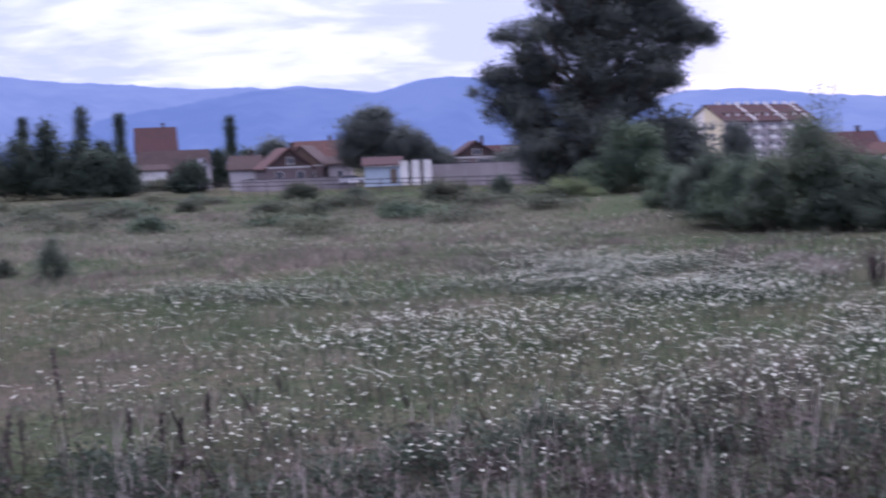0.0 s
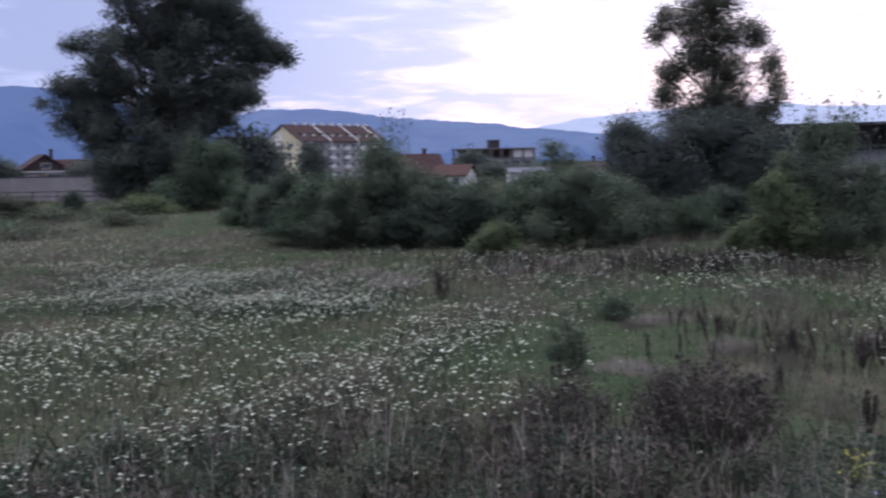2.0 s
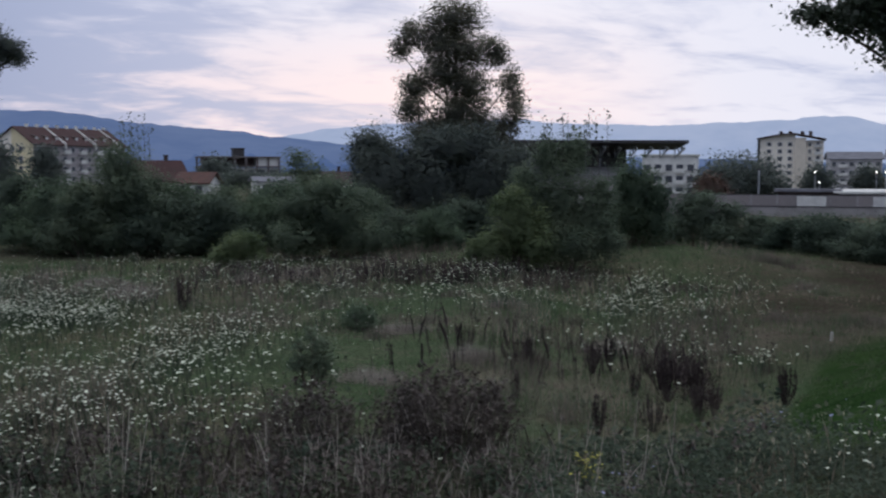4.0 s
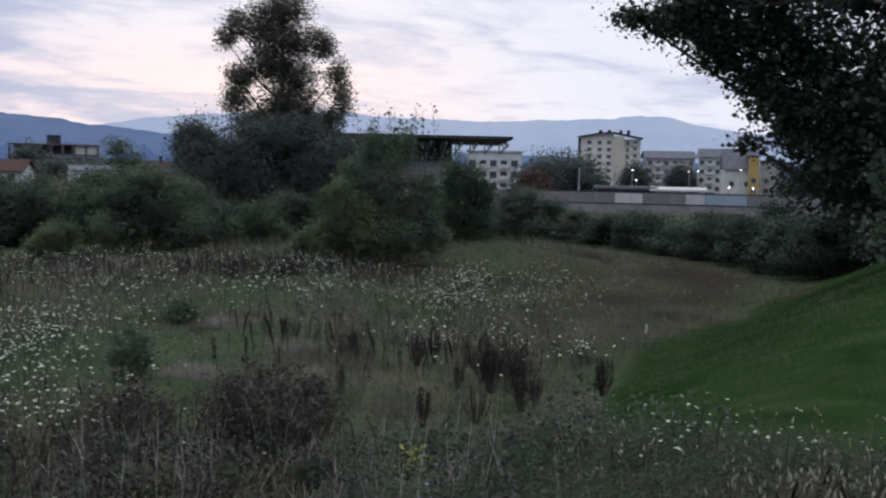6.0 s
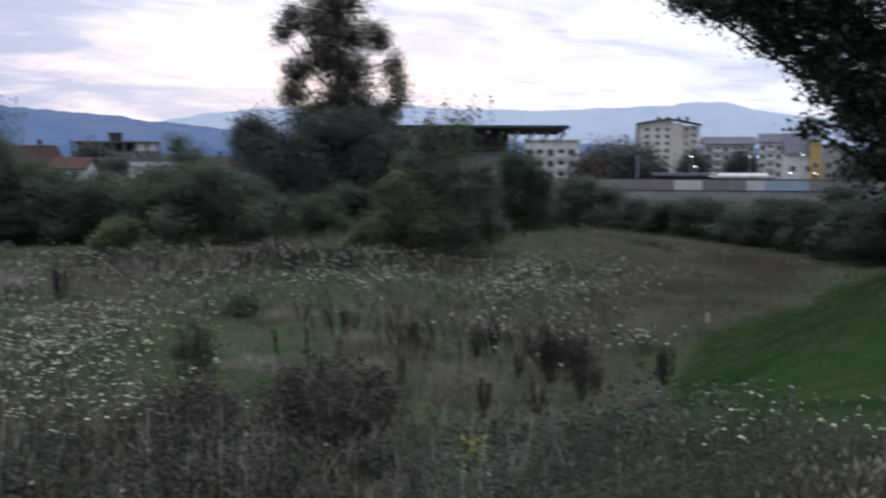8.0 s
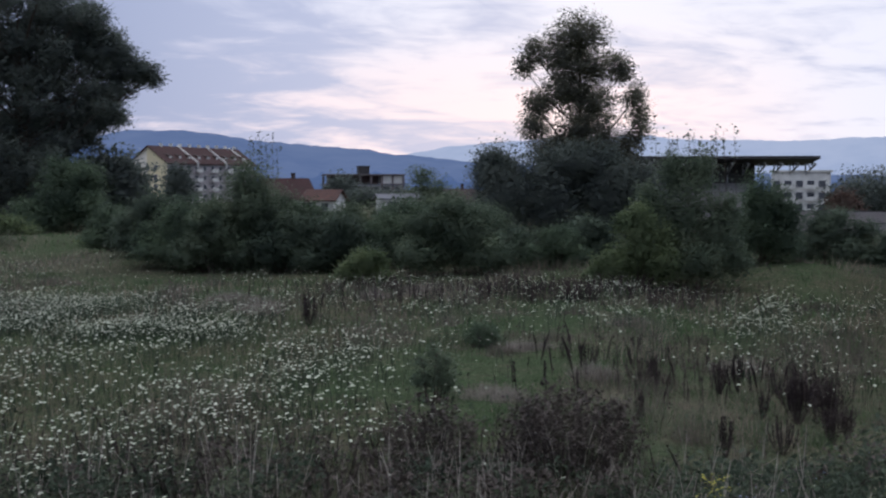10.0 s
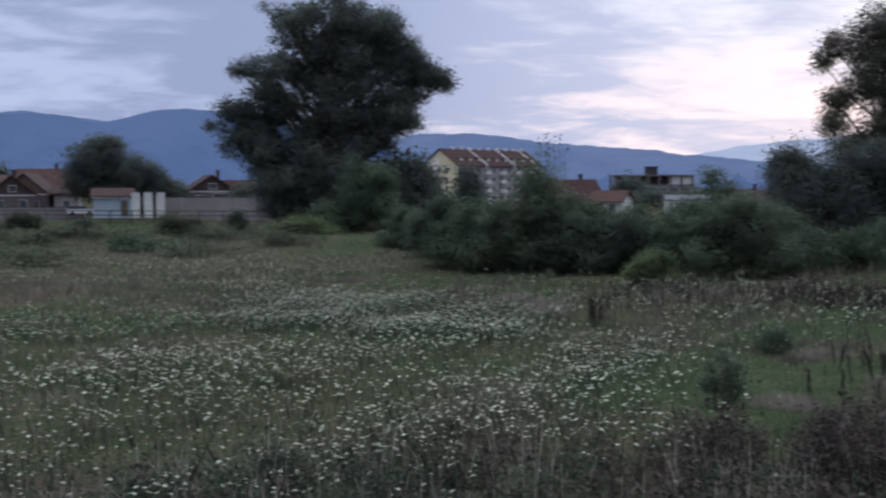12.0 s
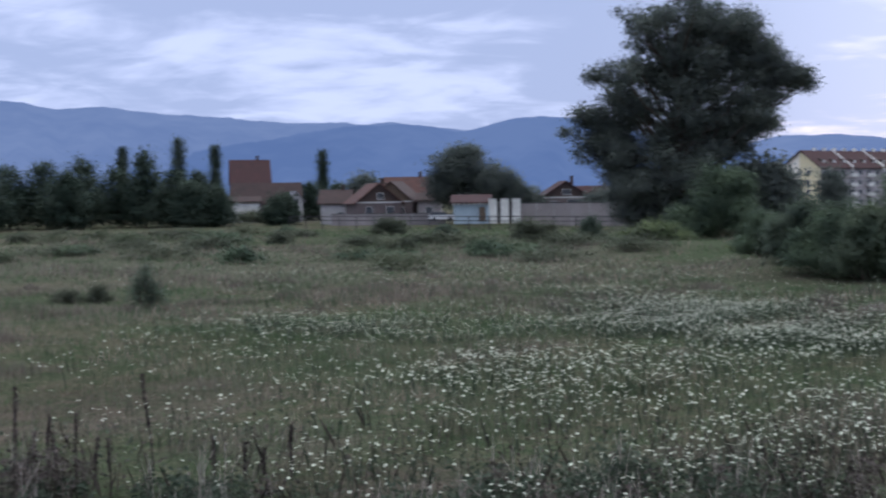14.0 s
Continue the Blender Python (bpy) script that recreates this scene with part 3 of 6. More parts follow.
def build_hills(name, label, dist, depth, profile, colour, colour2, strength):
    """A far range of wooded hills; its blue distance haze is an emitted colour."""
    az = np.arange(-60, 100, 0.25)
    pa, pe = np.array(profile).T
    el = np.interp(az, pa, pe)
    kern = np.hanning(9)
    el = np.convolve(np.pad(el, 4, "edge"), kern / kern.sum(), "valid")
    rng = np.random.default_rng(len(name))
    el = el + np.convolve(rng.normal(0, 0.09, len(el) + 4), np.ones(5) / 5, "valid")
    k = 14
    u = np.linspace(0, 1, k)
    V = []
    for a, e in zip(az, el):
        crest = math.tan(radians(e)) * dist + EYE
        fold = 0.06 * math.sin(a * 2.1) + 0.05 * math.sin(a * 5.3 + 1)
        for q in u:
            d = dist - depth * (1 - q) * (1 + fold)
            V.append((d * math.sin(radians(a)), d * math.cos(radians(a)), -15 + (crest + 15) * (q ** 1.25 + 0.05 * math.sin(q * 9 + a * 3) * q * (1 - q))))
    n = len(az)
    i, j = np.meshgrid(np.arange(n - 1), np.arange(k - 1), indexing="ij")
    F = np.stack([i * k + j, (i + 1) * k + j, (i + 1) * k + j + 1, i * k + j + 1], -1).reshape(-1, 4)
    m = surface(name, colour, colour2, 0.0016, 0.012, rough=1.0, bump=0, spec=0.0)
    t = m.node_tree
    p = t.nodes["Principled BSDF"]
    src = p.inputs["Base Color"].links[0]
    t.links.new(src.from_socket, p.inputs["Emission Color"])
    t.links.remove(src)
    # black base: only the haze-tinted colours are emitted
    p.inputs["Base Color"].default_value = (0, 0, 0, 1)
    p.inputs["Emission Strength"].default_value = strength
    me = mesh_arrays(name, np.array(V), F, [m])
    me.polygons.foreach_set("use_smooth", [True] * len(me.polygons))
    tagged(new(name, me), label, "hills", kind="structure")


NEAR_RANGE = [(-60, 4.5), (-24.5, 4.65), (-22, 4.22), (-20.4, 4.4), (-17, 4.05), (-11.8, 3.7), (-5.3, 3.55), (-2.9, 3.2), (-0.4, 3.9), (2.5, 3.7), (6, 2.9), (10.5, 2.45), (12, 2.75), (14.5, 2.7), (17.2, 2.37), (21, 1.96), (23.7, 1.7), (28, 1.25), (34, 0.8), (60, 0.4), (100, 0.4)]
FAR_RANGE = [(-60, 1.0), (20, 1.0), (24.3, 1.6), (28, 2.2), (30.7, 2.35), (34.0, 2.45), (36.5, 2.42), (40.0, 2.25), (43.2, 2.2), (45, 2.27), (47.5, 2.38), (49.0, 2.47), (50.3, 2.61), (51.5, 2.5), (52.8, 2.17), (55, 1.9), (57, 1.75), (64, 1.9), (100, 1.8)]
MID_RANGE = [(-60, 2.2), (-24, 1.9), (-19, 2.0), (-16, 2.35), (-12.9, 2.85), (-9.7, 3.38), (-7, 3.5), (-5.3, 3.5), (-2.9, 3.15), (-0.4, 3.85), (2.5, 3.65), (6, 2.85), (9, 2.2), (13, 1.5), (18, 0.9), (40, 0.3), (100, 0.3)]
# each range's two colours hold the haze of its distance
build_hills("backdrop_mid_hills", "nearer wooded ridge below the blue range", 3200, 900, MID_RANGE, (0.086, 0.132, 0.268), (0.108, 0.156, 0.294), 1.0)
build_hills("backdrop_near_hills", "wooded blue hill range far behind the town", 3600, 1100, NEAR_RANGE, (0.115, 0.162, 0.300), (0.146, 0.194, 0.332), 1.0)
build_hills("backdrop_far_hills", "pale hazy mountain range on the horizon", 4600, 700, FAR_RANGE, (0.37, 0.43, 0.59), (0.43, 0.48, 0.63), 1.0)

# ---------------------------------------------------------------- buildings


def add_window(parent, x, z, w, h, y=0.0, face=-1):
    """A framed pane with a sill in the front wall."""
    win = part("window", boxes((x - w / 2 - 0.07, x + w / 2 + 0.07, y + face * 0.05, y + 0.1, z - 0.07, z + h + 0.07)), M_FRAME, parent)
    part("pane", boxes((x - w / 2, x + w / 2, y + face * 0.075, y + face * 0.052, z, z + h)), M_GLASS, win)
    part("sill", boxes((x - w / 2 - 0.12, x + w / 2 + 0.12, y + face * 0.2, y + face * 0.05, z - 0.14, z - 0.075)), M_CONCRETE, win)
    return win


def gable_roof(bm, x0, x1, y0, y1, z, rise, axis="x", over=0.5, thick=0.18):
    """A saddle roof with real thickness; its ridge runs along the axis."""
    if axis == "x":
        ym = (y0 + y1) / 2
        sl = rise / (ym - y0)
        for sgn, ye in ((1, y0 - over), (-1, y1 + over)):
            ze = z - sl * over
            v = [bm.verts.new(c) for c in ((x0 - over, ye, ze), (x1 + over, ye, ze), (x1 + over, ym, z + rise), (x0 - over, ym, z + rise))]
            w = [bm.verts.new((c.co.x, c.co.y, c.co.z + thick)) for c in v]
            for f in ((v[0], v[1], v[2], v[3]), (w[3], w[2], w[1], w[0])):
                bm.faces.new(f)
            for a in range(4):
                b = (a + 1) % 4
                bm.faces.new((v[a], w[a], w[b], v[b]))
    else:
        tmp = bmesh.new()
        gable_roof(tmp, y0, y1, x0, x1, z, rise, "x", over, thick)
        tmp.verts.index_update()
        made = [bm.verts.new((v.co.y, v.co.x, v.co.z)) for v in tmp.verts]
        for f in tmp.faces:
            bm.faces.new([made[v.index] for v in f.verts][::-1])
        tmp.free()


def gable_walls(w, d, h, rise, axis):
    bm = bmesh.new()
    if axis == "x":
        tmp = bmesh.new()
        prism(tmp, [(-d / 2, -0.5), (d / 2, -0.5), (d / 2, h), (0, h + rise), (-d / 2, h)], -w / 2, w / 2)
        tmp.verts.index_update()
        made = [bm.verts.new((v.co.y, v.co.x, v.co.z)) for v in tmp.verts]
        for f in tmp.faces:
            bm.faces.new([made[v.index] for v in f.verts][::-1])
        tmp.free()
    else:
        prism(bm, [(-w / 2, -0.5), (w / 2, -0.5), (w / 2, h), (0, h + rise), (-w / 2, h)], -d / 2, d / 2)
    return bm


def house(label, az, d, w, depth, h, rise, wall, roof, axis="x", turn=0.0, windows=(), chimney=True, z=None, group="village houses", gable=None):
    root = thing("house", label, "house", group)
    part("wall", gable_walls(w, depth, h, rise, axis), wall, root)
    bm = bmesh.new()
    gable_roof(bm, -w / 2, w / 2, -depth / 2, depth / 2, h, rise, axis)
    r = part("roof", bm, roof, root)
    if chimney:
        part("chimney", boxes((w * 0.18, w * 0.18 + 0.5, -0.1, 0.4, h + rise * 0.5, h + rise + 0.9), (w * 0.18 - 0.07, w * 0.18 + 0.57, -0.17, 0.47, h + rise + 0.9, h + rise + 1.0)), M_TILE_BROWN, r)
    if gable:
        bm = bmesh.new()
        prism(bm, [(-w / 2 + 0.1, h + 0.05), (w / 2 - 0.1, h + 0.05), (0, h + rise - 0.1)], -depth / 2 - 0.06, -depth / 2 - 0.003)
        part("gable_boarding", bm, gable, root, "dark boarded gable")
        part("tie_beam", boxes((-w / 2, w / 2, -depth / 2 - 0.12, -depth / 2 - 0.003, h - 0.18, h + 0.045)), M_FRAME, root, "pale beam below the gable")
    for x, zz, ww, hh in windows:
        add_window(root, x, zz, ww, hh, -depth / 2 - (0.06 if gable and zz > h else 0))
    place(root, az, d, turn, z=z)
    return root


def sloped_parapet(y, D, h, rise):
    """A pale firewall that stands above the roof and follows its slope."""
    bm = bmesh.new()
    prism(bm, [(-0.3, h + rise - 0.6), (D / 2 + 0.8, h - 1.4), (D / 2 + 0.8, h + 0.3), (-0.3, h + rise + 0.6)], y - 0.22, y + 0.22)
    return bm


def apartment_block():
    """Four-storey block with a pitched tile roof, dormers and balconies; its gable end is yellow."""
    root = thing("apartment_block", "four-storey cream apartment block with a red tiled roof and dormers", "apartment building")
    L, D, h, rise = 38.0, 14.0, 11.6, 4.6
    body = bmesh.new()
    prism(body, [(-D / 2, -0.5), (D / 2, -0.5), (D / 2, h), (0, h + rise), (-D / 2, h)], -L / 2, L / 2)
    part("wall", body, M_PLASTER_CREAM, root)
    bm = bmesh.new()
    gable_roof(bm, -D / 2, D / 2, -L / 2, L / 2, h, rise, "y", 0.7, 0.25)
    roof = part("roof", bm, M_TILE_RED, root)
    panel = bmesh.new()
    prism(panel, [(-0.6, 0.2), (6.9, 0.2), (6.9, h - 0.1), (0, h + rise - 0.25), (-0.6, h + rise * 0.88)], -L / 2 - 0.12, -L / 2 - 0.003)
    part("gable_panel", panel, M_PLASTER_OCHRE, root, "yellow painted gable wall")
    for k in range(4):
        for q in (0, 1):
            add_window(root, -0.2 + q * 2.9, 1.4 + k * 2.7, 1.2, 1.3, -L / 2 - 0.12)
    # shade on the long front is painted as this thin darker panel
    part("front_shade_panel", boxes((D / 2 + 0.003, D / 2 + 0.03, -L / 2 + 0.2, L / 2 - 0.2, 0.2, h - 0.1)), M_PLASTER_FRONT, root, "long front with shade put into its grey")
    # the long front: windows and balconies face +x
    for i in range(11):
        y = -L / 2 + 2.0 + i * 3.4
        for k in range(4):
            win = part("window", boxes((D / 2, D / 2 + 0.06, y - 0.75, y + 0.75, 1.2 + k * 2.7, 2.7 + k * 2.7)), M_FRAME, root)
            part("pane", boxes((D / 2 + 0.062, D / 2 + 0.08, y - 0.65, y + 0.65, 1.3 + k * 2.7, 2.6 + k * 2.7)), M_GLASS, win)
            if i % 2:
                part("balcony", boxes((D / 2 + 0.003, D / 2 + 1.2, y - 1.3, y + 1.3, 0.75 + k * 2.7, 0.9 + k * 2.7), (D / 2 + 1.1, D / 2 + 1.2, y - 1.3, y + 1.3, 0.9 + k * 2.7, 1.8 + k * 2.7)), M_PLASTER_WHITE, root)
    for i in range(9):
        y = -L / 2 + 3 + i * 4.0
        dm = bmesh.new()
        prism(dm, [(2.2, h + 0.9), (D / 2 - 1.6, h + 0.9), (D / 2 - 1.6, h + 2.1), (1.4, h + 3.1)], y - 0.7, y + 0.7)
        dormer = part("dormer", dm, M_TILE_BROWN, roof)
        part("dormer_window", boxes((D / 2 - 1.596, D / 2 - 1.52, y - 0.55, y + 0.55, h + 1.1, h + 1.9)), M_FRAME, dormer, "white dormer window")
        part("chimney", boxes((-0.4, 0.3, y + 1.6, y + 2.3, h + rise - 0.3, h + rise + 1.0)), M_PLASTER_WHITE, roof)
    for y in (-7.0, 5.5, 16.0):
        part("parapet", sloped_parapet(y, D, h, rise), M_PLASTER_WHITE, roof)
    place(root, 14.75, 362, -42.0)


apartment_block()


def concrete_building():
    root = thing("unfinished_building", "unfinished concrete frame building with white lower storeys", "building")
    part("frame", boxes(*[(x - 0.25, x + 0.25, y - 0.25, y + 0.25, -0.5, 7.6) for x in np.linspace(-10.5, 10.5, 8) for y in (-5.5, 5.5)],
                        *[(-10.9, 10.9, -6, 6, z, z + 0.35) for z in (2.3, 5.0, 7.6)]), M_CONCRETE_DARK, root)
    part("infill", boxes((-10.4, 10.4, -4.5, 4.5, -0.4, 4.9), (4.2, 10.4, -5.2, 5.2, 5.36, 7.55)), M_PLASTER_WHITE, root, "white block infill walls")
    part("back_wall", boxes((-10.3, 3.9, -3.4, -3.1, 5.36, 7.55)), M_TILE_BROWN, root, "raw brick partition")
    part("stair_tower", boxes((-1.6, 1.4, -3, 1, 7.96, 10.0), (-1.8, 1.6, -3.2, 1.2, 10.0, 10.25)), M_DARK_STEEL, root, "dark stair tower on the roof")
    for x in np.linspace(-8.8, 8.8, 7):
        add_window(root, x, 3.0, 1.6, 1.3, -4.5)
    place(root, 22.7, 332, 8, z=0.2)


concrete_building()

house("low house with a faded red tiled roof and white walls", 18.95, 185, 7.4, 6, 2.7, 2.7, M_PLASTER_WHITE, M_TILE_RED, "x", 25, [(-3, 0.9, 1.2, 1.2)], z=0.2)
house("low house with an orange tiled roof", 20.85, 172, 4.6, 5, 2.5, 1.3, M_PLASTER_WHITE, M_TILE_ORANGE, "x", -20, [(-1.2, 1.0, 1.0, 1.0), (1.0, 1.0, 1.0, 1.0)], z=0.1, chimney=False)
house("white walled house half hidden behind shrubs", 24.4, 190, 6.5, 5, 2.6, 0.6, M_PLASTER_WHITE, M_ROOF_GREY, "x", 10, [(-1.5, 1.2, 1.4, 0.9)], chimney=False)
house("low village house with a brown roof", 27.0, 200, 8, 6, 2.2, 1.8, M_PLASTER_WHITE, M_TILE_BROWN, "x", 5, [(1.5, 0.7, 1.2, 1.0)])

# village along the far edge of the meadow
house("tall house with a steep dark red roof above low outbuildings", -13.35, 242, 7.2, 8, 7.7, 4.4, M_PLASTER_MAUVE, M_TILE_RED, "x", 3, [(-2.2, 5.6, 1.1, 1.2), (1.8, 5.6, 1.1, 1.2)])
house("outbuilding with a dull brown roof", -12.6, 236, 13.0, 5, 4.0, 3.4, M_PLASTER_MAUVE, M_TILE_BROWN, "x", 3, [(3.2, 1.4, 1.4, 0.8)], chimney=False)
house("low white boarded shed with a dull brown roof", -13.65, 231, 5.6, 4, 4.0, 0.8, M_PLASTER_WHITE, M_TILE_BROWN, "x", 3, chimney=False)
house("small pale house between garden trees", -11.3, 228, 2.6, 5, 4.3, 1.4, M_PLASTER_GREY, M_ROOF_GREY, "y", 10, [(0.0, 3.4, 1.0, 1.0)], chimney=False)
house("small village house with a brown roof", -9.25, 205, 4.8, 6, 3.7, 2.0, M_PLASTER_GREY, M_TILE_BROWN, "x", -6, [(1.0, 0.9, 1.0, 1.1)])
house("village house with an open timber gable and orange roof", -7.5, 195, 7.4, 9, 3.7, 2.9, M_PLASTER_MAUVE, M_TILE_ORANGE, "y", 12, [(-1.6, 1.8, 1.1, 1.1), (1.8, 1.8, 1.1, 1.1), (0.2, 4.2, 1.0, 0.9)], gable=M_TILE_BROWN)
house("long village house with a rust red tiled roof", -5.7, 218, 9.0, 7, 4.9, 3.1, M_PLASTER_FRONT, M_TILE_ORANGE, "x", -14, [(-2.5, 2.0, 1.1, 1.2), (1.5, 2.0, 1.1, 1.2)])
house("village house with a long brown roof slope", -6.35, 203, 7.4, 8, 3.8, 3.2, M_PLASTER_MAUVE, M_TILE_BROWN, "y", -14, [(1.6, 1.6, 1.1, 1.1)], chimney=False, gable=M_WOOD)
house("low pinkish village house beside a parked car", -4.75, 200, 3.8, 5, 3.9, 1.0, M_PLASTER_FRONT, M_TILE_BROWN, "x", -4, [(0.0, 1.6, 1.0, 1.1)], chimney=False)
house("village house with a boarded gable and reddish roof", 1.6, 200, 7.6, 9, 4.2, 2.5, M_PLASTER_MAUVE, M_TILE_RED, "y", 8, [(-2.0, 2.3, 1.2, 1.2), (1.4, 2.5, 2.4, 1.3), (0.1, 4.6, 1.3, 0.8)], gable=M_TILE_BROWN)
house("village house with a dark red roof", 3.1, 208, 9.0, 6, 3.6, 2.3, M_PLASTER_GREY, M_TILE_RED, "x", 0, [(-2.2, 1.3, 1.2, 1.2)])


def blue_shed():
    root = thing("shed", "pale blue shed with a red tiled roof and white eaves", "shed")
    part("wall", boxes((-2.5, 2.5, -2, 2, -0.3, 2.35)), M_PAINT_BLUE, root)
    bm = bmesh.new()
    prism(bm, [(-2.4, 2.52), (2.4, 3.6), (2.4, 3.75), (-2.4, 2.7)], -2.9, 2.9)
    bmesh.ops.rotate(bm, verts=bm.verts, matrix=Matrix.Rotation(radians(90), 3, "Z"))
    part("roof", bm, M_TILE_RED, root)
    for i in range(8):
        part("rafter_end", boxes((-2.6 + i * 0.7, -2.3 + i * 0.7, -2.55, -2.0, 2.36, 2.5)), M_PLASTER_WHITE, root)
    part("door", boxes((1.0, 1.9, -2.06, -2.003, 0, 2.0)), M_WOOD, root)
    place(root, -2.75, 166, 0, z=0.9)


def gate_posts():
    for az in (-1.73, -1.16, -0.60):
        root = thing("white_pillar", "broad white rendered gate pillar beside a dark gap", "pillar", "white gate pillars")
        part("panel", boxes((-0.56, 0.56, -0.15, 0.15, -0.3, 3.0)), M_PLASTER_WHITE, root)
        part("cap", boxes((-0.62, 0.62, -0.22, 0.22, 3.003, 3.1)), M_CONCRETE, root)
        place(root, az, 160, 0, z=1.0)
    root = thing("gate_leaf", "dark steel yard gate between white panels", "gate")
    part("leaf", boxes((-1.7, 1.7, 0.2, 0.26, -0.2, 2.6)), M_DARK_STEEL, root)
    place(root, -1.2, 160, 0, z=1.0)


blue_shed()
gate_posts()


def yard_wall(name, label, a0, d0, a1, d1, h, z0, material, cell=2.5):
    """A wall of cast panels between posts."""
    p0, p1 = Vector((*spot(a0, d0), z0)), Vector((*spot(a1, d1), z0))
    run = p1 - p0
    n = max(2, int(run.length / cell))
    root = thing(name, label, "wall")
    root.matrix_world = Matrix.Translation(p0) @ pose(0, 0, 0, 0, 0, math.degrees(math.atan2(run.y, run.x)))
    step = run.length / n
    panel = boxes((0.09, step - 0.09, -0.06, 0.06, -0.5, h))
    me = bpy.data.meshes.new("panel")
    panel.to_mesh(me)
    panel.free()
    me.materials.append(material)
    post = boxes((-0.085, 0.085, -0.1, 0.1, -0.5, h + 0.08))
    pm = bpy.data.meshes.new("post")
    post.to_mesh(pm)
    post.free()
    pm.materials.append(M_CONCRETE)
    cap = boxes((0.09, step - 0.09, -0.1, 0.1, h + 0.003, h + 0.1))
    cm = bpy.data.meshes.new("coping")
    cap.to_mesh(cm)
    cap.free()
    cm.materials.append(M_DARK_STEEL)
    for i in range(n):
        for nm, data in (("panel", me), ("post", pm), ("coping", cm)):
            ob = part_mesh(nm, data, root)
            ob.location.x = i * step
    return root, step


yard_wall("yard_wall", "grey concrete panel wall along the village edge", -0.45, 168, 6.5, 158, 2.6, 0.7, M_CONCRETE_WALL)
yard_wall("yard_wall", "low grey wall in front of village houses", -9.5, 190, -4.0, 186, 1.3, 0.5, M_CONCRETE_WALL)
stadium_wall, STEP = yard_wall("stadium_wall", "long grey concrete panel wall round the sports ground", 42.4, 150, 59.9, 150, 2.35, -0.85, M_CONCRETE_WALL, 3.0)
for k, (i0, i1, mt, lab) in enumerate(((5.75, 6.85, M_PLASTER_WHITE, "white advertising board"), (8.57, 9.32, M_FRAME, "pale advertising board"), (9.36, 10.95, M_PAINT_BLUE, "pale blue-grey advertising board"))):
    board = thing("advertising_board", lab + " on the stadium wall", "board", "boards on the stadium wall")
    part("sheet", boxes((i0 * STEP, i1 * STEP, -0.2, -0.12, 0.95, 2.25)), mt, board)
    part("trim", boxes((i0 * STEP, i1 * STEP, -0.22, -0.1, 0.86, 0.947)), M_STEEL, board)
    board.matrix_world = stadium_wall.matrix_world.copy()
low = thing("low_wall", "lower whitewashed kerb wall before the stadium wall", "wall")
part("wall", boxes((3 * STEP, 16 * STEP, -1.6, -1.35, -0.6, 1.0)), M_CONCRETE, low)
part("coping", boxes((3 * STEP, 16 * STEP, -1.68, -1.27, 1.003, 1.1)), M_DARK_STEEL, low)
low.matrix_world = stadium_wall.matrix_world.copy()


def rail_fence():
    root = thing("rail_fence", "dark metal rail fence along the field edge", "fence")
    (x0, y0), (x1, y1) = spot(-11.5, 172), spot(4.5, 140)
    run = Vector((x1 - x0, y1 - y0, 0))
    root.matrix_world = Matrix.Translation((x0, y0, 0.6)) @ pose(0, 0, 0, 0, 0, math.degrees(math.atan2(run.y, run.x)))
    n = int(run.length / 3)
    pm = bpy.data.meshes.new("post")
    bm = boxes((-0.05, 0.05, -0.05, 0.05, -0.8, 1.25))
    bm.to_mesh(pm)
    bm.free()
    pm.materials.append(M_DARK_STEEL)
    for i in range(n + 1):
        part_mesh("post", pm, root).location.x = i * run.length / n
    for z in (0.6, 1.15):
        part("rail", boxes((0, run.length, -0.09, -0.053, z, z + 0.1)), M_DARK_STEEL, root)


rail_fence()


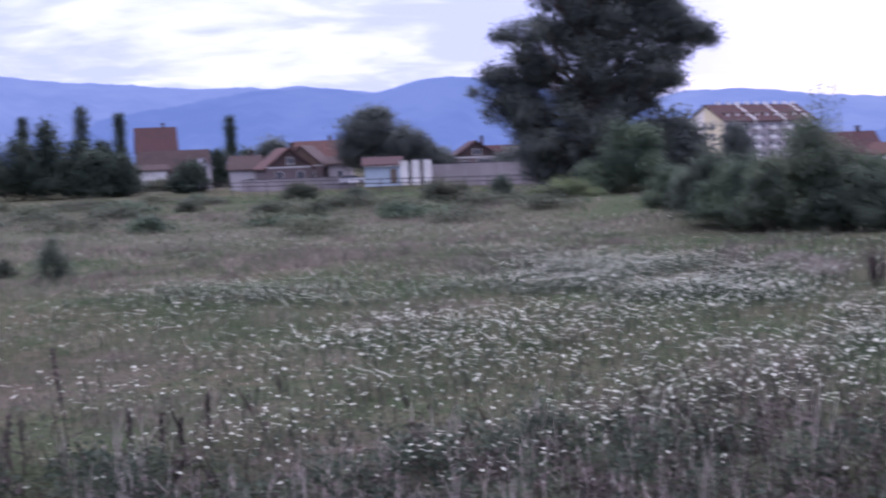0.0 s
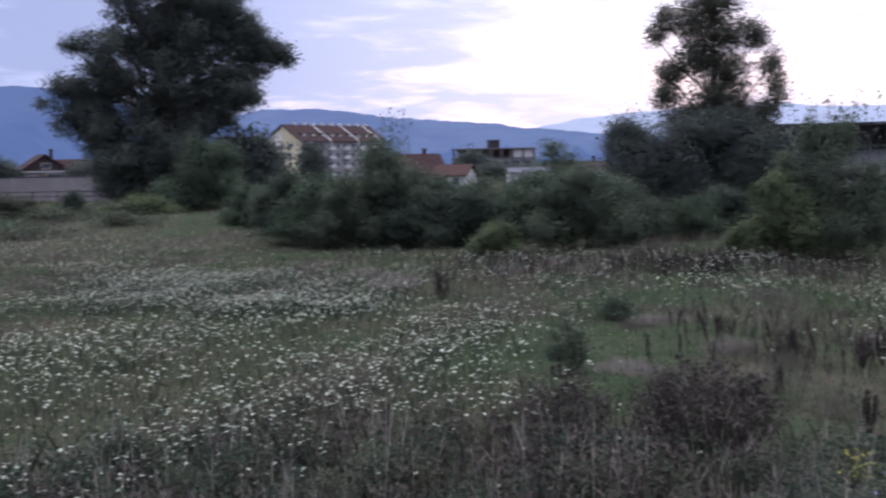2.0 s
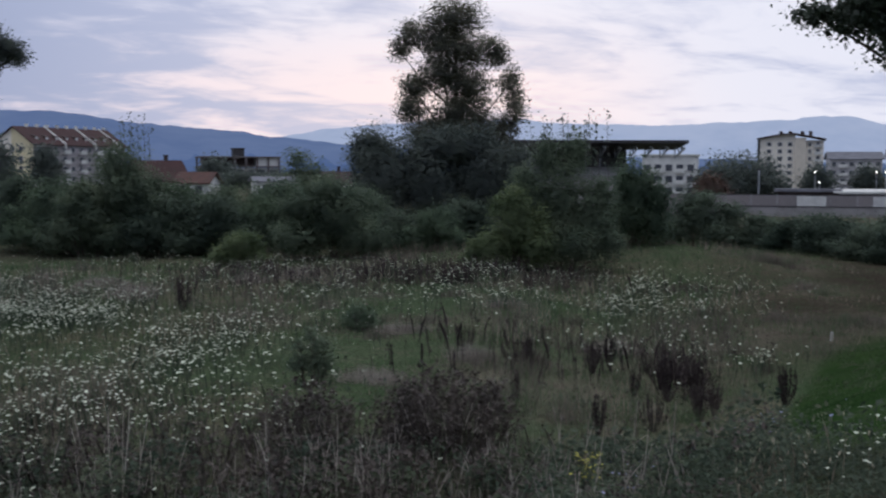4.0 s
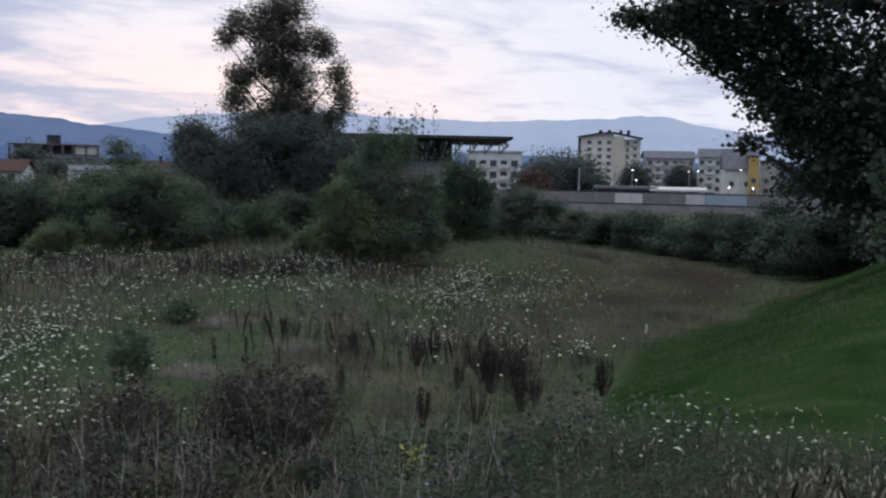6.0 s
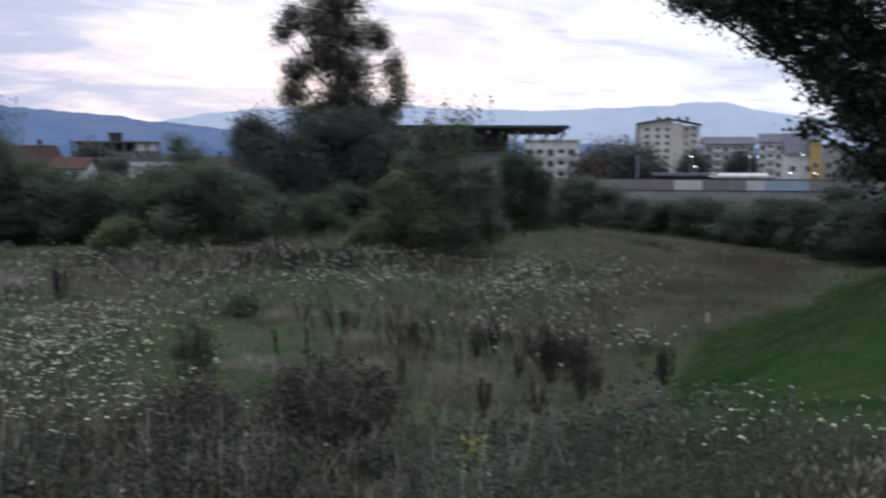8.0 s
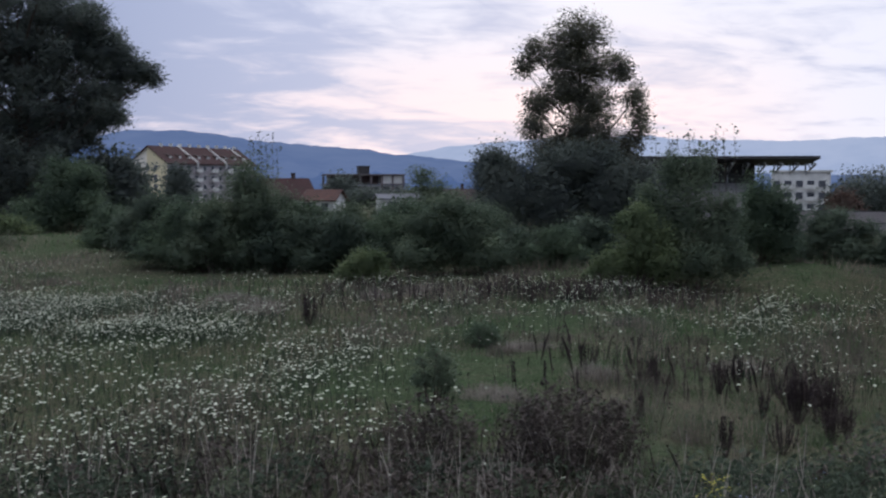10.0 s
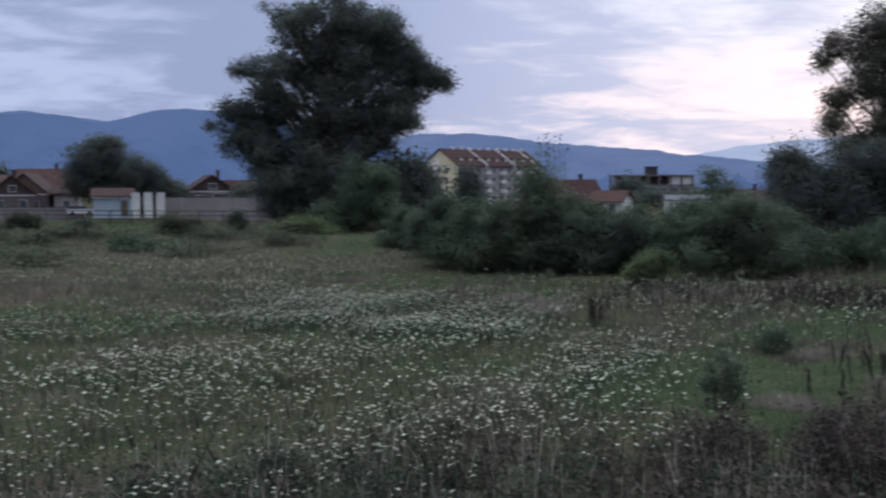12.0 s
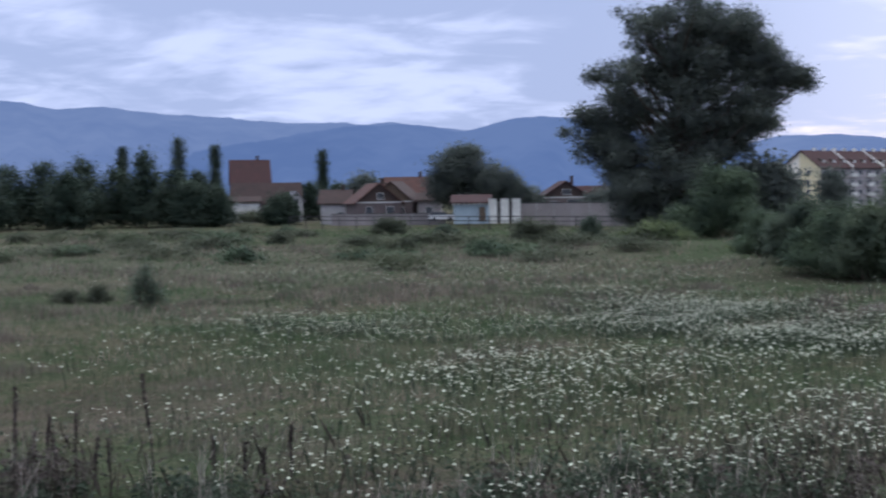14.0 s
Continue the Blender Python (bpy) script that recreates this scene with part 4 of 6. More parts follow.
def stadium_stand():
    """A grandstand with a long cantilevered roof on steel trusses."""
    root = thing("grandstand", "dark grandstand with a long flat cantilever roof", "grandstand")
    W = 31.0
    bm = bmesh.new()
    prism(bm, [(-8.5, 8.3), (6, 9.0), (6, 9.4), (-8.5, 8.75)], -W / 2, W / 2)
    bmesh.ops.rotate(bm, verts=bm.verts, matrix=Matrix.Rotation(radians(90), 3, "Z"))
    bmesh.ops.rotate(bm, verts=bm.verts, matrix=Matrix.Rotation(radians(180), 3, "Z"))
    part("roof", bm, M_DARK_STEEL, root)
    part("back_wall", boxes((-W / 2 + 1, W / 2 - 8, 3.0, 3.3, -0.5, 8.5)), M_DARK_STEEL, root)
    part("side_wall", boxes((-W / 2 + 1, W / 2 - 8.5, -6.2, 2.9, 0.0, 3.2)), M_CONCRETE, root)
    for i in range(6):
        part("tier", boxes((-W / 2 + 1.2, W / 2 - 9, -5 + i * 1.2, -3.8 + i * 1.2, 3.2, 3.6 + i * 0.4)), M_CONCRETE, root)
    for i in range(14):
        x = -W / 2 + 1.2 + i * (W - 2) / 13
        truss = bmesh.new()
        for a, b in (((x, -7.5, 8.2), (x, 3, 7.0)), ((x, -7.5, 8.2), (x, -4, 8.5)), ((x, -5, 7.95), (x, -2.5, 8.6)), ((x, -2, 7.6), (x, 0.5, 8.7)), ((x, 3, 0 if i < 9 else 6.9), (x, 3, 8.5))):
            va, vb = Vector(a), Vector(b)
            q = Vector((0.09, 0, 0)), Vector((0, 0.06, 0.09))
            ring = []
            for c in (va, vb):
                ring.append([truss.verts.new(c + s1 * q[0] + s2 * q[1]) for s1, s2 in ((-1, -1), (1, -1), (1, 1), (-1, 1))])
            for s in range(4):
                truss.faces.new((ring[0][s], ring[0][(s + 1) % 4], ring[1][(s + 1) % 4], ring[1][s]))
        part("truss", truss, M_STEEL, root, "grey steel roof truss")
    place(root, 39.05, 178, 3, z=0.5)


stadium_stand()


def block(name, label, az, d, turn, w, depth, h, wall, roofmat, cols, rows_, first=1.2, step=2.8, rise=0.0, balconies=(), z=0.0, win=(1.3, 1.3), group=""):
    """A flat or low-roofed apartment block with rows of windows and balconies."""
    root = thing(name, label, "apartment building", group)
    part("wall", boxes((-w / 2, w / 2, -depth / 2, depth / 2, -0.5, h)), wall, root)
    if rise:
        bm = bmesh.new()
        gable_roof(bm, -w / 2, w / 2, -depth / 2, depth / 2, h + 0.01, rise, "x", 0.7, 0.25)
        roof = part("roof", bm, roofmat, root)
        g = bmesh.new()
        prism(g, [(-depth / 2, h + 0.003), (depth / 2, h + 0.003), (0, h + rise - 0.02)], -w / 2 + 0.05, w / 2 - 0.05)
        bmesh.ops.rotate(g, verts=g.verts, matrix=Matrix.Rotation(radians(90), 3, "Z"))
        part("gable", g, wall, root)
    else:
        roof = part("roof", boxes((-w / 2 - 0.5, w / 2 + 0.5, -depth / 2 - 0.5, depth / 2 + 0.5, h + 0.003, h + 0.4)), roofmat, root)
    for k in range(rows_):
        for i in range(cols):
            x = -w / 2 + (i + 0.5) * w / cols
            add_window(root, x, first + k * step, win[0], win[1], -depth / 2)
            if i in balconies:
                part("balcony", boxes((x - 1.5, x + 1.5, -depth / 2 - 1.2, -depth / 2 - 0.21, first + k * step - 0.5, first + k * step - 0.35), (x - 1.5, x + 1.5, -depth / 2 - 1.2, -depth / 2 - 1.1, first + k * step - 0.35, first + k * step + 0.5)), M_PLASTER_WHITE, root)
    place(root, az, d, turn, z=z)
    return root, roof


def tower():
    root = thing("apartment_tower", "tall cream apartment tower with a dark overhanging roof", "apartment tower")
    h = 20.0
    part("wall", boxes((-12.0, 1.0, -6, 7, -1, h)), M_PLASTER_CREAM, root)
    part("stair_wall", boxes((1.003, 5.0, -7.2, 6, -1, h + 0.6)), M_PLASTER_YELLOW, root, "blank stair tower wall")
    part("side_wall", boxes((5.003, 11.5, -5, 7, -1, h - 0.4)), M_PLASTER_CREAM, root)
    bm = bmesh.new()
    prism(bm, [(-13.2, h + 0.0), (-4.0, h + 1.7), (1.0, h + 1.9), (12.4, h - 0.3), (12.4, h + 0.15), (1.0, h + 2.35), (-4.0, h + 2.15), (-13.2, h + 0.45)], -8, 8)
    roof = part("roof", bm, M_TILE_BROWN, root)
    top = bmesh.new()
    prism(top, [(-12.0, h), (1.0, h), (1.0, h + 1.88), (-4.0, h + 1.68)], -5.95, 6.9)
    part("attic_wall", top, M_PLASTER_CREAM, root)
    for x in (-5.0, -1.5, 3.0, 6.0):
        part("chimney", boxes((x, x + 1.3, -2, 0, h + 1.2, h + 3.2)), M_TILE_BROWN, roof)
    for k in range(7):
        for x in (-8.6, -4.6, -0.9):
            add_window(root, x, 1.0 + k * 2.75, 1.5, 1.3, -6)
        part("balcony", boxes((8.0, 10.8, -6.2, -5.003, 0.4 + k * 2.75, 0.55 + k * 2.75), (8.0, 10.8, -6.2, -6.1, 0.55 + k * 2.75, 1.5 + k * 2.75)), M_PLASTER_WHITE, root)
        add_window(root, 9.4, 1.0 + k * 2.75, 1.2, 1.5, -5)
        add_window(root, 6.4, 1.0 + k * 2.75, 0.9, 1.3, -5)
    # no hollow here: a solid dark strip stands for the loggias' shade
    part("loggia_shade_strip", boxes((-13.0, -12.003, -5, -3.5, 3, h - 0.3)), M_DARK_STEEL, root, "solid dark strip for the shade in stacked loggias")
    place(root, 48.97, 482, 0, z=0.5)


tower()
block("apartment_block", "grey apartment block with balconies behind trees", 51.66, 425, 8, 16.8, 11, 12.0, M_PLASTER_GREY, M_ROOF_GREY, 6, 4, rise=2.2, balconies=(1, 3, 4))
block("apartment_block", "white and grey apartment block with a stepped gable roof", 53.85, 400, -6, 10, 10, 12.2, M_PLASTER_WHITE, M_ROOF_GREY, 4, 4, rise=2.4, balconies=(1,))
hall, hall_roof = block("sports_hall", "hall with a steep grey roof and white end wall", 54.9, 345, 4, 8.2, 9, 8.3, M_PLASTER_WHITE, M_ROOF_GREY, 2, 1, first=3.0, rise=4.9)
block("ochre_building", "narrow ochre painted building beside a white hall", 55.58, 343, 2, 2.9, 8, 11.3, M_PAINT_ORANGE, M_ROOF_GREY, 1, 2)
block("grey_block", "blue-grey building behind an ochre wall", 56.4, 350, 2, 6, 8, 10.0, M_PLASTER_GREY, M_ROOF_GREY, 2, 2)
block("white_building", "weathered white building with open bays behind the stand", 43.45, 300, -5, 13, 9, 10.4, M_PLASTER_WHITE, M_PLASTER_WHITE, 5, 3, win=(1.6, 1.5), balconies=(1, 3))
block("long_building", "pale cream block at the town edge", 60.0, 420, 0, 26, 10, 9, M_PLASTER_CREAM, M_TILE_BROWN, 7, 3, rise=2.5)
block("roofed_depot", "low depot with a long pale roof behind the wall", 52.16, 178, 0, 6.7, 6, 2.7, M_PLASTER_GREY, M_PLASTER_WHITE, 3, 1, first=0.8, rise=0.3, z=0.0, win=(1.2, 0.8))
block("store_building", "low maroon brick store behind the stadium wall", 49.7, 178, 0, 8.2, 5, 2.8, M_TILE_BROWN, M_ROOF_GREY, 3, 1, first=0.8, win=(1.0, 0.7))


def street_lamp(az, d, h, lit=True, z=0.0):
    root = thing("street_lamp", "slim grey street lamp post, lit" if lit else "slim grey lamp post", "street lamp", "street lamps")
    pole = bmesh.new()
    bmesh.ops.create_cone(pole, cap_ends=True, segments=8, radius1=0.14, radius2=0.08, depth=h + 0.5, matrix=Matrix.Translation((0, 0, h / 2 - 0.25)))
    part("pole", pole, M_STEEL, root)
    part("arm", boxes((-0.05, 0.05, -1.1, 0.1, h - 0.02, h + 0.06)), M_STEEL, root)
    head = part("lamp_head", boxes((-0.2, 0.2, -1.6, -0.9, h - 0.02, h + 0.13)), M_DARK_STEEL, root)
    if lit:
        bm = bmesh.new()
        bmesh.ops.create_uvsphere(bm, u_segments=10, v_segments=6, radius=0.15, matrix=Matrix.Translation((0, -1.25, h - 0.2)) @ Matrix.Diagonal((1, 1, 0.9, 1)))
        part("bulb", bm, M_LAMP, root, "glowing white lamp")
    place(root, az, d, 0, z=z)


for az, d, h, lit in ((47.5, 150, 5.6, False), (50.0, 260, 6.5, True), (50.2, 270, 4.3, True), (52.65, 300, 6.8, True), (53.05, 300, 6.8, True), (54.5, 250, 3.2, True), (55.6, 250, 3.1, True), (55.0, 330, 7.6, True)):
    street_lamp(az, d, h, lit)


def parked_car(az, d):
    root = thing("car", "small white parked car beside a village wall", "car")
    body = bmesh.new()
    prism(body, [(-2.0, 0.35), (2.0, 0.35), (2.05, 0.75), (1.9, 0.95), (1.1, 1.0), (-2.0, 0.95)], -0.8, 0.8)
    part("body", body, M_CARPAINT, root)
    cab = bmesh.new()
    prism(cab, [(-1.9, 0.96), (1.0, 1.003), (0.4, 1.42), (-1.5, 1.45)], -0.72, 0.72)
    part("cabin", cab, M_GLASS, root, "dark glazed cabin")
    for x in (-1.25, 1.25):
        for y in (-0.82, 0.62):
            w = bmesh.new()
            bmesh.ops.create_cone(w, cap_ends=True, segments=14, radius1=0.32, radius2=0.32, depth=0.2, matrix=Matrix.Translation((x, y + 0.1, 0.32)) @ Matrix.Rotation(radians(90), 4, "X"))
            part("wheel", w, M_RUBBER, root)
    place(root, az, d, 6, z=0.6)


parked_car(-4.2, 184)

# ---------------------------------------------------------------- trees

BIG = [(-4.6, 0, 4.6, 2.5, 3, 3.4), (0.6, 0, 5.6, 4.8, 4, 4.2), (-5.4, 0, 9.3, 2.2, 3, 1.7), (-9.0, 0, 12.6, 1.7, 1.5, 0.9), (-11.0, 0, 10.9, 0.5, 0.7, 0.5), (-9.6, 0, 8.8, 0.45, 0.6, 0.9), (-4.8, 0, 13.4, 2.8, 2.8, 1.7), (-6.0, 0, 17.5, 2.0, 1.5, 0.7), (-8.2, 0, 16.7, 1.1, 1, 0.5),
       (-2.4, 0, 16.8, 2.4, 2.5, 1.8), (-3.3, 0, 22.3, 1.8, 2, 1.1), (-5.3, 0, 23.3, 0.6, 0.7, 0.4), (-3.0, 0, 19.6, 1.9, 2, 1.2), (2.0, 0, 23.9, 1.9, 2, 1.7), (1.6, 0, 19.2, 3.2, 3, 2.6), (7.0, 0, 20.8, 2.3, 2.4, 1.6), (9.4, 0, 18.2, 1.9, 2, 1.2), (12.2, 0, 16.4, 1.4, 1.3, 0.7), (14.2, 0, 15.3, 0.4, 0.6, 0.5),
       (6.4, 0, 16.0, 3.2, 3, 1.5), (8.5, 0, 12.0, 1.7, 1.8, 1.1), (2.2, 0, 12.8, 4.8, 4.5, 2.9), (4.2, 0, 9.3, 3.2, 3.4, 2.3), (1.0, 0, 15.8, 3.6, 3.2, 2.2)]
BIG = [(a, y, h, p * 1.12, q * 1.1, r * 1.3) for a, y, h, p, q, r in BIG]
BIG += [(9.8, 0, 11.5, 1.6, 1.6, 1.3), (10.2, 0, 14.2, 1.6, 1.5, 1.1), (12.6, 0, 16.2, 1.7, 1.5, 1.0), (13.6, 0, 15.5, 0.9, 0.9, 0.9), (11.0, 0, 17.4, 1.7, 1.6, 1.2)]
BIG += [(-6.4, -0.5, 7.6, 1.8, 1.8, 1.5), (-6.6, 0, 9.6, 1.9, 1.8, 1.4), (-5.6, -0.5, 5.0, 1.9, 1.9, 1.7), (-4.8, -0.5, 3.0, 1.9, 1.9, 1.7), (-7.4, 0, 11.4, 1.6, 1.5, 1.2), (-3.4, -1.0, 2.4, 2.0, 2.0, 1.8), (-2.5, -1.2, 5.5, 2.0, 2.0, 2.0), (-4.5, -1.0, 8.0, 2.0, 2.0, 1.8), (-8.2, 0, 9.9, 1.3, 1.2, 1.0)]
rng_big = np.random.default_rng(41)
CROWN_Z = [2.0, 5.4, 8.4, 11.4, 13.2, 15.6, 17.3, 19.0, 21.0, 23.9]
CROWN_LEFT, CROWN_RIGHT = [-5.4, -6.6, -7.6, -8.6, -7.8, -6.4, -5.2, -4.6, -4.4, -3.6], [4.6, 7.0, 8.0, 9.8, 10.4, 10.4, 11.0, 11.2, 10.4, 5.6]
BIG += [(x * f, y, z - 1.2 * (1 - f), p * g, q * g, r * g) for x, y, z, p, q, r in BIG if abs(x) > 6.5 for f, g in ((0.72, 1.3), (0.88, 1.25), (0.97, 1.15))]
for k in range(150):
    z = 2.2 + 21.2 * ((k + rng_big.random()) / 150) ** 1.15
    r = rng_big.uniform(1.2, 2.3)
    x = rng_big.uniform(np.interp(z, CROWN_Z, CROWN_LEFT) + 0.7 * r, np.interp(z, CROWN_Z, CROWN_RIGHT) - 0.7 * r)
    BIG.append((x, rng_big.normal(0, 2.2), z, r, r, r * rng_big.uniform(0.6, 0.95)))
place(plant("walnut_tree", "large dark broad-crowned tree at the meadow's edge", "tree", BIG, M_LEAF_DARK, 232000, 0.22, 11, 0.55, 21, 0.8, cluster=18, spread=0.32, twigs=200, fill=0.16, ragged=0.13, droop=0.6), 6.75, 125)

POPLAR = [(0, 0, 15.0, 2.3, 2.0, 1.2), (-3.1, 0, 13.9, 1.0, 1.0, 0.8), (-3.8, 0, 12.8, 0.8, 0.9, 0.55), (0.6, 0, 12.8, 2.8, 2.3, 1.1), (3.0, 0, 12.5, 0.9, 1.0, 0.8), (-1.0, 0, 11.1, 1.8, 2.0, 1.0), (-2.8, 0, 10.2, 1.2, 1.3, 0.8), (1.0, 0, 10.3, 1.9, 2.0, 1.0),
          (-3.0, 0, 8.7, 1.1, 1.3, 0.9), (4.0, 0, 10.4, 0.85, 1.0, 1.0), (4.4, 0, 8.8, 0.75, 1.0, 0.9), (0.5, 0, 8.5, 2.6, 2.1, 1.1), (3.5, 0, 7.3, 1.1, 1.2, 0.8), (-1.2, 0, 13.6, 1.8, 1.6, 1.0)]
POPLAR += [(0.2, 0, 7.0, 3.0, 2.2, 1.3), (2.6, 0, 6.0, 2.0, 2.0, 1.5), (-2.0, 0, 6.6, 1.6, 1.8, 1.2)]
POPLAR = [(a, b, c, d * 0.95, e, f * 1.4) for a, b, c, d, e, f in POPLAR]
place(plant("poplar_tree", "tall loose-crowned poplar with light showing through", "tree", POPLAR, M_LEAF_POPLAR, 78000, 0.15, 12, 0.30, 15, 0.3, cluster=30, spread=0.24, twigs=300, fill=0.04, ragged=0.12), 33.0, 84)
LOWER = [(-4.3, 0, 4.0, 2.5, 2.6, 3.2), (-1.2, 0, 3.6, 2.8, 2.6, 3.5), (2.6, 0.5, 4.0, 2.6, 2.6, 3.4), (-5.2, 0, 5.8, 1.5, 1.6, 1.5), (0.5, 0, 6.0, 3, 2.4, 1.6), (5.0, 0, 3.4, 1.9, 2, 3.2)]
place(plant("dense_shrub_tree", "dense dark shrub thicket at the poplar's foot", "shrub", LOWER, M_LEAF_DARK, 62000, 0.17, 13, 0.0, cluster=18, twigs=60, ragged=0.14), 32.6, 81)

LIME = [(-6.1, 0, 9.0, 1.3, 1.2, 0.7), (-5.9, 0, 8.3, 0.9, 0.9, 0.5), (-4.3, 0, 8.4, 1.6, 1.5, 0.9), (-4.4, 0, 7.1, 0.9, 1, 0.6), (-3.1, 0, 7.6, 1.6, 1.6, 1.1), (-3.0, 0, 5.6, 1.2, 1.3, 0.8), (-8.0, 0, 8.9, 0.6, 0.7, 0.35), (-1.2, 0, 6.4, 3.0, 3.0, 2.6), (-1.6, 0, 10.2, 4.2, 4, 2.8), (-5.0, 0, 9.4, 2.4, 1.9, 1.0), (-7.0, 0, 8.7, 1.2, 1.1, 0.55), (-5.2, -0.3, 7.7, 1.1, 1.1, 0.65), (-3.7, 0, 6.4, 1.1, 1.2, 0.8), (-4.5, 0, 5.25, 0.8, 0.6, 0.16), (-2.1, 0, 4.5, 1.9, 1.6, 1.5), (-0.3, 0, 5.2, 2.4, 2.0, 1.7), (2.6, 0, 8, 4, 4, 5), (0.3, 0, 3.5, 2.4, 1.8, 1.6), (-0.5, 0, 2.9, 1.5, 1.4, 1.0)]
LIME += [(1.0, 0.5, 9.6, 2.6, 2.4, 2.2), (2.2, 0.8, 6.4, 2.6, 2.4, 2.2), (4.4, 0.8, 9.6, 2.6, 2.4, 2.4), (4.6, -0.5, 8.2, 2.6, 2.2, 2.4), (3.0, -1.4, 9.8, 2.2, 2.0, 2.0), (4.0, -1.2, 6.2, 2.2, 2.0, 2.0), (2.0, -1.6, 7.6, 2.2, 1.8, 1.8), (5.4, -0.5, 11.0, 2.4, 2.2, 2.2), (1.4, -0.6, 3.2, 1.9, 1.6, 1.4), (1.0, -0.8, 4.6, 2.0, 1.8, 1.6), (2.4, -1.0, 2.7, 1.5, 1.4, 0.9)]
LIME = [(a, b, c - 2.1, d, e, f) for a, b, c, d, e, f in LIME]
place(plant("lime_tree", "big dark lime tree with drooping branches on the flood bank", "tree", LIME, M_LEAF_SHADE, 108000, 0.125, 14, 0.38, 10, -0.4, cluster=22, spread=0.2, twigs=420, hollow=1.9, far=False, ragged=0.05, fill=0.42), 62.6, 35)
SAPLING = [(-0.2, -0.3, 0.7, 1.0, 0.8, 0.6), (0.9, -0.3, 0.6, 1.0, 0.8, 0.6), (0, 0, 4.1, 0.75, 0.7, 0.5), (0.4, 0, 3.2, 0.9, 0.8, 0.7), (-0.3, 0, 2.0, 0.8, 0.7, 0.55), (0.5, 0, 1.3, 0.8, 0.7, 0.6), (0.6, 0, 2.6, 0.9, 0.9, 1.2)]
place(plant("young_tree", "young tree with broad pale green leaves", "tree", SAPLING, M_LEAF_PALE, 4600, 0.17, 15, 0.05, 4.2, 0.1, cluster=9, spread=0.17, twigs=70, droop=0.8, fill=0.0, far=False), 62.9, 26.5)

WALNUT2 = [(-1.5, 0, 8.6, 4.6, 4, 3.6), (3.6, 0, 6.4, 4.2, 3.6, 3.2), (6.8, 0, 5.0, 2.6, 2.6, 2.4), (-3.6, 0, 6.0, 3.0, 3, 3.0), (0, 0, 11.0, 2.6, 2.4, 1.4), (1, 0, 4.0, 5, 3, 2.6), (9.3, 0, 3.6, 2.8, 2.6, 2.2)]
place(plant("round_tree", "round dark village tree", "tree", WALNUT2, M_LEAF_DARK, 46000, 0.32, 16, 0.4, 10, 0, twigs=80), -2.95, 185)
place(plant("round_tree", "small round dark tree between the village roofs", "tree", [(0, 0, 6, 2.8, 2.6, 2.3), (1.2, 0, 4.5, 2.2, 2, 1.8)], M_LEAF_DARK, 5000, 0.5, 17, 0.25, 6, 0, twigs=30), -7.95, 213)
place(plant("round_tree", "round dark tree beside the big tree", "tree", [(0, 0, 5.0, 3.4, 3, 3.4), (1.6, 0, 4.2, 2.6, 2.6, 2.8), (-2, 0, 4, 2.6, 2.6, 3)], M_LEAF_DARK, 9000, 0.45, 18, 0.25, 6, 0, twigs=40), 10.9, 128)
place(plant("round_tree", "dark tree before the apartment block", "tree", [(0, 0, 5.4, 1.9, 2.0, 2.6), (0.4, 0, 3.6, 2.4, 2.2, 2.6)], M_LEAF_DARK, 6000, 0.36, 19, 0.25, 6, 0, twigs=30), 14.0, 190)


def slim_poplar(az, d, h, r, seed):
    lob = [(0, 0, h * 0.25, r * 0.85, r * 0.85, h * 0.2), (0, 0, h * 0.5, r, r, h * 0.24), (0, 0, h * 0.78, r * 0.8, r * 0.8, h * 0.2), (0, 0, h * 0.93, r * 0.45, r * 0.45, h * 0.08)]
    place(plant("columnar_poplar", "slim columnar poplar behind the village", "tree", lob, M_LEAF_HEDGE, 6000, 0.34, seed, 0.25, h * 0.9, 0, twigs=20, group="columnar poplars"), az, d)


for i, (az, d, h, r) in enumerate(((-19.2, 300, 17.5, 1.3), (-16.65, 300, 20.0, 2.1), (-14.95, 300, 18.0, 1.3), (-9.9, 300, 16.5, 1.25))):
    slim_poplar(az, d, h, r, 30 + i)

rng_row = np.random.default_rng(5)
for i, (az, d, h, r) in enumerate(((-27.6, 192, 9.8, 4.8), (-26.5, 196, 9.9, 4.5), (-25.3, 188, 9.0, 4.2), (-24.2, 200, 10.2, 4.2), (-22.6, 198, 11.0, 4.2), (-21.7, 190, 8.6, 3.6), (-21.0, 204, 11.6, 3.6), (-19.4, 196, 9.8, 3.8), (-18.2, 192, 12.4, 2.6), (-17.0, 198, 9.2, 3.4), (-16.2, 190, 7.4, 3.0), (-15.7, 200, 9.2, 2.8), (-14.9, 192, 6.4, 2.2), (-11.9, 196, 5.0, 2.4), (-10.6, 240, 7.6, 3.0), (-9.2, 250, 7.6, 3.2))):
    lob = [(0, 0, h * 0.62, r * 0.85, r, h * 0.36), (-r * 0.45, 0, h * 0.38, r * 0.8, r, h * 0.34), (r * 0.45, 0, h * 0.4, r * 0.8, r, h * 0.34), (0, -0.6, h * 0.18, r * 1.15, r, h * 0.2), (rng_row.uniform(-0.5, 0.5), 0, h * 0.85, r * 0.45, r * 0.5, h * 0.15)]
    place(plant("field_tree", "dark green tree in the row at the meadow's far edge", "tree", lob, M_LEAF_HEDGE, 7200, 0.36, 50 + i, 0.18, h * 0.7, 0, twigs=40, group="trees along the far edge"), az, d)

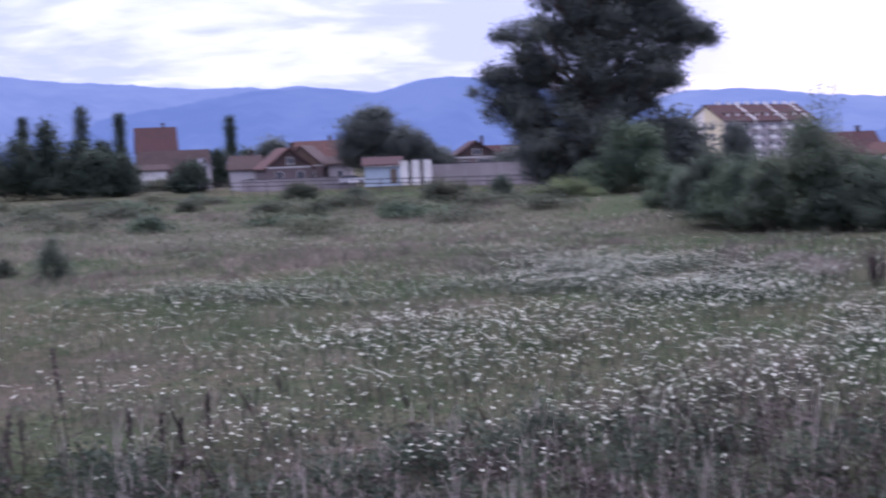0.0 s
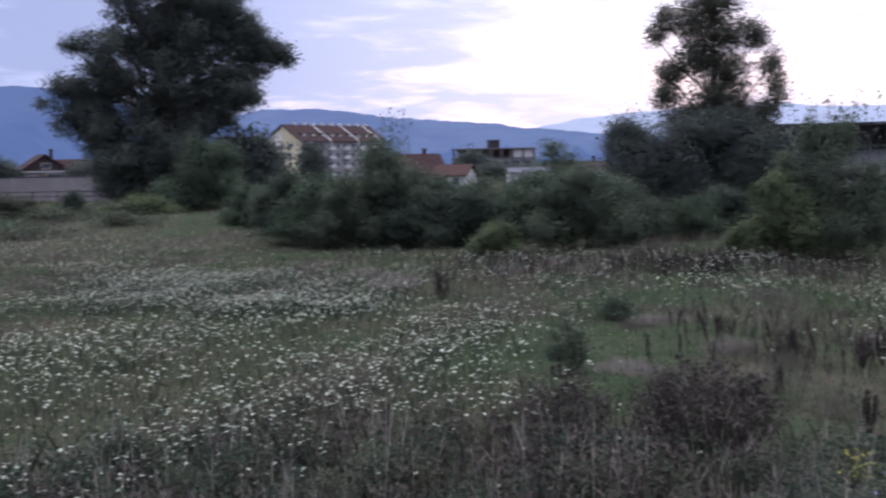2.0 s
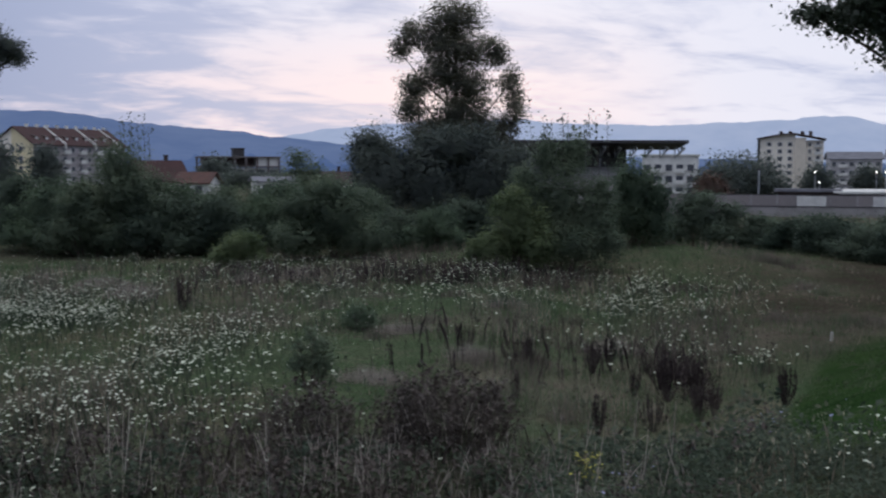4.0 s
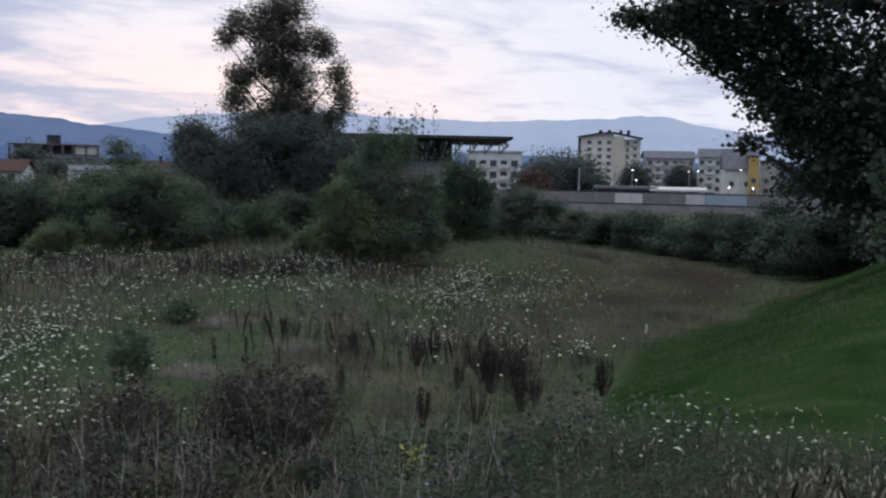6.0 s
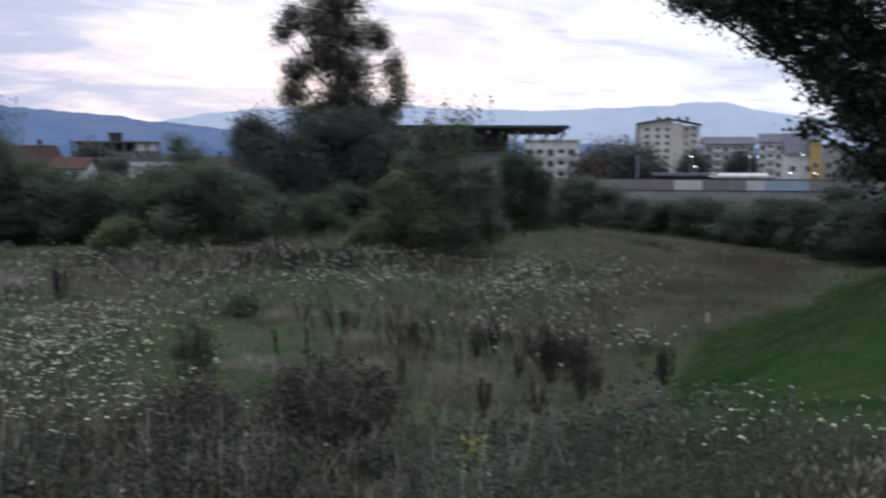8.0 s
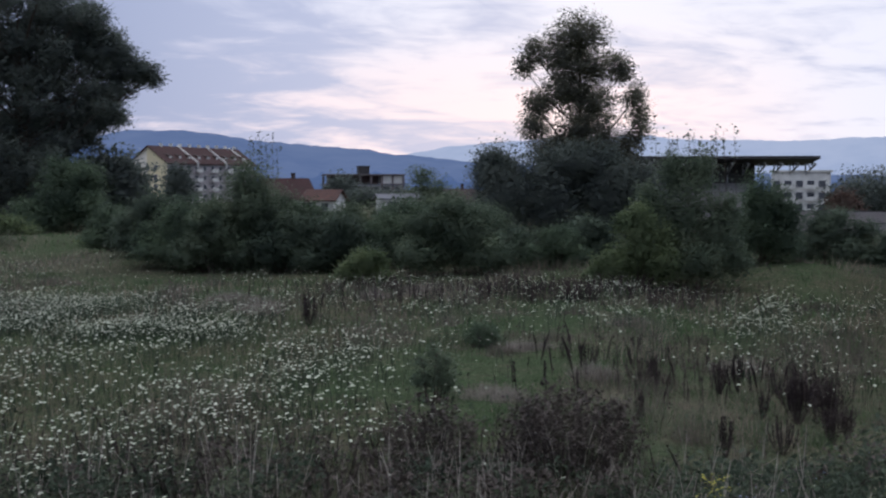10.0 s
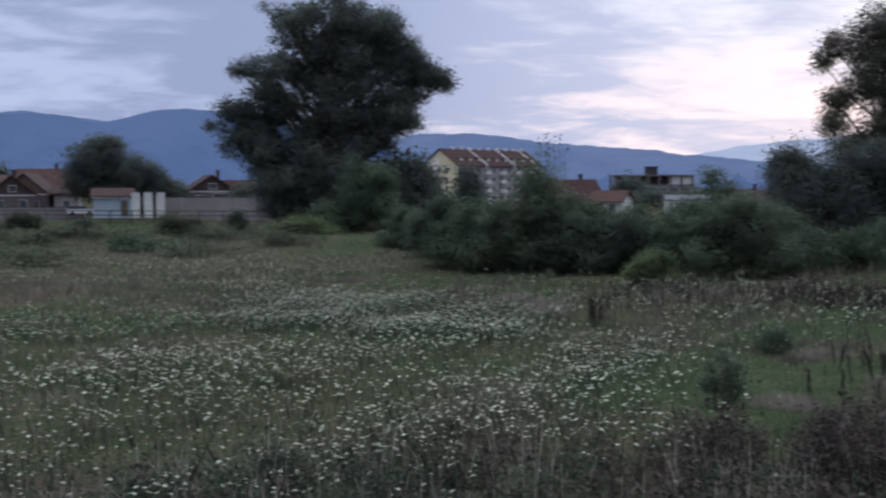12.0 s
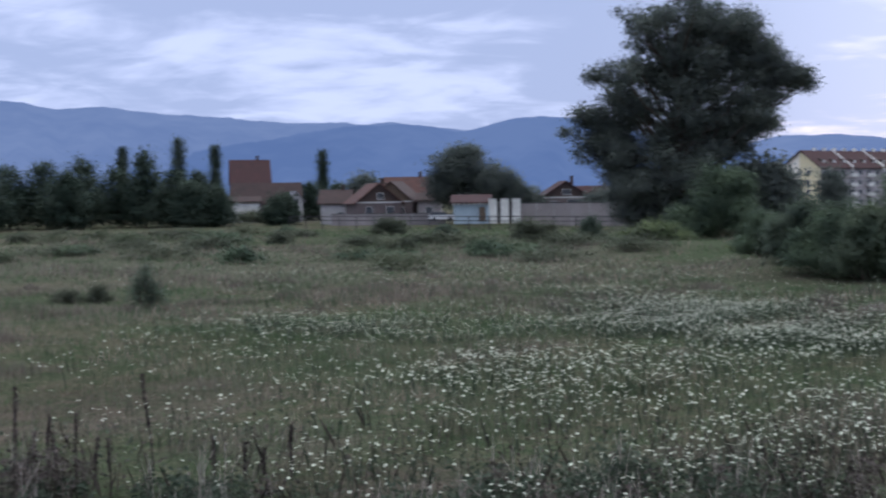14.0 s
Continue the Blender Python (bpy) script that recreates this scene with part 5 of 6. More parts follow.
for i, (az, d, h, r, leaf) in enumerate(((45.7, 195, 8.2, 3.9, M_LEAF_DARK), (46.7, 200, 9.6, 4.8, M_LEAF_DARK), (47.7, 205, 8.6, 3.9, M_LEAF_DARK), (21.7, 250, 7.2, 3.0, M_LEAF_DARK), (23.0, 240, 4.8, 5.0, M_LEAF_DARK), (25.0, 230, 4.6, 5.0, M_LEAF_DARK), (45.35, 172, 5.4, 1.6, M_LEAF_RED), (50.15, 330, 9.2, 3.6, M_LEAF_DARK), (52.3, 340, 9.3, 3.8, M_LEAF_DARK), (3.6, 190, 6.0, 3.0, M_LEAF_DARK), (58.3, 190, 8.0, 5.0, M_LEAF_DARK))):
    lob = [(0, 0, h * 0.6, r, r, h * 0.38), (-r * 0.5, 0, h * 0.42, r * 0.8, r, h * 0.36), (r * 0.5, 0, h * 0.4, r * 0.8, r, h * 0.36)]
    place(plant("town_tree", "reddish autumn tree by the stadium wall" if leaf is M_LEAF_RED else "dark round tree before the town blocks", "tree", lob, leaf, 5200, 0.36 if d < 250 else 0.5, 70 + i, 0.2, h * 0.7, 0, twigs=30, group="trees before the town"), az, d)

# ---------------------------------------------------------------- shrubs at the meadow's edge


def shrub(az, d, w, h, leaf, seed, label, n=6000, size=0.15, group="shrubs at the meadow edge", name="shrub", lobes=None, **more):
    r = np.random.default_rng(seed)
    n, size, w, h = int(n * (2.0 if name in ("scrub_mound", "meadow_bush") else 2.4 if name == "hedge_shrub" else 3.3)), size * (0.84 if name != "shrub" else 0.74), w * 1.15, h * 1.06
    if lobes is None:
        lobes = [(0, 0, h * 0.46, w * 0.30, w * 0.28, h * 0.38), (-w * 0.24, 0, h * 0.2, w * 0.27, w * 0.3, h * 0.24), (w * 0.24, 0, h * 0.2, w * 0.27, w * 0.3, h * 0.24)]
        for k in range(9):
            a = r.uniform(0, 2 * np.pi)
            q = r.uniform(0.05, 0.36) * w
            hh = h * (r.uniform(0.80, 1.0) if k < 3 else r.uniform(0.4, 0.85)) * (1 - 0.35 * q / (0.36 * w))
            lobes.append((q * math.cos(a), q * math.sin(a) * 0.8, hh - h * 0.16, w * r.uniform(0.10, 0.19), w * r.uniform(0.10, 0.18), h * r.uniform(0.12, 0.22)))
    return place(plant(name, label, "shrub", lobes, leaf, n, size, seed, group=group, twigs=24 if name == "scrub_mound" else 60, ragged=0.16, **more), az, d)


DARK_SHRUB, GREEN_SHRUB = "dense dark green shrub at the meadow's edge", "leafy green shrub at the meadow's edge"
shrub(-13.2, 222, 12.0, 2.3, M_BRAMBLE, 119, "grey-green bramble hedge before the outbuildings", 1500, 0.4)
shrub(-11.8, 215, 5.0, 4.6, M_LEAF_BUSH, 120, "green garden shrub before the outbuildings", 1500, 0.4)
shrub(9.1, 104, 8.6, 7.0, M_LEAF_BUSH, 101, "broad green shrub in front of the big tree", 9000, 0.24)
shrub(12.6, 68, 3.6, 4.2, M_LEAF_DEEP, 102, DARK_SHRUB, 5000, 0.16)
shrub(14.4, 63, 5.4, 4.4, M_LEAF_BUSH, 103, DARK_SHRUB, 8000, 0.15)
shrub(17.3, 62, 5.2, 6.9, M_LEAF_FEATHER, 104, "tall green shrub with wispy top shoots", 9000, 0.15)
shrub(19.2, 61, 4.6, 3.6, M_LEAF_DEEP, 105, DARK_SHRUB, 7000, 0.15)
shrub(21.4, 60, 4.6, 3.4, M_LEAF_DEEP, 106, DARK_SHRUB, 7000, 0.15)
shrub(23.6, 62, 3.6, 3.3, M_LEAF_BUSH, 107, GREEN_SHRUB, 5000, 0.15)
shrub(25.9, 68, 5.6, 5.7, M_LEAF_FEATHER, 108, "tall rounded green shrub at the meadow edge", 6000, 0.16)
shrub(27.2, 58, 5.6, 4.6, M_LEAF_FEATHER, 109, GREEN_SHRUB, 9000, 0.15)
for i, (az, d, w, h) in enumerate(((18.4, 65, 5.2, 4.5), (20.3, 64, 5.2, 4.2), (22.4, 65, 4.8, 4.2), (24.6, 64, 4.8, 4.4), (29.0, 66, 4.0, 3.8), (11.2, 74, 4.0, 3.0), (15.6, 61, 4.4, 4.2))):
    shrub(az, d, w, h, M_LEAF_BUSH if i % 2 else M_LEAF_FEATHER, 220 + i, GREEN_SHRUB, 4600, 0.15)
shrub(22.8, 52.5, 2.2, 1.9, M_LEAF_LIGHT, 110, "small fresh light green shrub", 2600, 0.12)
shrub(32.0, 60, 3.2, 2.6, M_LEAF_BUSH, 111, GREEN_SHRUB, 3600, 0.15)
shrub(33.3, 66, 3.6, 3.0, M_LEAF_DEEP, 112, DARK_SHRUB, 3600, 0.16)
shrub(30.2, 62, 3.0, 2.4, M_LEAF_DEEP, 113, DARK_SHRUB, 3200, 0.15)
shrub(36.0, 49, 3.0, 4.0, M_LEAF_LIGHT, 114, "yellow-green bushy sapling by taller shrubs", 4200, 0.14)
shrub(34.4, 49, 1.8, 1.6, M_LEAF_LIGHT, 118, "small fresh light green shrub", 1600, 0.12)
TALL = [(-1.6, 0, 2.3, 1.3, 1.4, 2.1), (0, 0, 3.0, 1.6, 1.6, 2.6), (1.5, 0, 2.2, 1.3, 1.3, 2.0), (-0.8, 0, 4.8, 0.75, 0.8, 1.1), (0.7, 0, 5.0, 0.7, 0.8, 1.0), (-2.2, 0, 3.7, 0.65, 0.7, 0.9), (2.1, 0, 3.2, 0.7, 0.7, 0.9), (0, -1.0, 1.1, 2.2, 1.4, 1.1), (-2.6, 0, 1.3, 0.8, 1, 1.0), (2.5, 0, 1.2, 0.8, 1, 0.9)]
TALL = [(a * 0.8, y, h, p * 0.85, q, r) for a, y, h, p, q, r in TALL]
shrub(38.3, 51, 5.8, 5.7, M_LEAF_FEATHER, 115, "tall feathery green shrub with thin upright shoots", 12000, 0.12, lobes=TALL)
shrub(41.7, 57, 3.4, 5.0, M_LEAF_BUSH, 116, GREEN_SHRUB, 7000, 0.14)
shrub(44.7, 79, 5.8, 4.2, M_LEAF_DEEP, 117, DARK_SHRUB, 6500, 0.17)
for i, (az, d, w, h) in enumerate(((47.6, 78, 4.5, 2.1), (49.3, 74, 4.5, 2.1), (51.0, 70, 4.4, 2.3), (52.6, 67, 4.4, 2.3), (54.2, 64, 4.2, 2.4), (55.8, 61, 4.2, 2.6), (57.4, 57, 4.2, 2.8), (58.8, 54, 4.0, 2.8), (60.2, 51, 3.8, 2.7), (50.2, 84, 5, 2.1), (54.0, 82, 5, 2.3), (57.0, 72, 5, 3.2))):
    shrub(az, d, w, h * 1.12, M_LEAF_HEDGE if i % 3 else M_LEAF_DEEP, 130 + i, "shrub in the dark hedge below the flood bank", 4200, 0.15, "hedge shrubs", "hedge_shrub")
for i, (az, d, w, h, leaf, lab) in enumerate(((-18.2, 48.2, 1.6, 2.2, M_LEAF_DEEP, "small upright dark green bush alone in the meadow"), (-21.8, 51.5, 1.3, 0.7, M_BRAMBLE, "low green bush in the meadow"), (-20.4, 51.2, 1.1, 0.9, M_BRAMBLE, "low green bush in the meadow"),
                                               (-4.0, 128, 2.4, 1.2, M_LEAF_DEEP, "low dark bush in the grass"), (-6.8, 135, 4.2, 2.2, M_BRAMBLE, "grey-green bush in the far grass"), (0.2, 110, 5.0, 2.6, M_BRAMBLE, "broad grey-green bush in the far grass"), (3.0, 106, 2.0, 2.6, M_LEAF_DEEP, "upright dark bush in the far grass"),
                                               (28.5, 31.6, 0.9, 0.75, M_LEAF_BUSH, "small dark bush in the meadow"), (6.0, 92, 5, 1.6, M_LEAF_LIGHT, "bright green bramble mound below shrubs"), (11.0, 84, 4, 1.0, M_LEAF_LIGHT, "bright green bramble mound below shrubs"))):
    shrub(az, d, w, h, leaf, 160 + i, lab, 1500 if d < 60 else 2600, 0.08 if d < 60 else 0.2, "bushes in the meadow", "meadow_bush")


rng_scrub = np.random.default_rng(9)
for i in range(46):
    az, d = rng_scrub.uniform(-26, 6), rng_scrub.uniform(74, 150)
    if az > -9 and d > 112:
        d -= 42
    leaf = (M_BRAMBLE, M_LEAF_BUSH, M_GRASS_OLIVE, M_BRAMBLE)[int(rng_scrub.integers(0, 4))]
    shrub(az, d, rng_scrub.uniform(2.5, 8.0), rng_scrub.uniform(0.5, 1.5), leaf, 700 + i, "low rank scrub mound in the far meadow", 560, 0.22, "scrub mounds in the far meadow", "scrub_mound")


def wispy_shoots(az, d, z0, z1, n, w, seed, label):
    """Thin bare shoots with a few leaves that rise above a shrub."""
    r = np.random.default_rng(seed)
    root = thing("shoots", label, "shrub")
    for k in range(n):
        x, dx, top = -w + 2 * w * (k + r.uniform(0.1, 0.9)) / n, r.normal(0, 0.12), r.uniform(0.72, 1.0)
        q = np.linspace(0, 1, 6)[:, None]
        line = np.array([x, r.uniform(-0.3, 0.3), 0]) + np.array([dx, 0, z0 + (z1 - z0) * top]) * q + np.array([0.12, 0, 0]) * np.sin(q * 3)
        V, F = tube_arrays([(line, np.linspace(0.020, 0.008, 6))], 5)
        shoot = part_mesh("shoot", mesh_arrays("shoot", V, F, [M_BARK]), root)
        f = np.linspace(0.62, 1.02, 26)[:, None]
        V, F = leaf_arrays(r, line[0] + (line[-1] - line[0]) * f + r.normal(0, 0.12, (26, 3)), 0.15, ratio=0.75)
        tagged(part_mesh("leaf_spray", mesh_arrays("leaf_spray", V, F, [M_LEAF_DARK]), shoot), kind="stuff")
    place(root, az, d)


wispy_shoots(17.9, 62.5, 4.5, 7.2, 7, 0.8, 201, "thin bare shoots above a shrub")
wispy_shoots(38.6, 51.5, 4.5, 6.7, 13, 1.7, 202, "thin leafy shoots above a tall shrub")

# ---------------------------------------------------------------- meadow plants


def scatter(rng, n, a0, a1, r0, r1):
    """Even scatter over a sector round the camera's stand."""
    a = np.radians(rng.uniform(a0, a1, n))
    r = np.sqrt(rng.uniform(r0 * r0, r1 * r1, n))
    return r * np.sin(a), r * np.cos(a)


def blade_arrays(rng, x, y, h, w, lean=0.35, wide_at=0.4):
    """Narrow kite-shaped blades, two triangles each, rooted in the ground."""
    n = len(x)
    z = terrain(x, y) - 0.03
    ang = rng.uniform(0, 2 * np.pi, n)
    face = rng.uniform(0, 2 * np.pi, n)
    out = np.abs(rng.normal(0, lean, n)) * h
    base = np.stack([x, y, z], 1)
    tip = base + np.stack([np.cos(ang) * out, np.sin(ang) * out, h], 1)
    mid = base + np.stack([np.cos(ang) * out * wide_at ** 2, np.sin(ang) * out * wide_at ** 2, h * wide_at * 1.08], 1)
    side = np.stack([np.cos(face), np.sin(face), np.zeros(n)], 1) * (w / 2)[:, None]
    V = np.stack([base, mid - side, tip, mid + side], 1).reshape(-1, 3)
    i = np.arange(n)[:, None] * 4
    return V, np.concatenate([i + [0, 1, 2], i + [0, 2, 3]])


def stuff(name, label, category, parts):
    """One object of kind stuff from several (verts, faces, material)."""
    Vs, Fs, idx, base, mats = [], [], [], 0, []
    for V, F, mt in parts:
        Vs.append(V)
        Fs.append(F + base)
        base += len(V)
        if mt not in mats:
            mats.append(mt)
        idx.append(np.full(len(F), mats.index(mt)))
    me = mesh_arrays(name, np.concatenate(Vs), np.concatenate(Fs), mats, np.concatenate(idx))
    return tagged(new(name, me), label, category, kind="stuff")


def flower_map(x, y):
    """How thick the white wild carrot stands."""
    v = 0.45 * patch(x, y, 4.5, 46, 3.5, 6) + 0.9 * patch(x, y, 8, 40, 5, 4) + 0.9 * patch(x, y, 15, 31, 7, 7) + 0.8 * patch(x, y, 4, 26, 9, 5) + 0.9 * patch(x, y, 19, 24, 6, 6)
    v += 0.42 * patch(x, y, -8, 36, 9, 3.5) + 0.3 * patch(x, y, -16, 29, 7, 4) + 0.8 * patch(x, y, 7, 18, 10, 4) + 0.4 * patch(x, y, 0, 19, 16, 3) + 0.4 * patch(x, y, -8, 19, 9, 4) + 0.5 * patch(x, y, 16, 17, 7, 3) + 0.5 * patch(x, y, -3, 23, 7, 4)
    v += 0.34 * patch(x, y, 35, 36, 7, 3) + 0.28 * patch(x, y, 27, 47, 10, 5) + 0.5 * patch(x, y, 42, 41, 4, 7) + 0.25 * patch(x, y, 24, 38, 6, 6)
    v += 0.10 * patch(x, y, 0, 60, 14, 14) + 1.2 * patch(x, y, 47.7, 26.8, 1.3, 0.9) + 0.5 * patch(x, y, 23.0, 19.0, 1.5, 1.8)
    v += 0.5 * patch(x, y, 35, 43.5, 9, 3.5) + 0.3 * patch(x, y, 41, 34, 4, 7)
    v = v * np.clip(0.75 + 0.6 * wave(x, y, 0.45, 5.1), 0.1, 1.4) * np.clip(0.8 + 0.5 * wave(x, y, 1.3, 2.1), 0.2, 1.3)
    a, r = bearing(x, y)
    return np.clip(v, 0, 1) * smooth(5.5, 8.0, bank_side(x, y)) * smooth(12.5, 15, r)


def spear_arrays(rng, x, y, h, w, lean=0.4):
    """Simple blades of one triangle for the middle distance."""
    n = len(x)
    ang, face = rng.uniform(0, 2 * np.pi, n), rng.uniform(0, 2 * np.pi, n)
    out = np.abs(rng.normal(0, lean, n)) * h
    base = np.stack([x, y, terrain(x, y) - 0.03], 1)
    side = np.stack([np.cos(face), np.sin(face), np.zeros(n)], 1) * (w / 2)[:, None]
    V = np.stack([base - side, base + side, base + np.stack([np.cos(ang) * out, np.sin(ang) * out, h], 1)], 1).reshape(-1, 3)
    return V, np.arange(n * 3).reshape(-1, 3)


def build_grass():
    rng = np.random.default_rng(77)
    fields = {"green": [], "olive": [], "dry": [], "turf": [], "tan": []}
    for r0, r1, n, wid, tall, per, rad in ((5, 21, 3800, 0.007, 0.7, 7, 0.15), (20, 37, 16000, 0.013, 0.85, 7, 0.18), (36, 62, 17000, 0.028, 0.9, 6, 0.3), (62, 105, 18000, 0.065, 1.0, 5, 0.6), (105, 165, 12000, 0.13, 1.1, 5, 1.0)):
        x, y = scatter(rng, n, -28, 66, r0, r1)
        l, b, s, mw = lush(x, y), bare(x, y), bank_side(x, y), mown(x, y)
        hgt = 0.34 * (1 + 0.45 * wave(x, y, 0.33, 4.0)) * (1 - 0.5 * l) * (1 - 0.55 * b)
        hgt = np.where(mw > 0.5, 0.07, np.where(s < 4, 0.18, np.maximum(hgt, 0.08))) * tall
        gap = np.clip(0.55 + 0.5 * wave(x, y, 0.9, 1.9) + 0.4 * wave(x, y, 2.3, 0.6), 0.12, 1.0)
        hgt = hgt * (0.55 + 0.6 * gap)
        keep = rng.random(n) < gap * (1 - 0.92 * b) * (1 - trodden(x, y))
        x, y, l, b, s, mw, hgt = (q[keep] for q in (x, y, l, b, s, mw, hgt))
        n = len(x)
        pick = rng.random(n)
        dryness = np.clip(0.16 + 0.22 * wave(x, y, 0.27, 0.9) + 0.15 * wave(x, y, 0.8, 2.9) + 0.05 * b, 0.04, 0.8) * (1 - 0.5 * b) * (1 - l) * np.where(s < 5, 0.2, 1.0)
        kind = np.where(pick < dryness, 2, np.where(pick < dryness + (1 - dryness) * np.clip(0.36 + l, 0, 1), 0, 1))
        rk = rank(x, y)
        kind = np.where((rng.random(n) < rk) & (pick > 0.18), 4, kind)
        hgt = hgt * (1 + 0.55 * rk)
        kind = np.where(mw > 0.4, 3, kind)
        for k, key in enumerate(("green", "olive", "dry", "turf", "tan")):
            m = kind == k
            c = int(m.sum())
            bx, by = np.repeat(x[m], per) + rng.normal(0, rad, c * per), np.repeat(y[m], per) + rng.normal(0, rad, c * per)
            bh = np.maximum(np.repeat(hgt[m], per) * rng.uniform(0.35, 1.35, c * per) * (1.15 if key == "dry" else 0.9), 0.04)
            bw = np.minimum(wid, np.hypot(bx, by) * 0.0006) * rng.uniform(0.6, 1.5, c * per)
            fields[key].append(spear_arrays(rng, bx, by, bh, bw * 1.3, 0.2 if key == "turf" else 0.5))
    # the mown slope: close short blades with a few darker tufts
    x, y = scatter(rng, 210000, 44, 68, 6.5, 46)
    keep = rng.random(len(x)) < mown(x, y) * (1 - 0.7 * smooth(14, 40, np.hypot(x, y))) * np.clip(0.55 + 0.5 * wave(x, y, 1.9, 0.4) + 0.3 * wave(x, y, 0.6, 2.0), 0.1, 1)
    x, y = x[keep], y[keep]
    fields["turf"].append(spear_arrays(rng, x, y, rng.uniform(0.02, 0.075, len(x)), np.hypot(x, y) * rng.uniform(0.0005, 0.0009, len(x)), 0.4))
    x, y = scatter(rng, 420, 46, 64, 8, 34)
    keep = mown(x, y) > 0.5
    x, y = np.repeat(x[keep], 14) + rng.normal(0, 0.09, 14 * int(keep.sum())), np.repeat(y[keep], 14) + rng.normal(0, 0.09, 14 * int(keep.sum()))
    fields["olive"].append(spear_arrays(rng, x, y, rng.uniform(0.05, 0.16, len(x)), np.hypot(x, y) * rng.uniform(0.0005, 0.0008, len(x)), 0.6))
    for key, mt, lab in (("green", M_GRASS_GREEN, "fresh green meadow grass in soft tufts"), ("olive", M_GRASS_OLIVE, "olive grey-green rank meadow grass"), ("dry", M_GRASS_DRY, "straw-coloured dry grass stems in the meadow"), ("turf", M_TURF, "short dark green mown turf on the bank"), ("tan", M_GRASS_TAN, "faded mauve-brown rank grass in tall patches")):
        stuff("grass", lab, "grass", [(V, F, mt) for V, F in fields[key]])


build_grass()


def umbel_arrays(rng, c, r):
    """Small ragged domes of eight triangles."""
    n, k = len(c), 8
    ang = np.linspace(0, 2 * np.pi, k, endpoint=False)[None, :] + rng.uniform(0, 1, (n, 1))
    rr = r[:, None] * rng.uniform(0.7, 1.15, (n, k))
    tilt = rng.normal(0, 0.22, (n, 2))
    dx, dy = rr * np.cos(ang), rr * np.sin(ang)
    rim = np.stack([c[:, None, 0] + dx, c[:, None, 1] + dy, c[:, None, 2] + dx * tilt[:, :1] + dy * tilt[:, 1:] - rng.uniform(0, 0.25, (n, k)) * r[:, None]], -1)
    top = c + np.stack([np.zeros(n), np.zeros(n), r * 0.2], 1)
    V = np.concatenate([top[:, None, :], rim], 1).reshape(-1, 3)
    i = np.arange(n)[:, None, None] * (k + 1)
    j = np.arange(k)[None, :, None]
    F = np.concatenate([np.broadcast_to(i, (n, k, 1)), i + 1 + j, i + 1 + (j + 1) % k], -1).reshape(-1, 3)
    return V, F


def flower_field(name, label, x, y, h, r, petal, rng):
    n = len(x)
    V1, F1 = blade_arrays(rng, x, y, h, np.hypot(x, y) * 0.00045, 0.10, 0.5)
    tips = V1.reshape(-1, 4, 3)[:, 2]
    V2, F2 = umbel_arrays(rng, tips, r)
    stuff(name, label, "wildflowers", [(V1, F1, M_HERB), (V2, F2, petal)])


def build_flowers():
    rng = np.random.default_rng(91)
    x, y = scatter(rng, 200000, -27, 60, 13, 72)
    keep = rng.random(len(x)) < flower_map(x, y) * 0.75
    x, y = x[keep], y[keep]
    d = np.hypot(x, y)
    n = len(x)
    flower_field("wild_carrot", "white wild carrot umbels on thin green stems", x, y, rng.uniform(0.30, 0.65, n), rng.uniform(0.015, 0.047, n) * (0.76 + 0.24 * smooth(15, 28, d)) * (1 - 0.12 * smooth(22, 32, d) + 0.2 * smooth(38, 60, d)), M_PETAL, rng)
    x, y = scatter(rng, 84000, -18, 19, 32, 54)
    keep = rng.random(len(x)) < np.clip(patch(x, y, 7.5, 40.5, 4.5, 4.5) + 0.75 * patch(x, y, 13, 34.5, 4, 4) + 0.35 * patch(x, y, -8, 37, 8, 2.5), 0, 1) * np.clip(0.6 + 0.6 * wave(x, y, 0.7, 3.1), 0.1, 1)
    x, y = x[keep], y[keep]
    flower_field("wild_carrot", "dense drift of white wild carrot in the meadow", x, y, rng.uniform(0.30, 0.6, len(x)), rng.uniform(0.011, 0.030, len(x)), M_PETAL, rng)
    x, y = scatter(rng, 700, 40, 52, 9, 16.5)
    keep = (mown(x, y) < 0.1) & (rng.random(len(x)) < 0.42 * np.clip(0.5 + 0.8 * wave(x, y, 1.1, 0.4), 0.05, 1))
    x, y = x[keep], y[keep]
    flower_field("chicory", "pale blue chicory flowers among the weeds", x, y, rng.uniform(0.25, 0.5, len(x)), rng.uniform(0.008, 0.019, len(x)), M_PETAL_BLUE, rng)
    x, y = scatter(rng, 1900, 40, 62, 6.5, 17.5)
    keep = (mown(x, y) < 0.1) & (rng.random(len(x)) < np.clip(0.3 + 0.8 * wave(x, y, 0.9, 1.2), 0.05, 1))
    x, y = x[keep], y[keep]
    flower_field("daisies", "small white asters among the bank's weeds", x, y, rng.uniform(0.2, 0.45, len(x)), rng.uniform(0.006, 0.015, len(x)), M_PETAL, rng)
    x, y = scatter(rng, 90, 38.9, 40.3, 13.6, 14.4)
    flower_field("yellow_flowers", "small clump of yellow flowers among the weeds", x, y, rng.uniform(0.3, 0.7, len(x)), rng.uniform(0.012, 0.026, len(x)), M_PETAL_YELLOW, rng)


build_flowers()


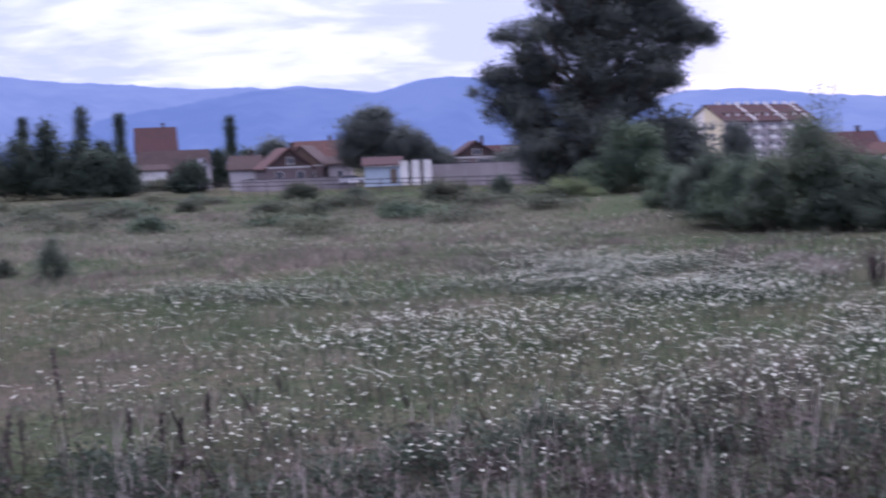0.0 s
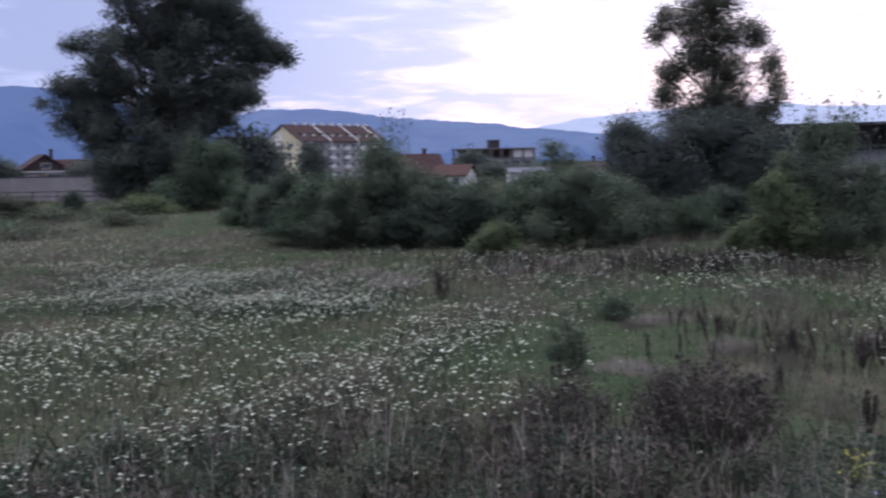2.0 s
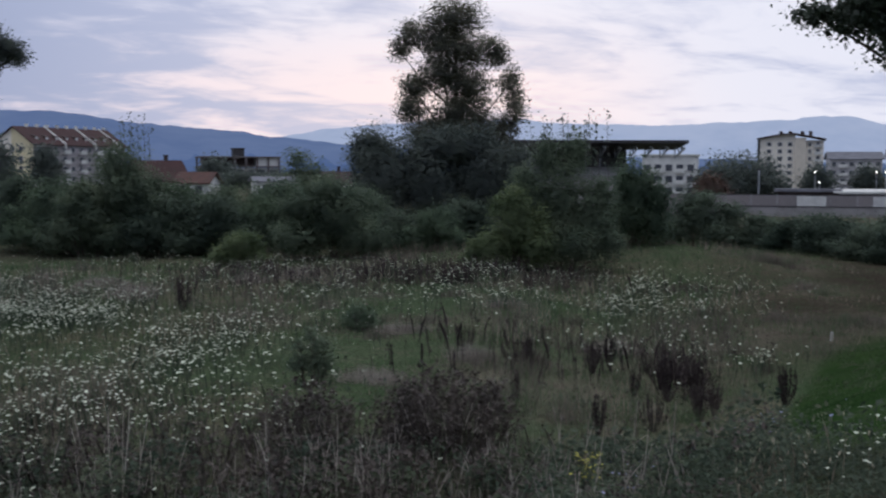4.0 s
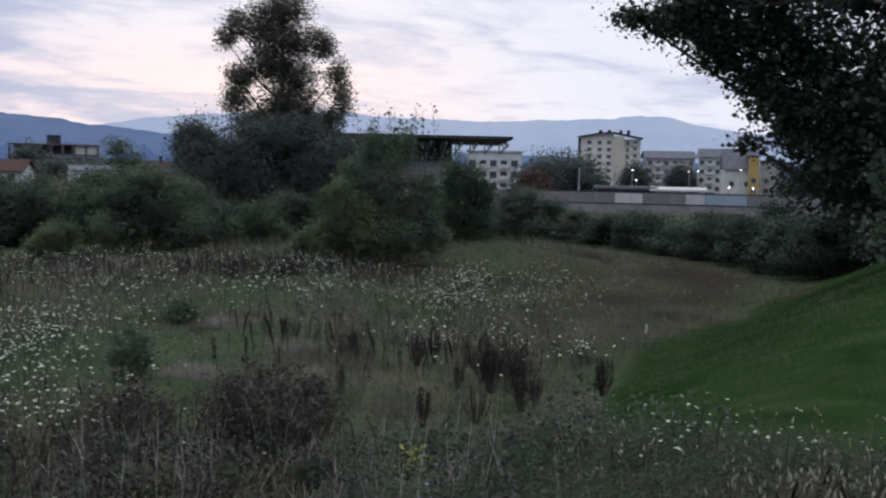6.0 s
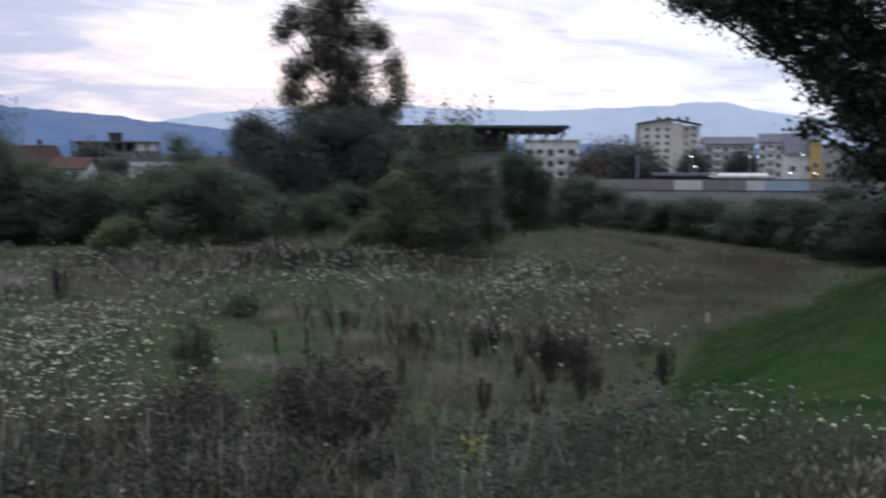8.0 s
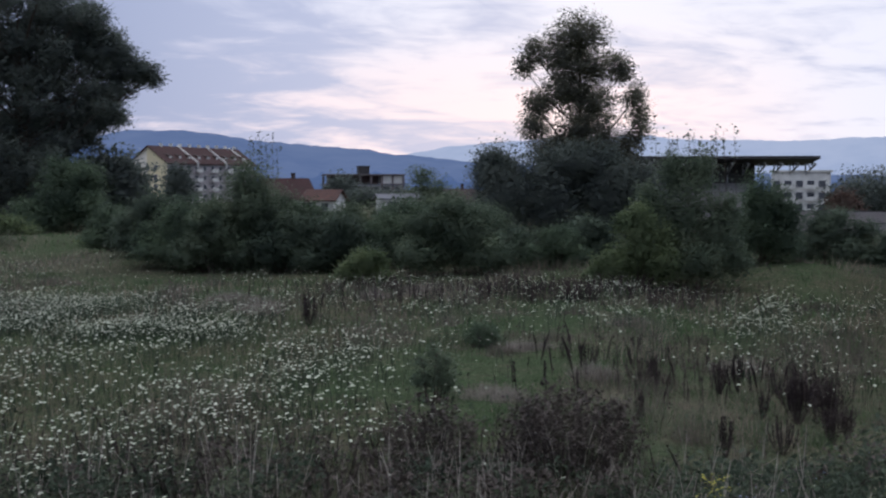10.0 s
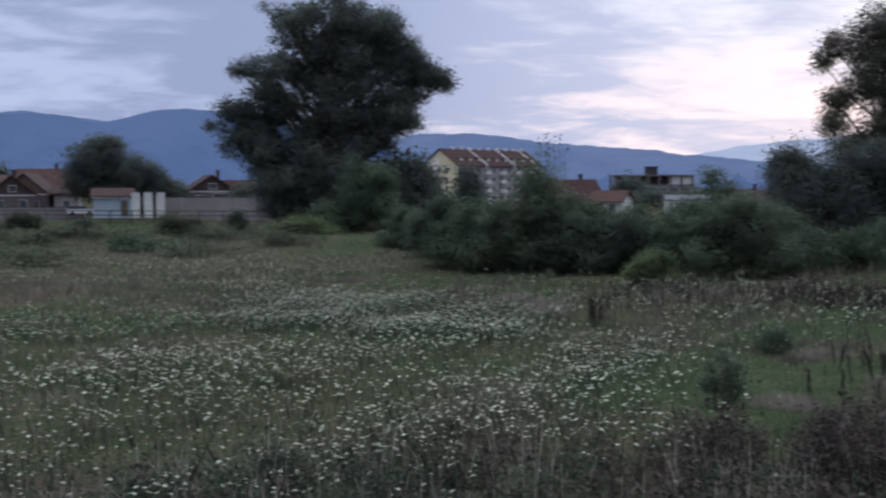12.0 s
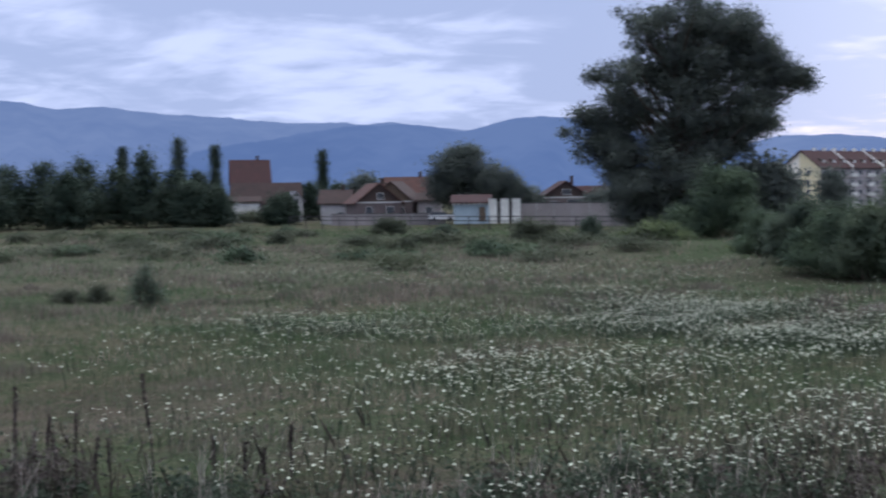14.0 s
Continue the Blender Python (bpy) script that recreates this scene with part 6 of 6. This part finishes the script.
def spindle_arrays(rng, tips, length, radius):
    """Four-sided seed heads that stand on the stem tips, leaning a little."""
    n = len(tips)
    axis = np.stack([rng.normal(0, 0.3, n), rng.normal(0, 0.3, n), np.ones(n)], 1)
    axis /= np.linalg.norm(axis, axis=1)[:, None]
    a = np.cross(axis, np.array([1.0, 0.2, 0.1]))
    a /= np.linalg.norm(a, axis=1)[:, None]
    b = np.cross(axis, a)
    mid = tips + axis * (length * 0.4)[:, None]
    R = radius[:, None]
    V = np.stack([tips, mid + a * R, mid + b * R, mid - a * R, mid - b * R, tips + axis * length[:, None]], 1).reshape(-1, 3)
    i = np.arange(n)[:, None] * 6
    return V, np.concatenate([i + f for f in ([0, 2, 1], [0, 3, 2], [0, 4, 3], [0, 1, 4], [5, 1, 2], [5, 2, 3], [5, 3, 4], [5, 4, 1])])


def build_weeds():
    """Leafy herbs, dead brown stalks and pale seed-head grass close to the camera."""
    rng = np.random.default_rng(58)
    x, y = scatter(rng, 34000, -27, 66, 5, 24)
    w = weeds(x, y)
    clump = np.clip(0.45 + 0.6 * wave(x, y, 1.3, 0.9) + 0.5 * wave(x, y, 0.55, 3.3), 0.0, 1.0)
    keep = rng.random(len(x)) < (0.04 + 0.75 * w * clump) * (mown(x, y) < 0.3)
    x, y, clump = x[keep], y[keep], clump[keep]
    z = terrain(x, y) + rng.uniform(0.03, 0.26, len(x)) * (0.5 + 0.5 * weeds(x, y)) * (0.6 + 1.3 * clump)
    c = np.repeat(np.stack([x, y, z], 1), 4, axis=0) + rng.normal(0, 0.07, (len(x) * 4, 3))
    V, F = leaf_arrays(rng, c, np.clip(np.hypot(c[:, 0], c[:, 1]) * 0.0046, 0.02, 0.085), 0.1, 0.5, 0.5)
    stuff("herbs", "leafy green weeds and herbs on the bank", "weeds", [(V, F, M_HERB)])
    # dead stems with dark seed heads
    x, y = scatter(rng, 13000, -27, 42, 12.5, 21)
    a, r = bearing(x, y)
    keep = rng.random(len(x)) < np.clip(0.03 + 0.6 * patch(x, y, 22, 16.0, 14, 2.6) + 0.14 * patch(x, y, -14, 17, 12, 2.5), 0, 1)
    x, y = x[keep], y[keep]
    V, F = blade_arrays(rng, x, y, rng.uniform(0.3, 0.7, len(x)), rng.uniform(0.003, 0.006, len(x)), 0.2, 0.3)
    tips = V.reshape(-1, 4, 3)[:, 2]
    heads = np.repeat(tips, 3, axis=0) + rng.normal(0, 0.035, (len(tips) * 3, 3))
    V2, F2 = leaf_arrays(rng, heads, 0.05, 0.0, 0.5, 0.6)
    x, y = scatter(rng, 800, 6, 46, 11.0, 18)
    V3, F3 = blade_arrays(rng, x, y, rng.uniform(0.25, 0.6, len(x)), rng.uniform(0.003, 0.006, len(x)), 0.22, 0.25)
    stuff("dead_stalks", "dead grey-brown flower stalks with dark seed heads", "dry weeds", [(V, F, M_STALK_DEAD), (V2, F2, M_STALK_DEAD), (V3, F3, M_TWIG_GREY)])
    x, y = scatter(rng, 9000, 4, 40, 12.5, 19.5)
    keep = rng.random(len(x)) < np.clip(0.5 * patch(x, y, 24, 16.0, 10, 2.0), 0, 1) * np.clip(0.5 + 0.7 * wave(x, y, 1.6, 0.5), 0.05, 1)
    x, y = x[keep], y[keep]
    c = np.repeat(np.stack([x, y, terrain(x, y) + rng.uniform(0.05, 0.5, len(x))], 1), 4, axis=0) + rng.normal(0, 0.06, (len(x) * 4, 3))
    V, F = leaf_arrays(rng, c, 0.055, 0.2, 0.5, 0.5)
    stuff("withered_weeds", "withered brown leafy weeds in uneven clumps", "dry weeds", [(V, F, M_STALK_DEAD)])
    # dark band of dead docks across the middle of the meadow
    x, y = scatter(rng, 14000, 14, 50, 22, 60)
    keep = rng.random(len(x)) < np.clip(0.8 * patch(x, y, 31, 44.5, 9, 3.5) + 0.9 * patch(x, y, 43.8, 25.2, 1.5, 1.5) + 0.7 * patch(x, y, 40, 26.2, 0.9, 0.8) + 0.4 * patch(x, y, 37, 27, 6, 3.5) + 0.25 * patch(x, y, 44, 26, 3, 3) + 0.2 * patch(x, y, 23, 38, 5, 2), 0, 1)
    x, y = x[keep], y[keep]
    V, F = blade_arrays(rng, x, y, rng.uniform(0.4, 0.95, len(x)), np.hypot(x, y) * rng.uniform(0.0003, 0.0005, len(x)), 0.12, 0.6)
    t = np.repeat(V.reshape(-1, 4, 3)[:, 2], 5, axis=0) + np.stack([rng.normal(0, 0.04, len(x) * 5), rng.normal(0, 0.04, len(x) * 5), rng.uniform(-0.35, 0.03, len(x) * 5)], 1)
    V2, F2 = leaf_arrays(rng, t, 0.06, -0.4, 0.4, 0.6)
    stuff("dead_docks", "thin dark brown dead dock stems across the meadow", "dry weeds", [(V, F, M_DOCK), (V2, F2, M_DOCK)])
    # pale seed-head grass on the crown of the bank, dense at its near end and thinning out along the slope
    x, y = scatter(rng, 4200, 46, 68, 4.9, 11)
    a, r = bearing(x, y)
    thick = smooth(53, 60, a + 1.2 * wave(x, y, 1.7, 0.2)) * (1 - smooth(5.6, 6.8, r))
    keep = rng.random(len(x)) < np.where(mown(x, y) > 0.4, 0.0, np.where(r < 7, 0.0, 0.06) + 0.9 * thick)
    x, y = x[keep], y[keep]
    n = len(x)
    V, F = blade_arrays(rng, x, y, rng.uniform(0.16, 0.36, n), np.full(n, 0.0035), 0.25, 0.5)
    tips = V.reshape(-1, 4, 3)[:, 2]
    V2, F2 = spindle_arrays(rng, tips, rng.uniform(0.035, 0.065, n), rng.uniform(0.004, 0.0075, n))
    x, y = x[np.hypot(x, y) < 7.0], y[np.hypot(x, y) < 7.0]
    n = len(x)
    x, y = np.repeat(x, 7) + rng.normal(0, 0.07, n * 7), np.repeat(y, 7) + rng.normal(0, 0.07, n * 7)
    V3, F3 = blade_arrays(rng, x, y, rng.uniform(0.06, 0.22, n * 7), np.full(n * 7, 0.004), 0.5, 0.4)
    stuff("seed_grass", "pale ripe seed-head grass on the bank's crown", "grass", [(V, F, M_GRASS_DRY), (V2, F2, M_SEED_HEAD), (V3, F3, M_GRASS_DRY)])


build_weeds()


def build_clumps():
    """Bushy weeds on the near slope and pale grass tussocks in the meadow."""
    rng = np.random.default_rng(313)
    green, brown, olive, twigs = [], [], [], []
    x, y = scatter(rng, 1000, -27, 60, 8.0, 18.6)
    a, r = bearing(x, y)
    ok = (mown(x, y) < 0.05) & (rng.random(len(x)) < np.where(r < 11, 0.35, 0.8)) & (r < 16.6 + 1.6 * wave(x, y, 0.7, 0.3))
    for px, py, pa in zip(x[ok], y[ok], a[ok]):
        w, h = rng.uniform(0.18, 0.5), rng.uniform(0.28, 0.7)
        if rng.random() < 0.2:
            h *= 1.35
        n = int(100 * (0.5 + w * h * 4))
        q = np.sqrt(rng.random(n)) * w
        th = rng.uniform(0, 2 * np.pi, n)
        zz = h * (1 - 0.55 * (q / w) ** 2) * rng.uniform(0.1, 1.0, n) ** 0.6
        cx, cy = px + q * np.cos(th), py + q * np.sin(th)
        pts = np.stack([cx, cy, terrain(cx, cy) + zz], 1)
        p = rng.random()
        dead = 0.5 if 15 < pa < 37 else 0.28 if pa < 15 else 0.12
        (brown if p < dead else olive if p < dead + 0.16 else green).append(pts)
        for k in range(int(rng.integers(0, 4)) if pa < 42 else 0):
            e = np.array([px + rng.normal(0, w * 0.6), py + rng.normal(0, w * 0.6)])
            b0 = np.array([px, py]) * 0.4 + e * 0.6
            zb, hh = float(terrain(b0[0], b0[1])), h * rng.uniform(0.8, 1.5)
            m = np.array([*(b0 + e) / 2, zb + hh * 0.55]) + rng.normal(0, 0.02, 3)
            twigs.append((np.array([[*b0, zb - 0.02], m, [*e, zb + hh]]), [0.008, 0.006, 0.0035]))
            twigs.append((np.array([m, m + np.array([rng.normal(0, 0.09), rng.normal(0, 0.09), hh * 0.3])]), [0.006, 0.003]))
    # low leafy belt along the crown of the bank
    x, y = scatter(rng, 520, 41, 66, 5.6, 12.5)
    edge = math.sin(BANK_AZ) * x + math.cos(BANK_AZ) * y - 6.9 - 0.33 * np.maximum(bank_side(x, y), 0) ** 2
    small = []
    for px, py in zip(x[edge < 0.35], y[edge < 0.35]):
        w, h, n = rng.uniform(0.08, 0.24), rng.uniform(0.10, 0.30), 46
        q = np.sqrt(rng.random(n)) * w
        th = rng.uniform(0, 2 * np.pi, n)
        cx, cy = px + q * np.cos(th), py + q * np.sin(th)
        small.append(np.stack([cx, cy, terrain(cx, cy) + h * (1 - 0.5 * (q / w) ** 2) * rng.uniform(0.1, 1.0, n)], 1))
    V, F = leaf_arrays(rng, np.concatenate(small), 0.036, 0.1, 0.5, 0.5)
    parts = [(V, F, M_HERB)]
    for pts, mt, size in ((green, M_HERB, 0.092), (brown, M_STALK_DEAD, 0.084), (olive, M_GRASS_OLIVE, 0.080)):
        pts = np.concatenate(pts)
        V, F = leaf_arrays(rng, pts, size * np.clip(np.hypot(pts[:, 0], pts[:, 1]) / 16.0, 0.4, 1.0), 0.1, 0.5, 0.55)
        parts.append((V, F, mt))
    V, F = tube_arrays(twigs, 4)
    F = np.array(F)
    stuff("weed_clumps", "bushy green and withered brown weeds on the bank", "weeds", parts)
    stuff("dry_twigs", "bleached forked weed stems on the bank", "dry weeds", [(np.asarray(V), F, M_TWIG_GREY)])
    x, y = scatter(rng, 420, -26, 54, 19, 62)
    ok = (rank(x, y) > 0.12) & (mown(x, y) < 0.05)
    pale, fresh = [], []
    for px, py in zip(x[ok], y[ok]):
        w, n = rng.uniform(0.25, 0.75), 130
        bx, by = px + rng.normal(0, w, n), py + rng.normal(0, w * 0.8, n)
        q = np.hypot(bx - px, by - py) / w
        bh = np.maximum(0.06, rng.uniform(0.35, 0.62) * np.exp(-0.35 * q * q) * rng.uniform(0.6, 1.1, n))
        (pale if rng.random() < 0.7 else fresh).append((bx, by, bh))
    out = []
    for group, mt in ((pale, M_GRASS_TAN), (fresh, M_GRASS_OLIVE)):
        bx, by, bh = (np.concatenate([g[k] for g in group]) for k in range(3))
        V, F = spear_arrays(rng, bx, by, bh, np.hypot(bx, by) * 0.0006, 0.3)
        out.append((V, F, mt))
    stuff("grass_tussocks", "pale feathery grass tussocks in the meadow", "grass", out)


build_clumps()


def dock(az, d, h, w, stems, seed, label, category="dock plant", group="dead dock plants"):
    """A dead dock: upright stems, each with a dense dark seed spike."""
    r = np.random.default_rng(seed)
    root = thing("dock_plant", label, category, group)
    for k in range(stems):
        a, q = r.uniform(0, 2 * np.pi), w * 0.5 * math.sqrt(r.random())
        hh = h * r.uniform(0.78, 1.04) * (1 - 0.22 * (2 * q / w) ** 2)
        end = np.array([q * math.cos(a), q * math.sin(a), hh])
        s = np.linspace(0, 1, 6)[:, None]
        line = np.array([end[0] * 0.06, end[1] * 0.06, -0.05]) * (1 - s) + end * s + np.array([end[0], end[1], 0]) * 0.28 * np.sin(np.pi * s)
        V, F = tube_arrays([(line, np.linspace(0.008, 0.003, 6))], 4)
        st = part_mesh("stem", mesh_arrays("stem", V, F, [M_DOCK]), root)
        n = int(105 * hh)
        f = r.uniform(0.30, 1.0, n) ** 0.85
        c = line[0] + (line[-1] - line[0]) * f[:, None] + np.array([end[0], end[1], 0]) * 0.28 * np.sin(np.pi * f)[:, None] + r.normal(0, 0.016, (n, 3)) * (1.3 - f)[:, None]
        V, F = leaf_arrays(r, c, 0.036, -0.9, 0.4, 0.5)
        tagged(part_mesh("seed_spike", mesh_arrays("seed_spike", V, F, [M_DOCK]), st), kind="stuff")
    place(root, az, d)


DOCK = "dead dark brown dock plant with dense seed spikes"
for i, (az, d, h, w, st) in enumerate(((48.9, 21.9, 0.72, 0.42, 9), (45.7, 21.9, 0.62, 0.26, 4), (45.0, 21.5, 0.72, 0.34, 6), (43.5, 23.5, 0.85, 0.55, 9), (44.7, 24.6, 0.85, 0.5, 8), (41.9, 23.8, 0.55, 0.22, 4), (40.2, 19.5, 0.75, 0.26, 4), (42.8, 20.2, 0.62, 0.5, 5), (36.1, 21.0, 0.62, 0.22, 3), (39.9, 26.2, 0.75, 0.4, 6), (36.8, 25.7, 0.75, 0.3, 5), (36.0, 26.0, 0.6, 0.6, 5), (33.5, 27.7, 0.65, 0.5, 6), (40.7, 26.7, 0.8, 0.3, 4), (43.0, 25.6, 0.9, 0.7, 8),
                                      (20.05, 36.2, 1.05, 0.55, 12), (32.7, 42.5, 0.9, 0.8, 12), (36.7, 42.0, 0.7, 0.5, 6), (33.8, 42.7, 0.7, 0.6, 6), (24.2, 47.0, 0.8, 0.4, 5), (30.8, 42.8, 0.7, 0.6, 7), (28.6, 44.0, 0.7, 0.5, 6), (26.6, 45.0, 0.7, 0.4, 5), (38.5, 43.0, 0.6, 0.6, 6), (25.2, 44.5, 0.5, 0.3, 4), (29.6, 46, 0.8, 0.5, 6))):
    dock(az, d, h * 1.05, w * 1.15, st * 2 + 3, 300 + i, DOCK)


def tussock(az, d, w, h, material, seed, label):
    """A dome of fine grass blades, highest in the middle and frayed at the rim."""
    r = np.random.default_rng(seed)
    root = thing("grass_tussock", label, "grass tussock", "grass tussocks in the meadow")
    n = int((420 if material is not M_DOCK else 170) * w)
    q, th = np.sqrt(r.random(n)) * w * 0.5, r.uniform(0, 2 * np.pi, n)
    bx, by = q * np.cos(th), q * np.sin(th)
    bh = h * (1 - 0.5 * (2 * q / w) ** 2) * r.uniform(0.45, 1.0, n)
    out = np.stack([bx * 0.35 + r.normal(0, 0.10, n), by * 0.35 + r.normal(0, 0.10, n), bh], 1)
    face = r.uniform(0, 2 * np.pi, n)
    side = np.stack([np.cos(face), np.sin(face), np.zeros(n)], 1) * d * 0.00035
    base = np.stack([bx, by, np.full(n, -0.05)], 1)
    V = np.stack([base - side, base + side, base + out], 1).reshape(-1, 3)
    tagged(part_mesh("blade_mass", mesh_arrays("blade_mass", V, np.arange(3 * n).reshape(-1, 3), [material]), root), kind="stuff")
    place(root, az, d)


PALE_TUFT, DARK_TUFT, STRAW_TUFT = "pale mauve-brown tussock of faded grass in the meadow", "dark plume of dead brown grass among dock plants", "straw-coloured tuft of dry grass beside the mown slope"
for i, (az, d, w, h, mt, lab) in enumerate(((17.75, 39.5, 1.5, 0.85, M_GRASS_PALE, PALE_TUFT), (16.4, 44, 1.6, 0.7, M_GRASS_PALE, PALE_TUFT), (25.7, 45.5, 1.9, 0.75, M_GRASS_PALE, PALE_TUFT), (23.3, 44, 1.2, 0.6, M_GRASS_PALE, PALE_TUFT), (30.2, 30.9, 1.0, 0.45, M_GRASS_PALE, PALE_TUFT),
                                            (31.2, 31.2, 0.8, 0.4, M_GRASS_PALE, PALE_TUFT), (33.8, 26.5, 1.0, 0.6, M_GRASS_PALE, PALE_TUFT), (40.8, 29.5, 1.2, 0.6, M_GRASS_PALE, PALE_TUFT), (35.5, 36.5, 1.2, 0.4, M_GRASS_PALE, PALE_TUFT), (28.9, 23.6, 1.1, 0.45, M_GRASS_PALE, PALE_TUFT), (29.9, 23.0, 0.9, 0.4, M_GRASS_PALE, PALE_TUFT),
                                            (36.8, 26.2, 0.9, 0.7, M_DOCK, DARK_TUFT), (44.2, 26.2, 1.3, 1.0, M_DOCK, DARK_TUFT), (43.3, 26.8, 1.2, 0.9, M_DOCK, DARK_TUFT), (45.0, 24.0, 0.7, 0.7, M_DOCK, DARK_TUFT), (33.0, 43.0, 1.4, 0.9, M_DOCK, DARK_TUFT),
                                            (47.8, 17.8, 0.6, 0.5, M_GRASS_DRY, STRAW_TUFT), (46.6, 18.6, 0.6, 0.45, M_GRASS_DRY, STRAW_TUFT), (42.9, 21.2, 0.5, 0.5, M_GRASS_DRY, STRAW_TUFT))):
    tussock(az, d, w, h, mt, 600 + i, lab)
TALL_WEED = [(-0.22, 0, 0.38, 0.24, 0.2, 0.36), (0.12, 0, 0.52, 0.24, 0.2, 0.46), (0.32, 0, 0.36, 0.2, 0.18, 0.34), (0.05, 0, 0.95, 0.15, 0.12, 0.2), (-0.24, 0, 0.78, 0.14, 0.1, 0.2), (0.28, 0, 0.75, 0.13, 0.1, 0.2)]
shrub(26.1, 23.3, 0.9, 1.0, M_LEAF_FEATHER, 171, "tall leafy green weed standing in the meadow", 1000, 0.065, "bushes in the meadow", "meadow_bush", lobes=TALL_WEED)


def stalk(az, d, h, seed, lean=0.0):
    """A tall dead mullein: one thick stalk with a long seed head."""
    r = np.random.default_rng(seed)
    root = thing("mullein_stalk", "tall dead brown mullein stalk standing in the grass", "dead stalk", "dead mullein stalks")
    s = np.linspace(0, 1, 7)[:, None]
    line = np.array([0, 0, -0.05]) * (1 - s) + np.array([lean, 0, h]) * s + np.array([0.02, 0, 0]) * np.sin(s * 5)
    V, F = tube_arrays([(line, np.linspace(0.016, 0.007, 7))], 6)
    st = part_mesh("stem", mesh_arrays("stem", V, F, [M_DOCK]), root)
    n = int(150 * h)
    f = r.uniform(0.45, 1.0, n)
    c = np.stack([lean * f, np.zeros(n), h * f], 1) + r.normal(0, 0.014, (n, 3))
    V, F = leaf_arrays(r, c, 0.042, -0.6, 0.3, 0.7)
    part_mesh("seed_head", mesh_arrays("seed_head", V, F, [M_DOCK]), st)
    place(root, az, d)


for i, (az, d, h, lean) in enumerate(((-24.3, 18.0, 1.5, 0.05), (-23.4, 17.6, 0.9, 0), (-22.3, 17.8, 0.8, -0.1), (-21.7, 18.0, 1.05, 0.06), (-20.9, 17.6, 0.75, 0.1), (-20.1, 17.2, 0.8, 0), (-18.1, 18.6, 1.5, -0.14), (-15.3, 17.1, 0.85, 0.0), (-13.9, 16.7, 0.85, 0.03), (-12.9, 17.0, 0.7, 0), (-11.7, 17.8, 0.85, 0.04), (-23.0, 18.2, 1.0, 0.1), (30.1, 23.4, 0.72, -0.04), (31.5, 23.4, 0.75, 0.0), (33.0, 23.6, 0.6, 0.03))):
    stalk(az, d, h, 400 + i, lean)


def dead_bush(az, d, w, h, seed, label):
    """A brown dead weed bush: pale forked stems, a haze of thin twigs and dark seed heads at the tips."""
    r = np.random.default_rng(seed)
    root = thing("dead_bush", label, "dead bush", "dead bushes")
    paths, tips = [], []
    for k in range(int((100 if w > 2 else 50) * w)):
        a, q = r.uniform(0, 2 * np.pi), math.sqrt(r.random())
        hh = h * (1 - 0.45 * q * q) * r.uniform(0.6, 1.05)
        end = np.array([q * w * 0.5 * math.cos(a), q * w * 0.5 * math.sin(a), hh])
        s = np.linspace(0, 1, 5)[:, None]
        line = end * np.array([0.75, 0.75, 0]) * (1 - s) + end * s + r.normal(0, 0.03, (5, 3)) * s
        line[0, 2] = -0.03
        paths.append((line, np.linspace(0.007, 0.0025, 5)))
        tips.append(line[-1])
        for j in range(5):
            f = r.uniform(0.35, 0.95)
            b = line[0] + (line[-1] - line[0]) * f
            e = b + r.normal(0, 0.10, 3) + np.array([0, 0, 0.12])
            paths.append((np.stack([b, (b + e) / 2 + r.normal(0, 0.015, 3), e]), [0.004, 0.003, 0.002]))
            tips.append(e)
    V, F = tube_arrays(paths, 4)
    part_mesh("twig_mass", mesh_arrays("twig_mass", V, F, [M_STALK_DEAD]), root)
    t = np.array(tips)
    c = np.repeat(t, 3, axis=0) + r.normal(0, 0.03, (len(t) * 3, 3))
    V, F = leaf_arrays(r, c, 0.045 + 0.05 * np.clip(c[:, 2] / h - 0.35, 0, 1), 0.2, 0.5, 0.6)
    part_mesh("seed_head_mass", mesh_arrays("seed_head_mass", V, F, [M_STALK_DEAD]), root)
    for k in range(7):
        a = r.uniform(0, 2 * np.pi)
        e = np.array([w * 0.3 * math.cos(a), -abs(w * 0.4 * math.sin(a)), h * r.uniform(0.4, 0.65)])
        b = np.array([e[0] * 0.6, e[1], 0])
        m = (b + e) / 2 + r.normal(0, 0.03, 3)
        f = e + np.array([r.uniform(-0.12, 0.12), 0, 0.18])
        V, F = tube_arrays([(np.stack([b, m, e]), [0.010, 0.008, 0.005]), (np.stack([m, (m + f) / 2, f]), [0.007, 0.005, 0.003])], 5)
        part_mesh("pale_stem", mesh_arrays("pale_stem", V, F, [M_TWIG_GREY]), root, "bleached forked stem")
    place(root, az, d)


dead_bush(32.7, 17.6, 2.2, 1.2, 501, "dark brown dead weed bush with pale forked stems")
dead_bush(26.0, 17.6, 1.5, 1.0, 502, "smaller dead brown weed bush")
dead_bush(-23.0, 16.6, 1.2, 0.9, 503, "dark dead weed bush beside mullein stalks")


def marker_stone():
    root = thing("marker_stone", "small white marker stone in the dry grass", "stone")
    bm = bmesh.new()
    bmesh.ops.create_cone(bm, cap_ends=True, segments=10, radius1=0.052, radius2=0.034, depth=0.30, matrix=Matrix.Translation((0, 0, 0.10)))
    bmesh.ops.bevel(bm, geom=bm.edges[:], offset=0.015, segments=2, affect="EDGES")
    part("stone", bm, M_PLASTER_WHITE, root)
    place(root, 50.9, 33.4)


marker_stone()
